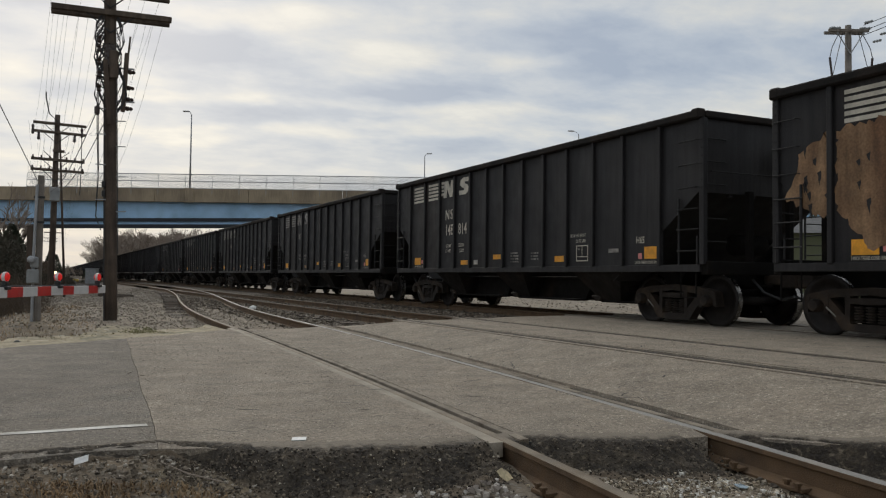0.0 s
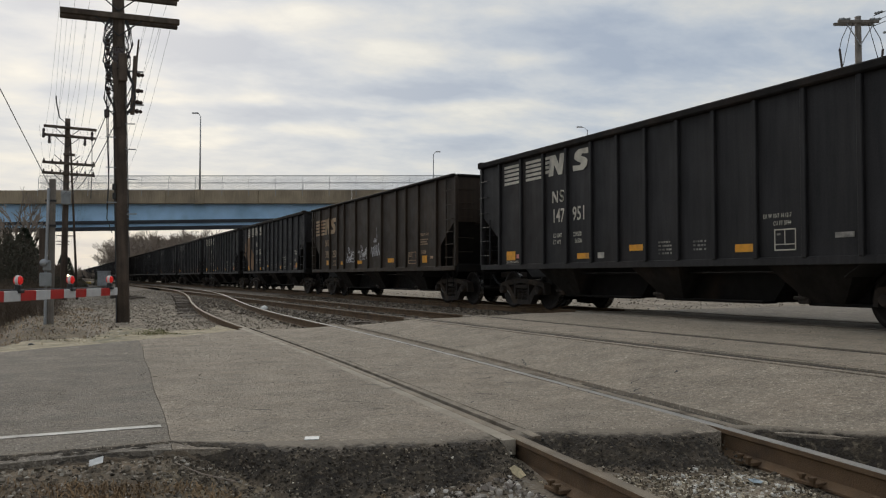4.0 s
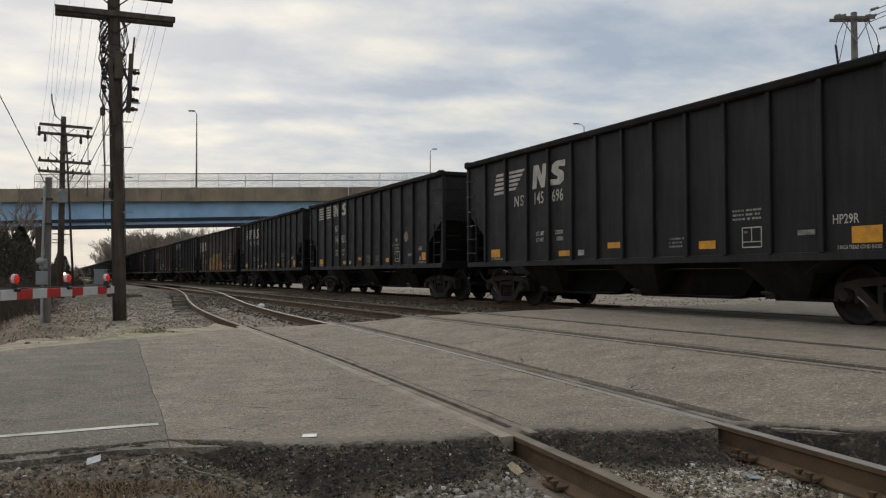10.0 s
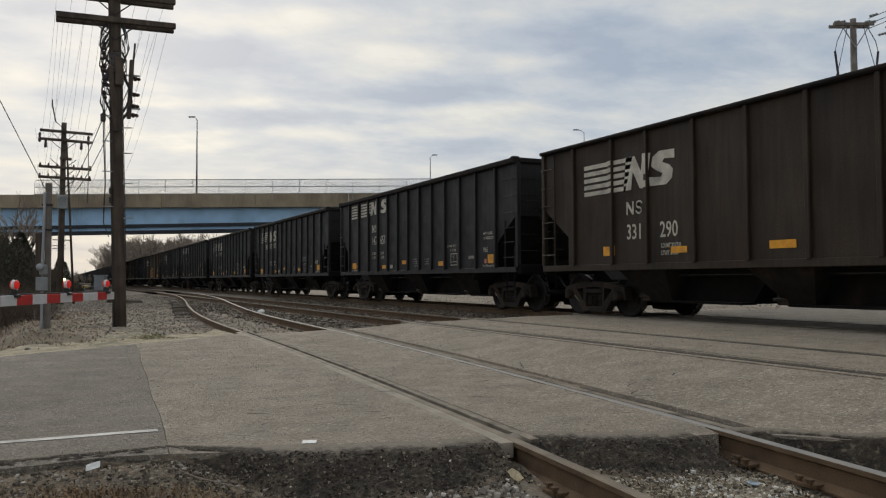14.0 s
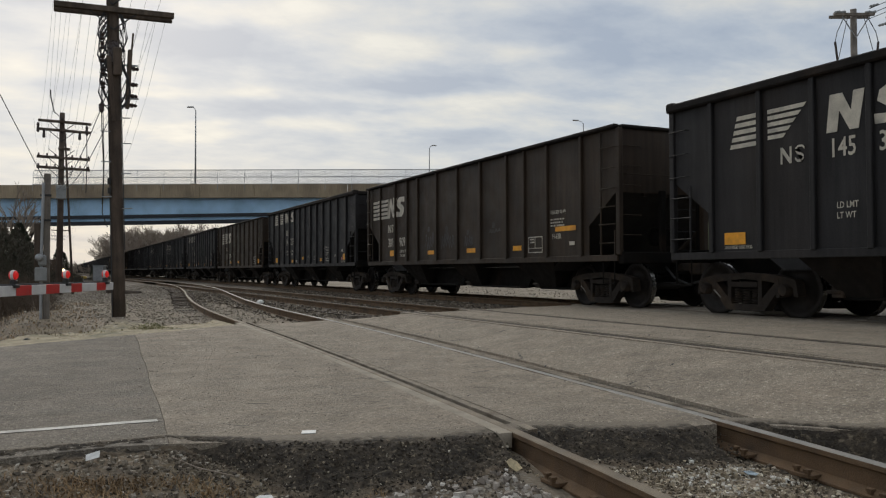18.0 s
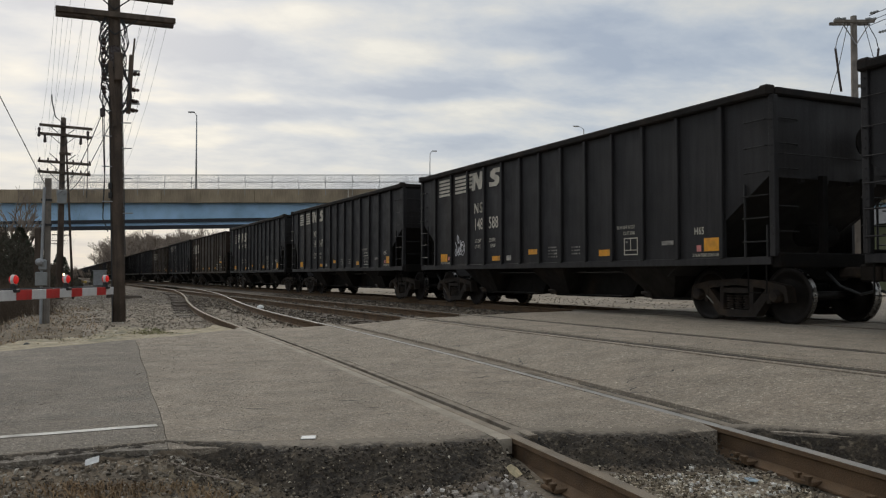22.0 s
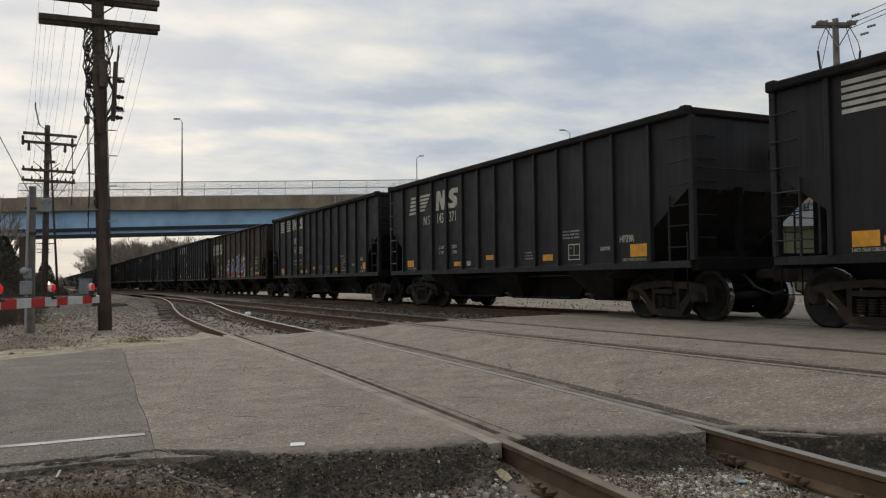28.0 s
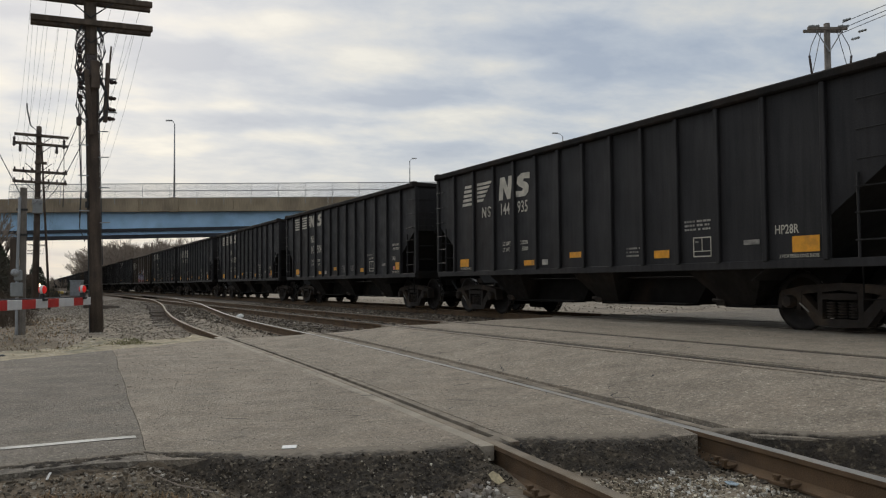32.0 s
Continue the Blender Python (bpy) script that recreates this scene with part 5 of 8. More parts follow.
stones("gravel", scatter(2600, 4.0, 7.0, 1.2, 4.0, 0.005, 0.02, 4, outside_tar, 2.0), STONE_GREY, "grey stone chips beside the siding", 4)
stones("ballast_stones", scatter(24000, -1.2, 6.0, 13.6, 62, 0.006, 0.022, 5, lambda x, y, r: off_rails(x, y, r) and y > along(FAR_EDGE, x) + 0.15 + 1.9 * r.random() ** 1.5 and (x > 0.5 + 0.6 * noise.noise(Vector((0, y * 0.7, 3))) + r.uniform(-0.6, 0.4) or r.random() < 0.5), 1.7), STONE_FAR, "grey ballast stone around the siding switch", 5)
stones("ballast_stones", scatter(7500, 4.6, 10.6, 14.3, 40, 0.015, 0.038, 6, off_rails, 1.4), STONE_BROWN, "brown ballast stone between the tracks", 6)


def blades(name, n, x0, x1, y0, y1, h0, h1, material, label, seed, keep, lie=0.6, wide=1.0):
    rng, vs, fs = random.Random(seed), [], []
    for x, y, r in scatter(n, x0, x1, y0, y1, h0, h1, seed, keep, 1.0):
        a, z = rng.uniform(0, math.tau), ground_height(x, y)
        w = (0.0022 + 0.0016 * rng.random()) * wide
        lx, ly = math.cos(a) * r * lie * rng.uniform(0.2, 1.4), math.sin(a) * r * lie * rng.uniform(0.2, 1.4)
        px, py = -math.sin(a) * w, math.cos(a) * w
        k = len(vs)
        vs += [(x - px, y - py, z), (x + px, y + py, z), (x + lx * 0.5 + px, y + ly * 0.5 + py, z + r * 0.7), (x + lx * 0.5 - px, y + ly * 0.5 - py, z + r * 0.7), (x + lx, y + ly, z + r * 0.85)]
        fs += [(k, k + 1, k + 2, k + 3), (k + 3, k + 2, k + 4)]
    return tagged(from_arrays(name, vs, fs, material), label, "grass", kind="stuff")


def verge():
    """A strip of sand and thin straw along the far road edge."""
    verts, faces, nx, ny = [], [], 110, 10
    for j in range(ny + 1):
        for i in range(nx + 1):
            x = -7 + 10.3 * i / nx
            y0 = along(FAR_EDGE, x) - 0.1
            y1 = y0 + 2.7 + 1.6 * noise.noise(Vector((x * 1.3, 2, 0))) + 0.25 * noise.noise(Vector((x * 5, 2, 0)))
            y = y0 + (y1 - y0) * j / ny
            f = j / ny
            z = max(ground_height(x, y), level(x, y) - 0.07) * (1 - f) + ground_height(x, y) * f + 0.012 - 0.03 * ease(0.8, 1.0, f)
            verts.append((x, y, z + 0.01 * noise.noise(Vector((x * 8, y * 8, 1)))))
    w = nx + 1
    for j in range(ny):
        for i in range(nx):
            a = j * w + i
            faces.append((a, a + 1, a + w + 1, a + w))
    tagged(from_arrays("verge", verts, faces, SAND, smooth=True), "sandy verge along the far edge of the road", "verge", kind="structure")


SAND = mat("sandy_verge", (0.34, 0.285, 0.19), 0.95, vary=0.3, scale=4, second=(0.2, 0.18, 0.115), spots=(0.46, 0.41, 0.33), bump=1.0, fine=15, amount=0.5)
verge()
DEAD_GRASS = mat("dead_brown_grass", (0.33, 0.222, 0.118), 0.95, vary=0.35, scale=3, second=(0.14, 0.09, 0.05), bump=0.0)
def tufted(x, y, rng):
    return off_road(x, y, rng) and noise.noise(Vector((x * 2.1, y * 2.1, 4))) + rng.uniform(-0.25, 0.25) > 0.05


blades("dead_grass", 15000, -1.2, 1.7, 2.7, 5.1, 0.012, 0.05, DEAD_GRASS, "flattened dead brown grass beside the road", 11, lambda x, y, r: tufted(x, y, r) and y < 5.05 - 0.3 * x, 1.3)
blades("dry_grass", 16000, -1.6, 3.4, 13.2, 18.5, 0.02, 0.06, DRY_GRASS, "short straw coloured verge grass along the road edge", 12, lambda x, y, r: tufted(x, y, r) and y < along(FAR_EDGE, x) + 0.2 + 1.8 * r.random() ** 2, 0.9, 2.4)
blades("dead_grass", 2000, -3.2, 0.9, 14.2, 26, 0.02, 0.09, DEAD_GRASS, "short dead brown grass on the ditch bank", 14, lambda x, y, r: tufted(x, y, r), 0.8, 1.6)
blades("dry_grass", 9000, -6, 0.2, 15, 40, 0.15, 0.6, SCRUB, "tall brown weeds in the ditch", 13, lambda x, y, r: x < -0.9 + (y - 16) * 0.035 + r.uniform(-0.8, 0), 0.5)


def litter(name, x, y, outline, material, label, lift=0.002, tilt=(0, 0, 0), thick=0.004, z=None):
    bm = prism(bmesh.new(), outline, Matrix(), thick)
    on = z if z is not None else max(ground_height(x, y), level(x, y) if along(NEAR_EDGE, x) < y < along(FAR_EDGE, x) else -9)
    return tagged(part(name, bm, material, None, "", pose(x, y, on + lift, *tilt)), label, "litter", "litter by the road")


litter("paper_scrap", 1.52, 5.28, [(-0.045, -0.05), (0.05, -0.05), (0.055, 0.05), (-0.035, 0.05)], PAPER, "white paper scrap lying on the asphalt", 0.006, (0, 0, -15))
PAPER_CARD = litter("paper_card", 0.22, 5.30, [(-0.042, -0.022), (0.042, -0.018), (0.042, 0.026), (-0.042, 0.02)], PAPER, "white card leaning at the road edge", 0.025, (50, -14, -25))
litter("paper_plate", 1.06, 4.56, [(-0.05, -0.04), (0.0, -0.055), (0.055, -0.035), (0.06, 0.02), (0.0, 0.05), (-0.055, 0.03)], PAPER, "white curled paper plate on the gravel", 0.03, (18, -8, 10))
litter("wrapper", 3.83, 3.72, [(-0.05, -0.03), (0.01, -0.035), (0.06, -0.01), (0.03, 0.03), (-0.04, 0.02)], mat("pale_blue_foil", (0.45, 0.55, 0.62), 0.3, 0.4), "crumpled pale blue wrapper beside the rail", 0.02, (12, 8, 0))
litter("wrapper", 2.55, 4.36, [(-0.03, -0.04), (0.018, -0.05), (0.03, 0.0), (0.02, 0.045), (-0.02, 0.05), (-0.036, 0.012)], mat("yellowed_plastic", (0.5, 0.41, 0.25), 0.5, vary=0.3), "crumpled yellowish plastic by the rail", 0.03, (38, -25, 20))


def lump(name, x, y, r, squash, material, label, seed, category="stone"):
    bm = bmesh.new()
    bmesh.ops.create_icosphere(bm, subdivisions=2, radius=r)
    for v in bm.verts:
        v.co *= 1 + 0.3 * noise.noise(v.co * (1.6 / r) * 0.6 + Vector((seed, 0, 0)))
        v.co.z *= squash
    return tagged(part(name, bm, material, None, "", pose(x, y, ground_height(x, y) + r * squash * 0.6), True), label, category)


lump("plastic_bag", 5.5, 24.1, 0.11, 0.8, PAPER, "white plastic bag lying between the tracks", 1, "bag")
lump("rock", -0.39, 15.2, 0.07, 0.75, LAMP_BLACK, "black rock lying at the verge", 2)
lump("rock", -0.62, 14.2, 0.055, 0.7, LAMP_BLACK, "small black rock lying at the verge", 3)
for k, (x, y, w, a) in enumerate(((3.1, 43, 1.6, 12), (3.3, 42.4, 1.2, -20), (2.9, 40.5, 0.9, 40))):
    tagged(part("old_tie", boxes((-w / 2, w / 2, -0.1, 0.1, 0, 0.16), bevel=0.02), TIE_WOOD, None, "", pose(x, y, ground_height(x, y) - 0.03, 0, 2, a)), "discarded broken wooden tie lying in the ballast", "railway tie", "discarded ties")
stick = tube(bmesh.new(), [(0.66, 5.22, -0.33), (0.78, 5.0, -0.36), (0.95, 4.82, -0.385)], 0.0045, 5)
tagged(part("stick", stick, TWIG), "dry twig lying on the gravel", "stick")

# tie plates and spikes on the near rails


def tie_plates():
    bm = boxes((-0.13, 0.13, -0.08, 0.08, -0.012, 0.012), bevel=0.004)
    spike = bmesh.new()
    for x, y in ((-0.1, 0.05), (0.1, -0.05), (0.13, 0.05), (-0.13, -0.05)):
        box(spike, x - 0.012, x + 0.012, y - 0.012, y + 0.012, 0.0, 0.035)
        box(spike, x - 0.018, x + 0.018, y - 0.018, y + 0.018, 0.03, 0.045)
    pm, sm = bpy.data.meshes.new("tie_plate"), bpy.data.meshes.new("spikes")
    bm.to_mesh(pm)
    spike.to_mesh(sm)
    bm.free()
    spike.free()
    y = 0.5 - 24 % 0.54
    while y < 4.3:
        for s in (-1, 1):
            x = siding_x(y) + s * HALF
            p = share("tie_plate", pm, RAIL_WEB, SIDING_TRACK, "", pose(x, y, level(x, y) - 0.158, 0, 0, random.uniform(-3, 3)))
            share("spikes", sm, RAIL_WEB, p)
        y += 0.54


tie_plates()
b_ = boxes((-0.32, 0.25, -0.11, 0.11, 0.0, 0.05), bevel=0.01)
tagged(part("old_tie", b_, TIE_WOOD, None, "", pose(2.28, 3.62, ground_height(2.28, 3.62) + 0.01, 0, 3, 12)), "splintered tie end beside the siding rail", "railway tie", "discarded ties")


# ---- trees and buildings ----
def bare_tree(seed, height, spread):
    """Branching wood: a trunk that forks down to fine twigs."""
    rng = random.Random(seed)
    tree = new("bare_tree")
    wood, twigs = bmesh.new(), bmesh.new()

    def grow(p, d, length, r, depth):
        q = p + d * length
        mid = p.lerp(q, 0.5) + Vector((rng.uniform(-1, 1), rng.uniform(-1, 1), 0)) * length * 0.06
        tube(wood if depth < 3 else twigs, [p, mid, q], r, 5 if depth < 2 else 3, r * 0.62)
        if depth == 5:
            return
        for k in range(3 if depth < 4 else 2):
            a = rng.uniform(0, math.tau)
            side = Vector((math.cos(a), math.sin(a), rng.uniform(-0.1, 0.5)))
            nd = (d + side * rng.uniform(0.35, 0.8) * spread).normalized()
            grow(p.lerp(q, rng.uniform(0.55, 1.0)), nd, length * rng.uniform(0.55, 0.8), r * 0.68, depth + 1)

    grow(Vector((0, 0, -0.3)), Vector((0, 0, 1)), height * 0.36, height * 0.017, 0)
    part("trunk", wood, BARK, tree)
    tagged(part("crown", twigs, TWIG, tree, "fine leafless twigs"), kind="stuff")
    return tree


def conifer(seed, height, width):
    rng = random.Random(seed)
    tree = new("conifer")
    part("trunk", tube(bmesh.new(), [(0, 0, -0.3), (0, 0, height * 0.9)], height * 0.02, 6, 0.02), BARK, tree)
    vs, fs = [], []
    for k in range(2600):
        f = rng.random() ** 0.7
        z = height * (0.06 + 0.94 * f)
        r = width * (1 - f) ** 0.8 * (0.35 + 0.65 * rng.random() ** 0.5) + 0.05
        a = rng.uniform(0, math.tau)
        c = Vector((r * math.cos(a), r * math.sin(a), z - r * 0.15))
        d = Vector((math.cos(a) + rng.uniform(-0.6, 0.6), math.sin(a) + rng.uniform(-0.6, 0.6), rng.uniform(-0.5, 0.5))).normalized() * height * 0.035
        n_ = d.cross(Vector((rng.uniform(-1, 1), rng.uniform(-1, 1), rng.uniform(-1, 1)))).normalized() * height * 0.012
        i = len(vs)
        vs += [tuple(c - n_), tuple(c + n_), tuple(c + d)]
        fs.append((i, i + 1, i + 2))
    ob = from_arrays("crown", vs, fs, PINE, tree, "dark green needles")
    ob["kind"] = "stuff"
    return tree


def plant(src, spots, label, category, group):
    for k, (u, v, s) in enumerate(spots):
        p = RIGHT * u + AHEAD * v
        m = pose(p.x, p.y, -0.4, 0, 0, (k * 77) % 360)
        ob = copy_thing(src, m) if k else place(src, m)
        ob.scale = (s, s, s)
        tagged(ob, label, category, group)


rng = random.Random(3)
t1, t2, t3 = bare_tree(1, 12, 0.8), bare_tree(2, 12, 1.0), bare_tree(3, 12, 0.7)
def mesh_arrays(ob):
    me = ob.data
    me.calc_loop_triangles()
    co, tri = np.empty(len(me.vertices) * 3), np.empty(len(me.loop_triangles) * 3, np.int32)
    me.vertices.foreach_get("co", co)
    me.loop_triangles.foreach_get("vertices", tri)
    return co.reshape(-1, 3), tri.reshape(-1, 3)


def far_woods(srcs, spots, name, label, material):
    """Many far trees, too many to count, as one mass."""
    base = [mesh_arrays(o) for s in srcs for o in s.children]
    per = len(srcs[0].children)
    vs, fs, n = [], [], 0
    rng = random.Random(8)
    for k, (u, v, s) in enumerate(spots):
        p = RIGHT * u + AHEAD * v
        a, w = rng.uniform(0, math.tau), s * rng.uniform(0.85, 1.15)
        r = np.array(((math.cos(a), -math.sin(a), 0), (math.sin(a), math.cos(a), 0), (0, 0, 1)))
        i = (k % len(srcs)) * per
        for co, f in base[i:i + per]:
            vs.append((co @ r.T) * (w, w, s) + (p.x, p.y, -0.4))
            fs.append(f + n)
            n += len(co)
    ob = from_arrays(name, np.concatenate(vs), np.concatenate(fs), material)
    return tagged(ob, label, "woods", kind="stuff")


spots = []
for k in range(250):
    v = rng.uniform(180, 330)
    px = 113 + 16800 / v + 430 * rng.random()
    tall = (0.72 + 0.4 * rng.random()) * (1.0 if px > 205 else 0.45 + 0.55 * max(0.0, px - 165) / 40)
    spots.append(((px - 784) / 1450 * v, v, tall * 1.3 * v / 230))
for k in range(60):
    v = rng.uniform(200, 330)
    px = 60 + 120 * rng.random()
    spots.append(((px - 784) / 1450 * v, v, rng.uniform(0.18, 0.36) * v / 230))
far_woods((t1, t2, t3), spots, "far_woods", "hazy leafless grey brown woods beyond the bridge", TWIG)
far_woods((t1, t3), [(30 + k * 7, 95 + 9 * math.sin(k * 2.2), 0.8 + 0.25 * math.sin(k * 1.7)) for k in range(20)], "far_trees", "row of leafless trees beyond the yard", TWIG)
near_trees = [(-74, 128, 1.45), (-70, 136, 1.35)]
plant(t1, near_trees, "leafless grey brown tree beside the bridge", "tree", "bare trees")
plant(t3, [(-38.5, 74, 0.8), (-40.5, 78, 0.9)], "slender leafless tree beside the ditch", "tree", "bare trees")
plant(t2, [(-77, 133, 1.3)], "leafless brown spreading tree beside the bridge", "tree", "bare trees")


def thicket(name, n, px0, px1, v0, v1, top, flake, material, label, seed):
    """A mass of fine leafless growth: slivers filling the space below an uneven top."""
    rng, vs, fs = random.Random(seed), [], []
    for k in range(n):
        v, px = rng.uniform(v0, v1), rng.uniform(px0, px1)
        if material is THICKET and px > 140:
            px = max(px, 113 + 16800 / v + 10 * rng.random())
        p = RIGHT * ((px - 784) / 1450 * v) + AHEAD * v
        h = along(top, px) * (v / v0) * (1 + 0.3 * noise.noise(Vector((px * 0.06, v * 0.03, seed))) + 0.2 * noise.noise(Vector((px * 0.2, v * 0.1, seed))))
        c = Vector((p.x, p.y, h * rng.random() ** 1.25 - 0.4))
        d = Vector((rng.uniform(-0.7, 0.7), rng.uniform(-0.7, 0.7), rng.uniform(0.2, 1.0))) * flake
        w = RIGHT * flake * rng.uniform(0.05, 0.16)
        i = len(vs)
        vs += [tuple(c - w), tuple(c + w), tuple(c + d)]
        fs.append((i, i + 1, i + 2))
    return tagged(from_arrays(name, vs, fs, material), label, "thicket", kind="stuff")


thicket("far_thicket", 26000, 150, 640, 190, 300, [(150, 2.2), (175, 4.0), (200, 6.5), (225, 8.6), (430, 9.6), (640, 9.6)], 1.1, THICKET, "hazy brown leafless thicket along the far tracks", 21)
thicket("far_thicket", 5000, -60, 180, 210, 300, [(-60, 3.0), (180, 2.8)], 0.8, THICKET, "low brown thicket on the far side of the bridge", 22)
thicket("yard_thicket", 9000, 1180, 1800, 74, 92, [(1180, 6.5), (1800, 8.5)], 0.7, PINE, "dark green brush and trees behind the yard building", 25)
thicket("ditch_brush", 14000, -70, 68, 54, 72, [(-70, 3.6), (0, 3.4), (36, 3.9), (56, 2.8), (68, 1.2)], 0.32, DARK_BRUSH, "dark tangled brush behind the ditch", 23)
thicket("ditch_brush", 5000, 60, 150, 60, 90, [(60, 1.0), (150, 0.5)], 0.3, DARK_BRUSH, "low dark brush behind the ditch", 24)
thicket("far_brush", 9000, -70, 104, 92, 101, [(-70, 6.0), (20, 5.6), (50, 4.6), (78, 3.4), (104, 2.2)], 0.45, SCRUB, "brown leafless brush before the bridge", 26)
c1, c2 = conifer(5, 6, 2.0), conifer(6, 6, 2.6)
plant(c1, [(-31.6, 62, 0.72), (-46.6, 100, 0.72), (-47.9, 104, 0.6), (-42.4, 100, 0.3), (48, 60, 0.9), (60, 62, 1.0)], "dark green conifer beside the ditch", "tree", "conifers")
plant(c2, [(-31.4, 61, 0.8), (-34.2, 64, 0.72), (-38, 66, 0.7), (42, 66, 0.8), (36, 70, 0.9), (54, 72, 1.0)], "broad dark conifer beside the ditch", "tree", "conifers")


def bush(seed):
    rng = random.Random(seed)
    b = new("shrub")
    bm = bmesh.new()
    for k in range(130):
        a, r = rng.uniform(0, math.tau), rng.uniform(0, 0.5)
        p = Vector((r * math.cos(a), r * math.sin(a), -0.1))
        q = p + Vector((math.cos(a) * rng.uniform(0.1, 0.7), math.sin(a) * rng.uniform(0.1, 0.7), rng.uniform(0.5, 1.25)))
        tube(bm, [p, p.lerp(q, 0.5) + Vector((0, 0, 0.1)), q], 0.008, 3, 0.003)
        for j in range(3):
            e = p.lerp(q, rng.uniform(0.4, 0.95))
            tube(bm, [e, e + Vector((rng.uniform(-0.3, 0.3), rng.uniform(-0.3, 0.3), rng.uniform(0, 0.3)))], 0.004, 3, 0.002)
    tagged(part("twig_mass", bm, SCRUB, b), kind="stuff")
    return b


b1 = bush(1)
plant(b1, [(-(0.495 + 0.022 * (k % 4)) * (20 + 1.5 * k), 20 + 1.5 * k, 0.75 + 0.25 * math.sin(k * 1.9)) for k in range(16)], "leafless brown shrub in the ditch", "shrub", "ditch shrubs")


def long_building():
    p = RIGHT * 27 + AHEAD * 52
    h = base_at("warehouse", pose(p.x, p.y, -0.2, 0, 0, -32), "low olive and white building behind the yard", "building")
    for i in range(10):
        x = -20 + i * 4
        part("wall_panel", boxes((x, x + 3.97, 0, 0.3, -0.2, 4.2)), HOUSE_GREEN, h)
    part("side_wall", boxes((-20, -19.7, 0.3, 9, -0.2, 4.2)), HOUSE_GREEN, h)
    part("side_wall", boxes((19.7, 20, 0.3, 9, -0.2, 4.2)), HOUSE_GREEN, h)
    part("back_wall", boxes((-20, 20, 9, 9.3, -0.2, 4.2)), HOUSE_GREEN, h)
    bm = bmesh.new()
    prism(bm, [(-0.5, 4.2), (9.8, 4.2), (4.65, 5.6)], pose(-20.4, 0, 0) @ Matrix(((0, 0, 1, 0), (1, 0, 0, 0), (0, 1, 0, 0), (0, 0, 0, 1))), 40.8)
    part("roof", bm, SHINGLE, h, "grey shingle roof")
    for x in (-13, -5.5, 2.5, 10):
        w = part("window", boxes((x - 0.7, x + 0.7, -0.06, 0.0, 1.2, 2.6)), HOUSE_WHITE, h, "white window frame")
        for a in (-0.6, 0.04):
            part("pane", boxes((x + a, x + a + 0.56, -0.075, -0.06, 1.3, 2.5)), GLASS_DARK, w)
    part("door", boxes((5.6, 6.8, -0.06, 0, -0.1, 2.1)), HOUSE_WHITE, h)


long_building()

# ---- the coal train ----
SPEED_ROWS = [(0, 0), (3, 30.84), (6, 61.67), (9, 92.47), (13, 133.67), (19, 195.86), (25, 258.12), (29, 299.6), (32, 330.74)]
ADVANCE = lambda t: along(SPEED_ROWS, t)
SIDE, WHEEL_R = 1.55, 0.457
A_RIBS = [1.03, 2.1, 3.12, 4.07, 5.0, 5.9, 6.77, 7.68, 8.6, 9.53, 10.49, 11.46, 12.55]
B_RIBS = [1.24, 2.59, 3.6, 4.45, 5.84, 7.21, 8.58, 9.97, 10.82, 11.83, 13.18]
D_RIBS = [1.25, 2.6, 3.68, 4.96, 6.2, 7.4, 8.6, 9.9, 11.0, 12.05]


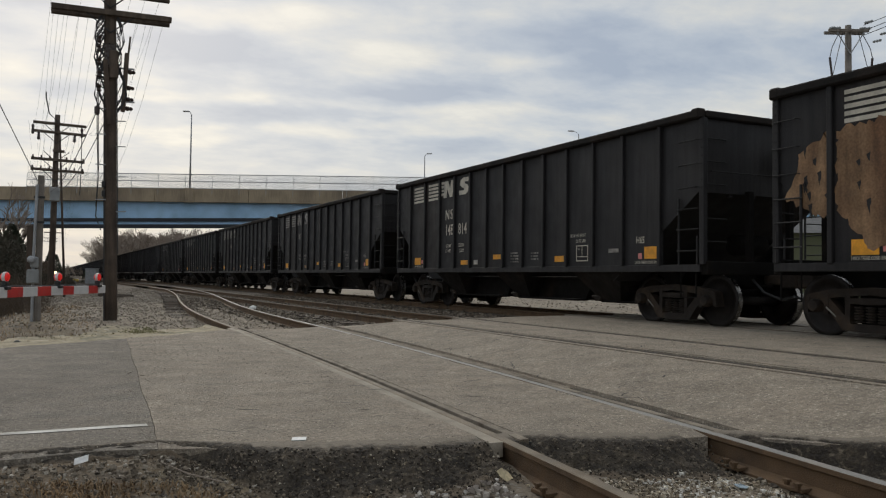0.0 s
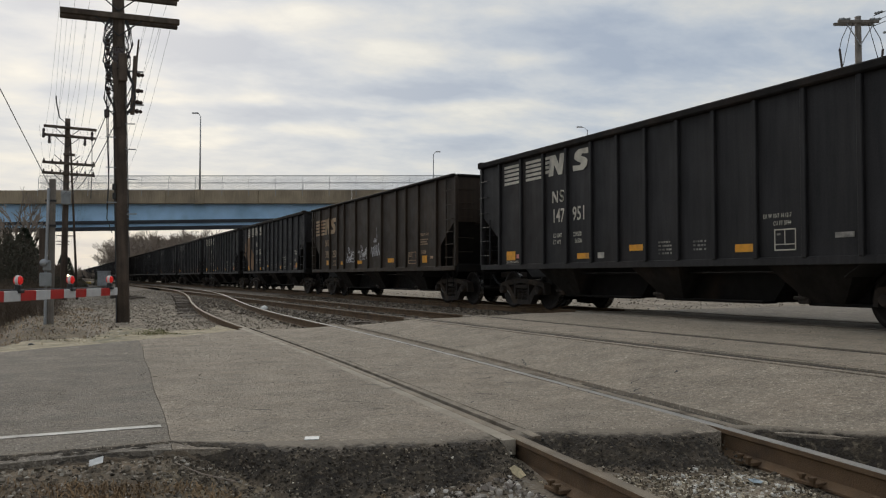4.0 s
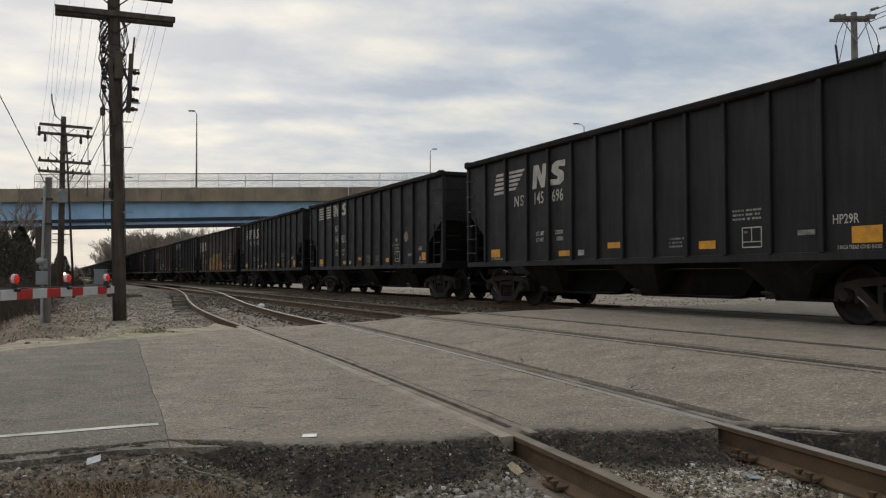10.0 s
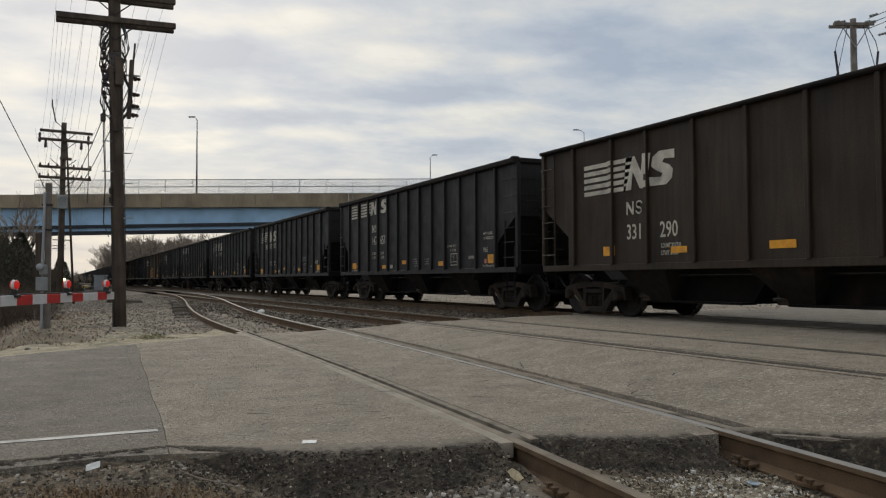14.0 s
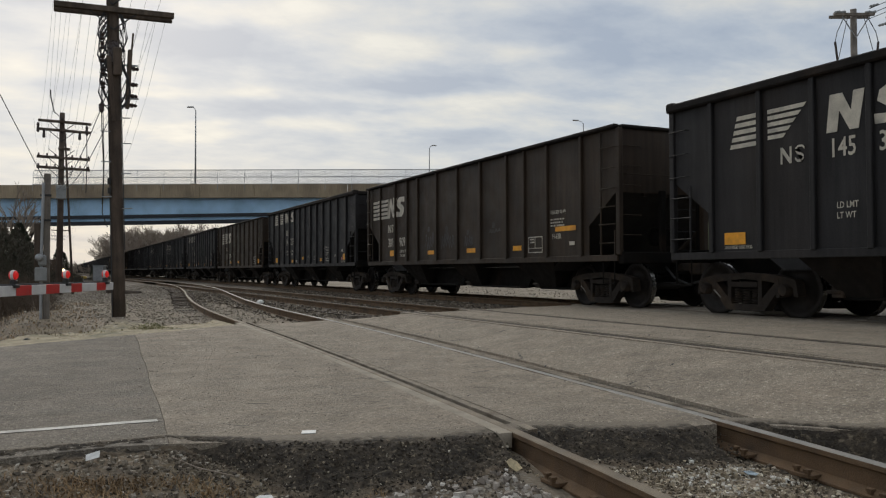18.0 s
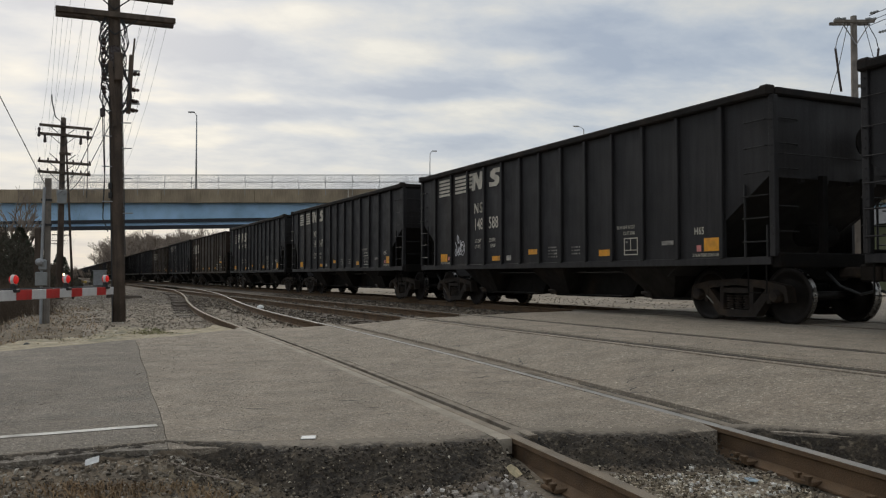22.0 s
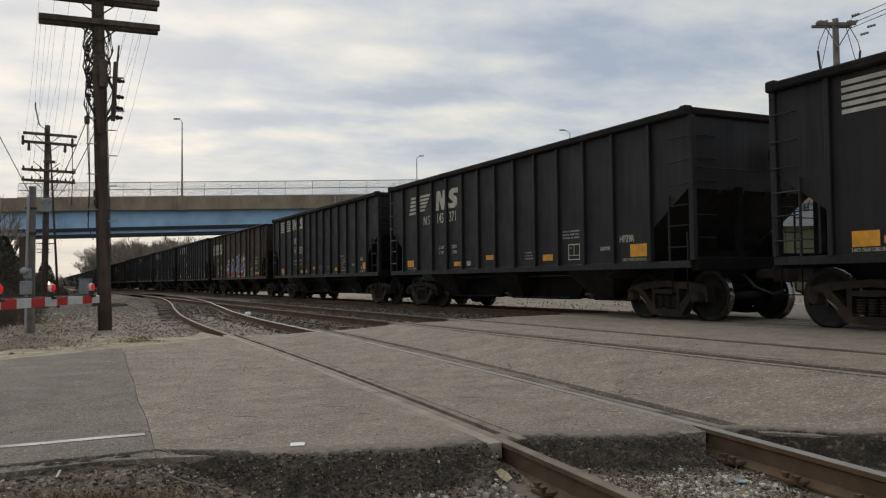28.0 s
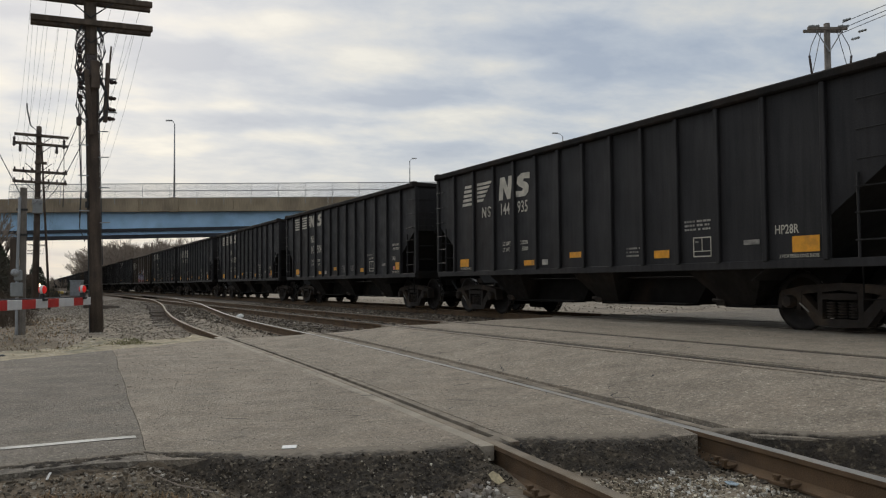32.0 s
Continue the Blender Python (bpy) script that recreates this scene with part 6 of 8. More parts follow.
def truck_meshes():
    side = bmesh.new()
    turn = Matrix(((0, 0, 1, 0), (1, 0, 0, 0), (0, 1, 0, 0), (0, 0, 0, 1)))  # outline (y, z), carried along x
    half_frame = [
        [(1.10, 0.50), (1.06, 0.63), (0.62, 0.71), (0.0, 0.745), (0.0, 0.635), (0.55, 0.59), (0.98, 0.51)],
        [(0.86, 0.60), (0.70, 0.61), (0.29, 0.22), (0.43, 0.10)],
        [(0.45, 0.10), (0.44, 0.20), (0.0, 0.21), (0.0, 0.08)],
        [(0.39, 0.18), (0.31, 0.18), (0.30, 0.64), (0.39, 0.64)],
        [(1.13, 0.36), (1.09, 0.60), (1.01, 0.60), (1.05, 0.35)],
        [(0.77, 0.34), (0.74, 0.62), (0.67, 0.62), (0.69, 0.33)],
        [(0.30, 0.50), (0.30, 0.58), (0.0, 0.59), (0.0, 0.49)],
    ]
    pieces = half_frame + [[(-y, z) for y, z in o] for o in half_frame]
    for k, o in enumerate(pieces):
        prism(side, o, Matrix.Translation((-0.075 - 0.002 * k, 0, 0)) @ turn, 0.15 + 0.004 * k)
    spring = bmesh.new()
    for y in (-0.19, 0.0, 0.19):
        prof = []
        for i in range(6):
            z = 0.22 + i * 0.042
            prof += [(0.05, z), (0.085, z + 0.008), (0.085, z + 0.024), (0.05, z + 0.034)]
        lathe(spring, prof, pose(0, y, 0), 12)
    cap = lathe(bmesh.new(), [(0.05, 0.0), (0.105, 0.0), (0.105, 0.10), (0.085, 0.15), (0.02, 0.16)], pose(0, 0, 0, 0, -90, 0), 14)
    wheel = bmesh.new()
    for s in (-1, 1):
        prof = [(0.09, -0.09), (0.16, -0.085), (0.20, -0.03), (0.36, -0.02), (0.39, -0.075), (0.452, -0.075), (WHEEL_R, -0.07), (WHEEL_R + 0.002, 0.04), (WHEEL_R + 0.026, 0.05), (WHEEL_R + 0.024, 0.065), (0.39, 0.068), (0.36, 0.02), (0.2, 0.03), (0.09, 0.06)]
        lathe(wheel, prof, pose(s * 0.755, 0, 0, 0, -90 * s, 0) @ Matrix.Scale(-1, 4, (0, 0, 1)), 40)
    tube(wheel, [(-0.98, 0, 0), (0.98, 0, 0)], 0.08, 10)
    bolster = boxes((-0.93, 0.93, -0.27, 0.27, 0.2, 0.66), (-0.25, 0.25, -0.3, 0.3, 0.5, 0.74), bevel=0.03)
    beam = boxes((-0.85, 0.85, 0.33, 0.42, 0.38, 0.5), (-0.85, 0.85, -0.42, -0.33, 0.38, 0.5), bevel=0.02)
    return {k: mesh_of(k, v) for k, v in (("side_frame", side), ("spring_nest", spring), ("bearing_cap", cap), ("wheelset", wheel), ("bolster", bolster), ("brake_beam", beam))}


TRUCK = truck_meshes()

def tread_faces():
    me = TRUCK["wheelset"]
    me.materials.append(WHEEL_IRON)
    me.materials.append(TREAD)
    for p in me.polygons:
        c = p.center
        r = math.hypot(c.y, c.z)
        if r > 0.45 and 0.66 < abs(c.x) < 0.86:
            p.material_index = 1
        p.use_smooth = r < 0.44


tread_faces()


STRIP = mesh_of("stencil_strip", boxes((-0.004, 0.004, -0.11, 0.11, -0.012, 0.012), bevel=0.003))


def truck(car, y):
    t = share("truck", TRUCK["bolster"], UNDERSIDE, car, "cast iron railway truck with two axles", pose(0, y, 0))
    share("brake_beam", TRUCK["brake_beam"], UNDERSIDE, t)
    for s in (-1, 1):
        share("side_frame", TRUCK["side_frame"], TRUCK_IRON, t, "dusty cast side frame", pose(s * 1.0, 0, 0))
        share("spring_nest", TRUCK["spring_nest"], TRUCK_IRON, t, "", pose(s * 1.0, 0, 0))
        for q in (-1, 1):
            share("bearing_cap", TRUCK["bearing_cap"], TRUCK_IRON, t, "", pose(s * 1.03, q * 0.889, WHEEL_R, 0, 0, 0 if s < 0 else 180))
    share("stencil_strip", STRIP, FADED_MARK, t, "worn cast markings on the side frame", pose(-1.098, 0.62, 0.37, 38, 0, 0))
    for q in (-1, 1):
        share("wheelset", TRUCK["wheelset"], None, t, "steel wheelset with a bright tread", pose(0, q * 0.889, WHEEL_R))


def hopper_car(length, ribs, paint, far_only=False, roof=3.80, cap=0.14):
    """A coal hopper: origin on the rails at mid-length, forward is +y. Places along it count back from the leading end."""
    car = new("hopper_car")
    half = length / 2
    Y = lambda u: half - u
    cut = 1.0
    # side sheets with the cut corners over the trucks
    for s in (-1, 1):
        bm = bmesh.new()
        o = [(half, roof - 0.08), (-half, roof - 0.08), (-half, 2.42), (-half + cut, 1.72), (-half + cut, 1.05), (half - cut, 1.05), (half - cut, 1.72), (half, 2.42)]
        turn = Matrix(((0, 0, 1, 0), (1, 0, 0, 0), (0, 1, 0, 0), (0, 0, 0, 1)))
        prism(bm, o, Matrix.Translation((s * SIDE - 0.01, 0, 0)) @ turn, 0.02)
        part("side_sheet", bm, paint, car)
        part("top_chord", boxes((s * 1.60 - 0.075, s * 1.60 + 0.075, -half - 0.02, half + 0.02, roof - cap, roof), bevel=0.025), CAP_STEEL, car, "worn steel top chord")
        part("side_sill", boxes((s * 1.565 - 0.035, s * 1.565 + 0.035, -half, half, 0.97, 1.10), bevel=0.008), paint, car)
    for e in (-1, 1):
        bm = bmesh.new()
        y = e * half
        # end wall, sloping floor plate and the posts that carry it
        box(bm, -SIDE + 0.012, SIDE - 0.012, y - 0.012, y + 0.012, 2.36, roof - 0.06)
        part("end_wall", bm, paint, car)
        sl_ = bmesh.new()
        a = [(-1.53, y - e * 0.03, 2.42), (1.53, y - e * 0.03, 2.42), (1.53, y - e * 2.5, 0.78), (-1.53, y - e * 2.5, 0.78)]
        up = Vector((0, e * 0.012, 0.02))
        lo, hi = [sl_.verts.new(Vector(p)) for p in a], [sl_.verts.new(Vector(p) + up) for p in a]
        sl_.faces.new(lo)
        sl_.faces.new(hi[::-1])
        for i in range(4):
            sl_.faces.new((lo[i], lo[(i + 1) % 4], hi[(i + 1) % 4], hi[i]))
        part("slope_sheet", sl_, CAR_INSIDE, car, "coal stained sloping floor sheet")
        part("end_chord", boxes((-1.52, 1.52, y - 0.09, y + 0.06, roof - cap, roof - 0.01), bevel=0.025), CAP_STEEL, car)
        if cap > 0.1 and not far_only:
            for x in (-1.58, 1.58):
                part("corner_cap", boxes((x - 0.10, x + 0.10, y - (0.16 if e > 0 else 0.035), y + (0.035 if e > 0 else 0.16), roof - cap - 0.01, roof + 0.03), bevel=0.03), CAP_STEEL, car)
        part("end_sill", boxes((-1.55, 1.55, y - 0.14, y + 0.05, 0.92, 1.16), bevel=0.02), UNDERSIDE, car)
        for x in (-1.56, 1.56):
            post = boxes((x - 0.05, x + 0.05, y - 0.10, y + 0.016, 1.1, roof - cap), bevel=0.01)
            if not far_only:
                sx, z = (1 if x > 0 else -1), 1.3
                while z < roof - 0.25:
                    box(post, x + sx * 0.03 - 0.03, x + sx * 0.03 + 0.03, y - 0.055, y - 0.03, z, z + 0.025)
                    z += 0.14
            part("corner_post", post, paint, car)
        if far_only:
            continue
        for x in (-0.85, -0.3, 0.3, 0.85):
            part("end_post", boxes((x - 0.05, x + 0.05, y + 0.012, y + 0.10, 2.30, roof - cap - 0.02), bevel=0.01), paint, car)
        for x in (-0.5, 0.5):
            part("end_brace", boxes((x - 0.06, x + 0.06, y - 0.12, y - 0.02, 1.15, 2.42), bevel=0.01), UNDERSIDE, car)
        part("coupler", boxes((-0.09, 0.09, min(y, y + e * 0.5), max(y, y + e * 0.5), 0.76, 0.94), (-0.16, 0.16, min(y + e * 0.45, y + e * 0.8), max(y + e * 0.45, y + e * 0.8), 0.70, 0.98), bevel=0.03), TRUCK_IRON, car, "rusty knuckle coupler")
        part("air_hose", tube(bmesh.new(), [(-0.35, y, 0.85), (-0.34, y + e * 0.25, 0.62), (-0.25, y + e * 0.55, 0.5), (-0.2, y + e * 0.78, 0.56)], 0.025, 6), LAMP_BLACK, car)
        for x in (-1.60, 1.60):
            b = tubes(([(x, y - e * 0.52, 1.1), (x, y - e * 0.52, 2.28 if cap > 0.1 else roof - 0.12)], 0.022), ([(x, y - e * 0.06, 1.1), (x, y - e * 0.06, 1.6)], 0.02), n=6)
            for z in (1.34, 1.72, 2.08):
                tube(b, [(x + 0.02 * (1 if x > 0 else -1), y - e * 0.56, z), (x + 0.02 * (1 if x > 0 else -1), y - e * 0.02, z)], 0.013, 5)
            part("ladder", b, paint, car)
            part("stirrup", tubes(([(x * 0.98, y - e * 0.5, 1.0), (x * 0.98, y - e * 0.5, 0.52), (x * 0.98, y - e * 0.12, 0.52), (x * 0.98, y - e * 0.12, 1.0)], 0.016)), UNDERSIDE, car, "step stirrup")
            for z in (2.45, 2.86, 3.28):
                part("grab_iron", tubes(([(x, y - e * 0.5, z), (x * 1.035, y - e * 0.48, z), (x * 1.035, y - e * 0.04, z), (x, y - e * 0.02, z)], 0.011)), paint, car)
            for z in (1.5, 1.9, 2.5, 2.9, 3.3):
                sx = 1 if x > 0 else -1
                part("grab_iron", tubes(([(x - sx * 0.02, y + e * 0.02, z), (x - sx * 0.05, y + e * 0.07, z), (x - sx * 0.55, y + e * 0.07, z), (x - sx * 0.6, y + e * 0.02, z)], 0.011)), paint, car)
        part("end_handrail", tubes(([(-1.5, y + e * 0.03, 2.72), (-1.45, y + e * 0.13, 2.72), (1.45, y + e * 0.13, 2.72), (1.5, y + e * 0.03, 2.72)], 0.012)), paint, car)
        if e < 0:
            wx, wz = (0.95, 3.22) if cap < 0.1 else (0.35, 3.0)
            hw = part("hand_brake_wheel", lathe(bmesh.new(), [(0.22, -0.012), (0.26, -0.012), (0.26, 0.012), (0.22, 0.012)], pose(wx, y - 0.24, wz, 90, 0, 0), 20), UNDERSIDE, car)
            if cap < 0.1:
                part("hub", lathe(bmesh.new(), [(0.03, 0), (0.1, 0.0), (0.1, 0.03), (0.05, 0.06), (0.01, 0.06)], pose(wx, y - 0.22, wz, 90, 0, 0), 16), FADED_MARK, hw, "worn pale brake wheel hub")
                part("brake_housing", boxes((wx - 0.16, wx + 0.16, y - 0.2, y - 0.012, wz - 0.34, wz + 0.26), bevel=0.03), UNDERSIDE, car)
                part("brake_post", boxes((wx - 0.5, wx - 0.36, y - 0.24, y - 0.1, 1.16, 2.62), bevel=0.02), paint, car)
                part("brake_step", boxes((wx - 0.75, wx + 0.35, y - 0.34, y - 0.012, 2.56, 2.62), bevel=0.01), UNDERSIDE, car)
            part("brake_reservoir", lathe(bmesh.new(), [(0.1, -0.4), (0.2, -0.35), (0.2, 0.35), (0.1, 0.4)], pose(0.3, y + 0.75, 1.5, 0, 90, 0), 16), UNDERSIDE, car)
    # stakes
    stake = mesh_of("stake", boxes((-0.04, 0.04, -0.045, 0.045, 1.08, roof - cap + 0.02), bevel=0.012))
    for s in (-1, 1):
        for u in ribs:
            if far_only and s > 0:
                continue
            share("stake", stake, paint, car, "", pose(s * (SIDE + 0.04), Y(u), 0))
    # chutes and frame
    k = length / 13.7
    def wedge(top, bot, x0, x1, x2, x3, z):
        """A hopper body between x0..x1 at the sill and x2..x3 at height z, narrowing downwards."""
        bm = bmesh.new()
        q = [(x0, Y(top[0] * k), 1.0), (x1, Y(top[0] * k), 1.0), (x1, Y(top[1] * k), 1.0), (x0, Y(top[1] * k), 1.0), (x2, Y(bot[0] * k), z), (x3, Y(bot[0] * k), z), (x3, Y(bot[1] * k), z + 0.02), (x2, Y(bot[1] * k), z + 0.02)]
        v = [bm.verts.new(p) for p in q]
        for f in ((0, 1, 2, 3), (7, 6, 5, 4), (0, 4, 5, 1), (1, 5, 6, 2), (2, 6, 7, 3), (3, 7, 4, 0)):
            bm.faces.new([v[n] for n in f])
        return bm

    for top, bot, cheek, foot in (((2.6, 6.2), (3.2, 5.7), (2.75, 4.2), (3.25, 3.85)), ((6.1, 9.7), (6.7, 9.2), (6.25, 7.65), (6.72, 7.25)), ((9.6, 12.5), (10.15, 11.9), (9.7, 11.4), (10.17, 10.8))):
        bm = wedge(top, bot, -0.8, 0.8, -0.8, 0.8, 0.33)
        ch = part("chute", bm, UNDERSIDE, car, "near black hopper chute")
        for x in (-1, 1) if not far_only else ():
            part("chute_cheek", wedge(cheek, foot, x * 0.8, x * 1.52, x * 0.7, x * 1.04, 0.36), CHUTE_PAINT, ch, "dark outward sloping chute side")
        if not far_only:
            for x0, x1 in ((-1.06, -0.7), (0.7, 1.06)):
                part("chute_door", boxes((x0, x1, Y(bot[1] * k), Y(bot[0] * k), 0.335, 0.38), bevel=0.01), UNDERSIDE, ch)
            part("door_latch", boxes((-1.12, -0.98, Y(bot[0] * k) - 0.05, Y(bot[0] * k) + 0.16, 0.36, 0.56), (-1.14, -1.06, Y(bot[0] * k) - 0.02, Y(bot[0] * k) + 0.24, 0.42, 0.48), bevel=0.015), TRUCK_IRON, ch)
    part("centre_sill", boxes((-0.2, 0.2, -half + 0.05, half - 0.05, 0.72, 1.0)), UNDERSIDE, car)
    if far_only:
        for u in (1.25, length - 1.25):
            part("truck", boxes((-1.05, 1.05, Y(u) - 1.1, Y(u) + 1.1, 0.2, 0.66), bevel=0.1), UNDERSIDE, car)
            for w in (-0.889, 0.889):
                part("wheelset", lathe(bmesh.new(), [(0.1, -0.8), (WHEEL_R, -0.8), (WHEEL_R, -0.7), (0.1, -0.68), (0.1, 0.68), (WHEEL_R, 0.7), (WHEEL_R, 0.8), (0.1, 0.8)], pose(0, Y(u) + w, WHEEL_R, 0, 90, 0), 16), UNDERSIDE, car)
    else:
        truck(car, Y(1.25))
        truck(car, Y(length - 1.25))
        part("brake_rod", tubes(([(-1.2, -half + 3, 0.86), (-1.2, half - 3, 0.86)], 0.02), ([(0.9, -half + 2, 0.8), (0.9, half - 2, 0.8)], 0.02)), UNDERSIDE, car)
    return car


FACE = Matrix(((0, 0, -1, 0), (-1, 0, 0, 0), (0, 1, 0, 0), (0, 0, 0, 1)))  # lettering on the side that faces the road


def paint_on(car, half, name, outline, material, lift=0.006, label=""):
    """A painted shape on the near side: (u from the leading end, z) pairs."""
    bm = bmesh.new()
    pts = [(u - half, z) for u, z in outline]
    prism(bm, pts, Matrix.Translation((-SIDE - 0.011 - lift, 0, 0)) @ FACE, 0.004)
    return part(name, bm, material, car, label)


def bar(car, half, name, u0, u1, z0, z1, material, slant=0.0, lift=0.006, label=""):
    return paint_on(car, half, name, [(u0, z0), (u1, z0), (u1 + slant, z1), (u0 + slant, z1)], material, lift, label)


def write(car, half, text, u, z, size, material, width=0.8, label="", lift=0.008):
    me = words(text, size / 0.72, width)
    return share("lettering", me, material, car, label, Matrix.Translation((-SIDE - 0.012 - lift, half - u, z)) @ FACE)


def small_print(car, half, u, z, w, lines, material=None):
    """Lines of stencil too small to read."""
    bm = bmesh.new()
    rng = random.Random(int(u * 100 + z * 10))
    for i in range(lines):
        x = u
        while x < u + w - 0.02:
            d = rng.uniform(0.03, 0.08)
            d = min(d, u + w - x)
            prism(bm, [(x - half, z - i * 0.07), (x + d - half, z - i * 0.07), (x + d - half, z - i * 0.07 + 0.035), (x - half, z - i * 0.07 + 0.035)], Matrix.Translation((-SIDE - 0.017, 0, 0)) @ FACE, 0.003)
            x += d + rng.choice((0.015, 0.02, 0.05))
    tagged(part("stencil_line", bm, material or FADED_MARK, car), kind="stuff")


def letter_blocks(car, half, u0, u1, v0, v1, z0, z1, material, thin=False):
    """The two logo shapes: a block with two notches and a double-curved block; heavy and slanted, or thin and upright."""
    w, h, d = u1 - u0, z1 - z0, v1 - v0
    if thin:
        paint_on(car, half, "logo_shape", [(u0 + p * w, z0 + q * h) for p, q in ((0, 0), (0.17, 0), (0.17, 0.68), (0.8, 0), (1, 0), (1, 1), (0.83, 1), (0.83, 0.32), (0.2, 1), (0, 1))], material)
        c = [(0.95, 0.8), (0.72, 0.97), (0.3, 0.97), (0.06, 0.76), (0.22, 0.56), (0.72, 0.44), (0.9, 0.28), (0.66, 0.09), (0.3, 0.08), (0.04, 0.24)]
        o = [(p, q + 0.07) for p, q in c] + [(p, q - 0.08) for p, q in c[::-1]]
        paint_on(car, half, "logo_shape", [(v0 + p * d, z0 + min(1, max(0, q)) * h) for p, q in o], material)
        return
    paint_on(car, half, "logo_shape", [(u0 + 0.02 * w, z0), (u0 + 0.3 * w, z0), (u0 + 0.36 * w, z0 + 0.55 * (z1 - z0)), (u0 + 0.62 * w, z0), (u0 + 0.84 * w, z0), (u1, z1), (u0 + 0.72 * w, z1), (u0 + 0.66 * w, z0 + 0.5 * (z1 - z0)), (u0 + 0.44 * w, z1), (u0 + 0.12 * w, z1)], material)
    paint_on(car, half, "logo_shape", [(v0 + 0.02 * d, z0 + 0.02 * h), (v0 + 0.65 * d, z0), (v0 + 0.88 * d, z0 + 0.16 * h), (v0 + 0.92 * d, z0 + 0.42 * h), (v0 + 0.78 * d, z0 + 0.56 * h), (v0 + 0.52 * d, z0 + 0.66 * h), (v0 + 0.58 * d, z0 + 0.76 * h), (v0 + 0.98 * d, z0 + 0.72 * h), (v0 + 0.98 * d, z1 - 0.02 * h), (v0 + 0.4 * d, z1), (v0 + 0.14 * d, z0 + 0.86 * h), (v0 + 0.08 * d, z0 + 0.6 * h), (v0 + 0.26 * d, z0 + 0.46 * h), (v0 + 0.52 * d, z0 + 0.34 * h), (v0 + 0.46 * d, z0 + 0.24 * h), (v0 + 0.0 * d, z0 + 0.28 * h)], material)


def stripes(car, half, u0, u1, z0, z1, material, slant=0.0, taper=0.0, n=5):
    h = (z1 - z0) / (n - 0.35)
    for i in range(n):
        z = z0 + i * h
        f0, f1 = (z - z0) / (z1 - z0), (z + 0.62 * h - z0) / (z1 - z0)
        paint_on(car, half, "logo_stripe", [(u0 + slant * f0, z), (u1 - taper * (1 - f0), z), (u1 - taper * (1 - f1), z + 0.62 * h), (u0 + slant * f1, z + 0.62 * h)], material)


def common_marks(car, half, rng, white, dirty):
    bar(car, half, "reflector", 4.45, 4.9, 1.18, 1.30, YELLOW_MARK if not dirty else RUST_PATCH)
    bar(car, half, "reflector", 6.25, 6.72, 1.30, 1.42, YELLOW_MARK)
    if not dirty:
        bar(car, half, "stencil_plate", 5.2, 5.42, 1.18, 1.30, white)
    bar(car, half, "stencil_plate", 11.0, 11.32, 1.36, 1.44, FADED_MARK)
    fr = bmesh.new()
    u0, u1, z0, z1 = 9.88, 10.3, 1.2, 1.54
    for a, b, c, d in ((u0, u1, z0, z0 + 0.02), (u0, u1, z1 - 0.02, z1), (u0, u0 + 0.02, z0, z1), (u1 - 0.02, u1, z0, z1), (u0, u1, z0 + 0.09, z0 + 0.105), (u0 + 0.2, u0 + 0.215, z0 + 0.1, z1)):
        prism(fr, [(a - half, c), (b - half, c), (b - half, d), (a - half, d)], Matrix.Translation((-SIDE - 0.017, 0, 0)) @ FACE, 0.003)
    part("stencil_frame", fr, white, car, "stencilled consolidated lube frame")
    small_print(car, half, 9.93, 1.44, 0.13, 1)


def letter_a(car, half, left, right, rng, faded=False):
    w = FADED_MARK if faded else WHITE_MARK
    stripes(car, half, 1.25, 2.0, 3.09, 3.57, w)
    stripes(car, half, 2.3, 3.0, 3.09, 3.57, w)
    stripes(car, half, 3.18, 3.37, 3.18, 3.57, w, n=4)
    letter_blocks(car, half, 3.30, 3.98, 4.30, 4.90, 3.10, 3.57, w)
    letter_blocks(car, half, 3.47, 3.70, 3.76, 3.97, 2.47, 2.74, w, True)
    if left:
        write(car, half, left, 3.45, 2.03, 0.31, w)
        write(car, half, right, 4.27, 2.03, 0.31, w)
    for k, (a, b) in enumerate((("LD LMT", LIMITS.get(right, "229500")), ("LT WT", str(286000 - int(LIMITS.get(right, "229500")))))):
        write(car, half, a, 3.5, 1.68 - 0.15 * k, 0.095, w)
        write(car, half, b, 4.30 + 0.06 * k, 1.68 - 0.15 * k, 0.095, w)
    bar(car, half, "reflector", 1.35, 1.78, 1.20, 1.42, YELLOW_MARK)
    bar(car, half, "stencil_plate", 1.84, 1.96, 1.24, 1.34, PINK_MARK)
    write(car, half, "2 INCH TREAD COND SHOES", 1.34, 1.13, 0.055, w, 0.6)
    common_marks(car, half, rng, w, faded)
    bar(car, half, "reflector", 9.05, 9.47, 1.20, 1.33, YELLOW_MARK)
    small_print(car, half, 7.12, 1.42, 0.36, 4)
    small_print(car, half, 8.05, 1.40, 0.32, 3)
    write(car, half, "EX W 10-7  H 12-7", 9.66, 1.72, 0.07, w, 0.72)
    write(car, half, "CU FT 3744", 9.86, 1.60, 0.07, w, 0.72)
    bar(car, half, "reflector", 12.1, 12.56, 1.22, 1.45, YELLOW_MARK)
    if right in ("651", "504", "263"):
        write(car, half, "EMPTY LOAD", 11.86, 1.97, 0.075, w)
        write(car, half, "1/4 ADJ BLOCK", 11.86, 1.85, 0.075, w)
    write(car, half, "H65", 11.86, 1.52, 0.13, w)
    write(car, half, "2 INCH TREAD COND SHOES", 11.82, 1.13, 0.055, w, 0.7)
    bar(car, half, "stencil_plate", 11.92, 12.03, 1.22, 1.33, PINK_MARK)


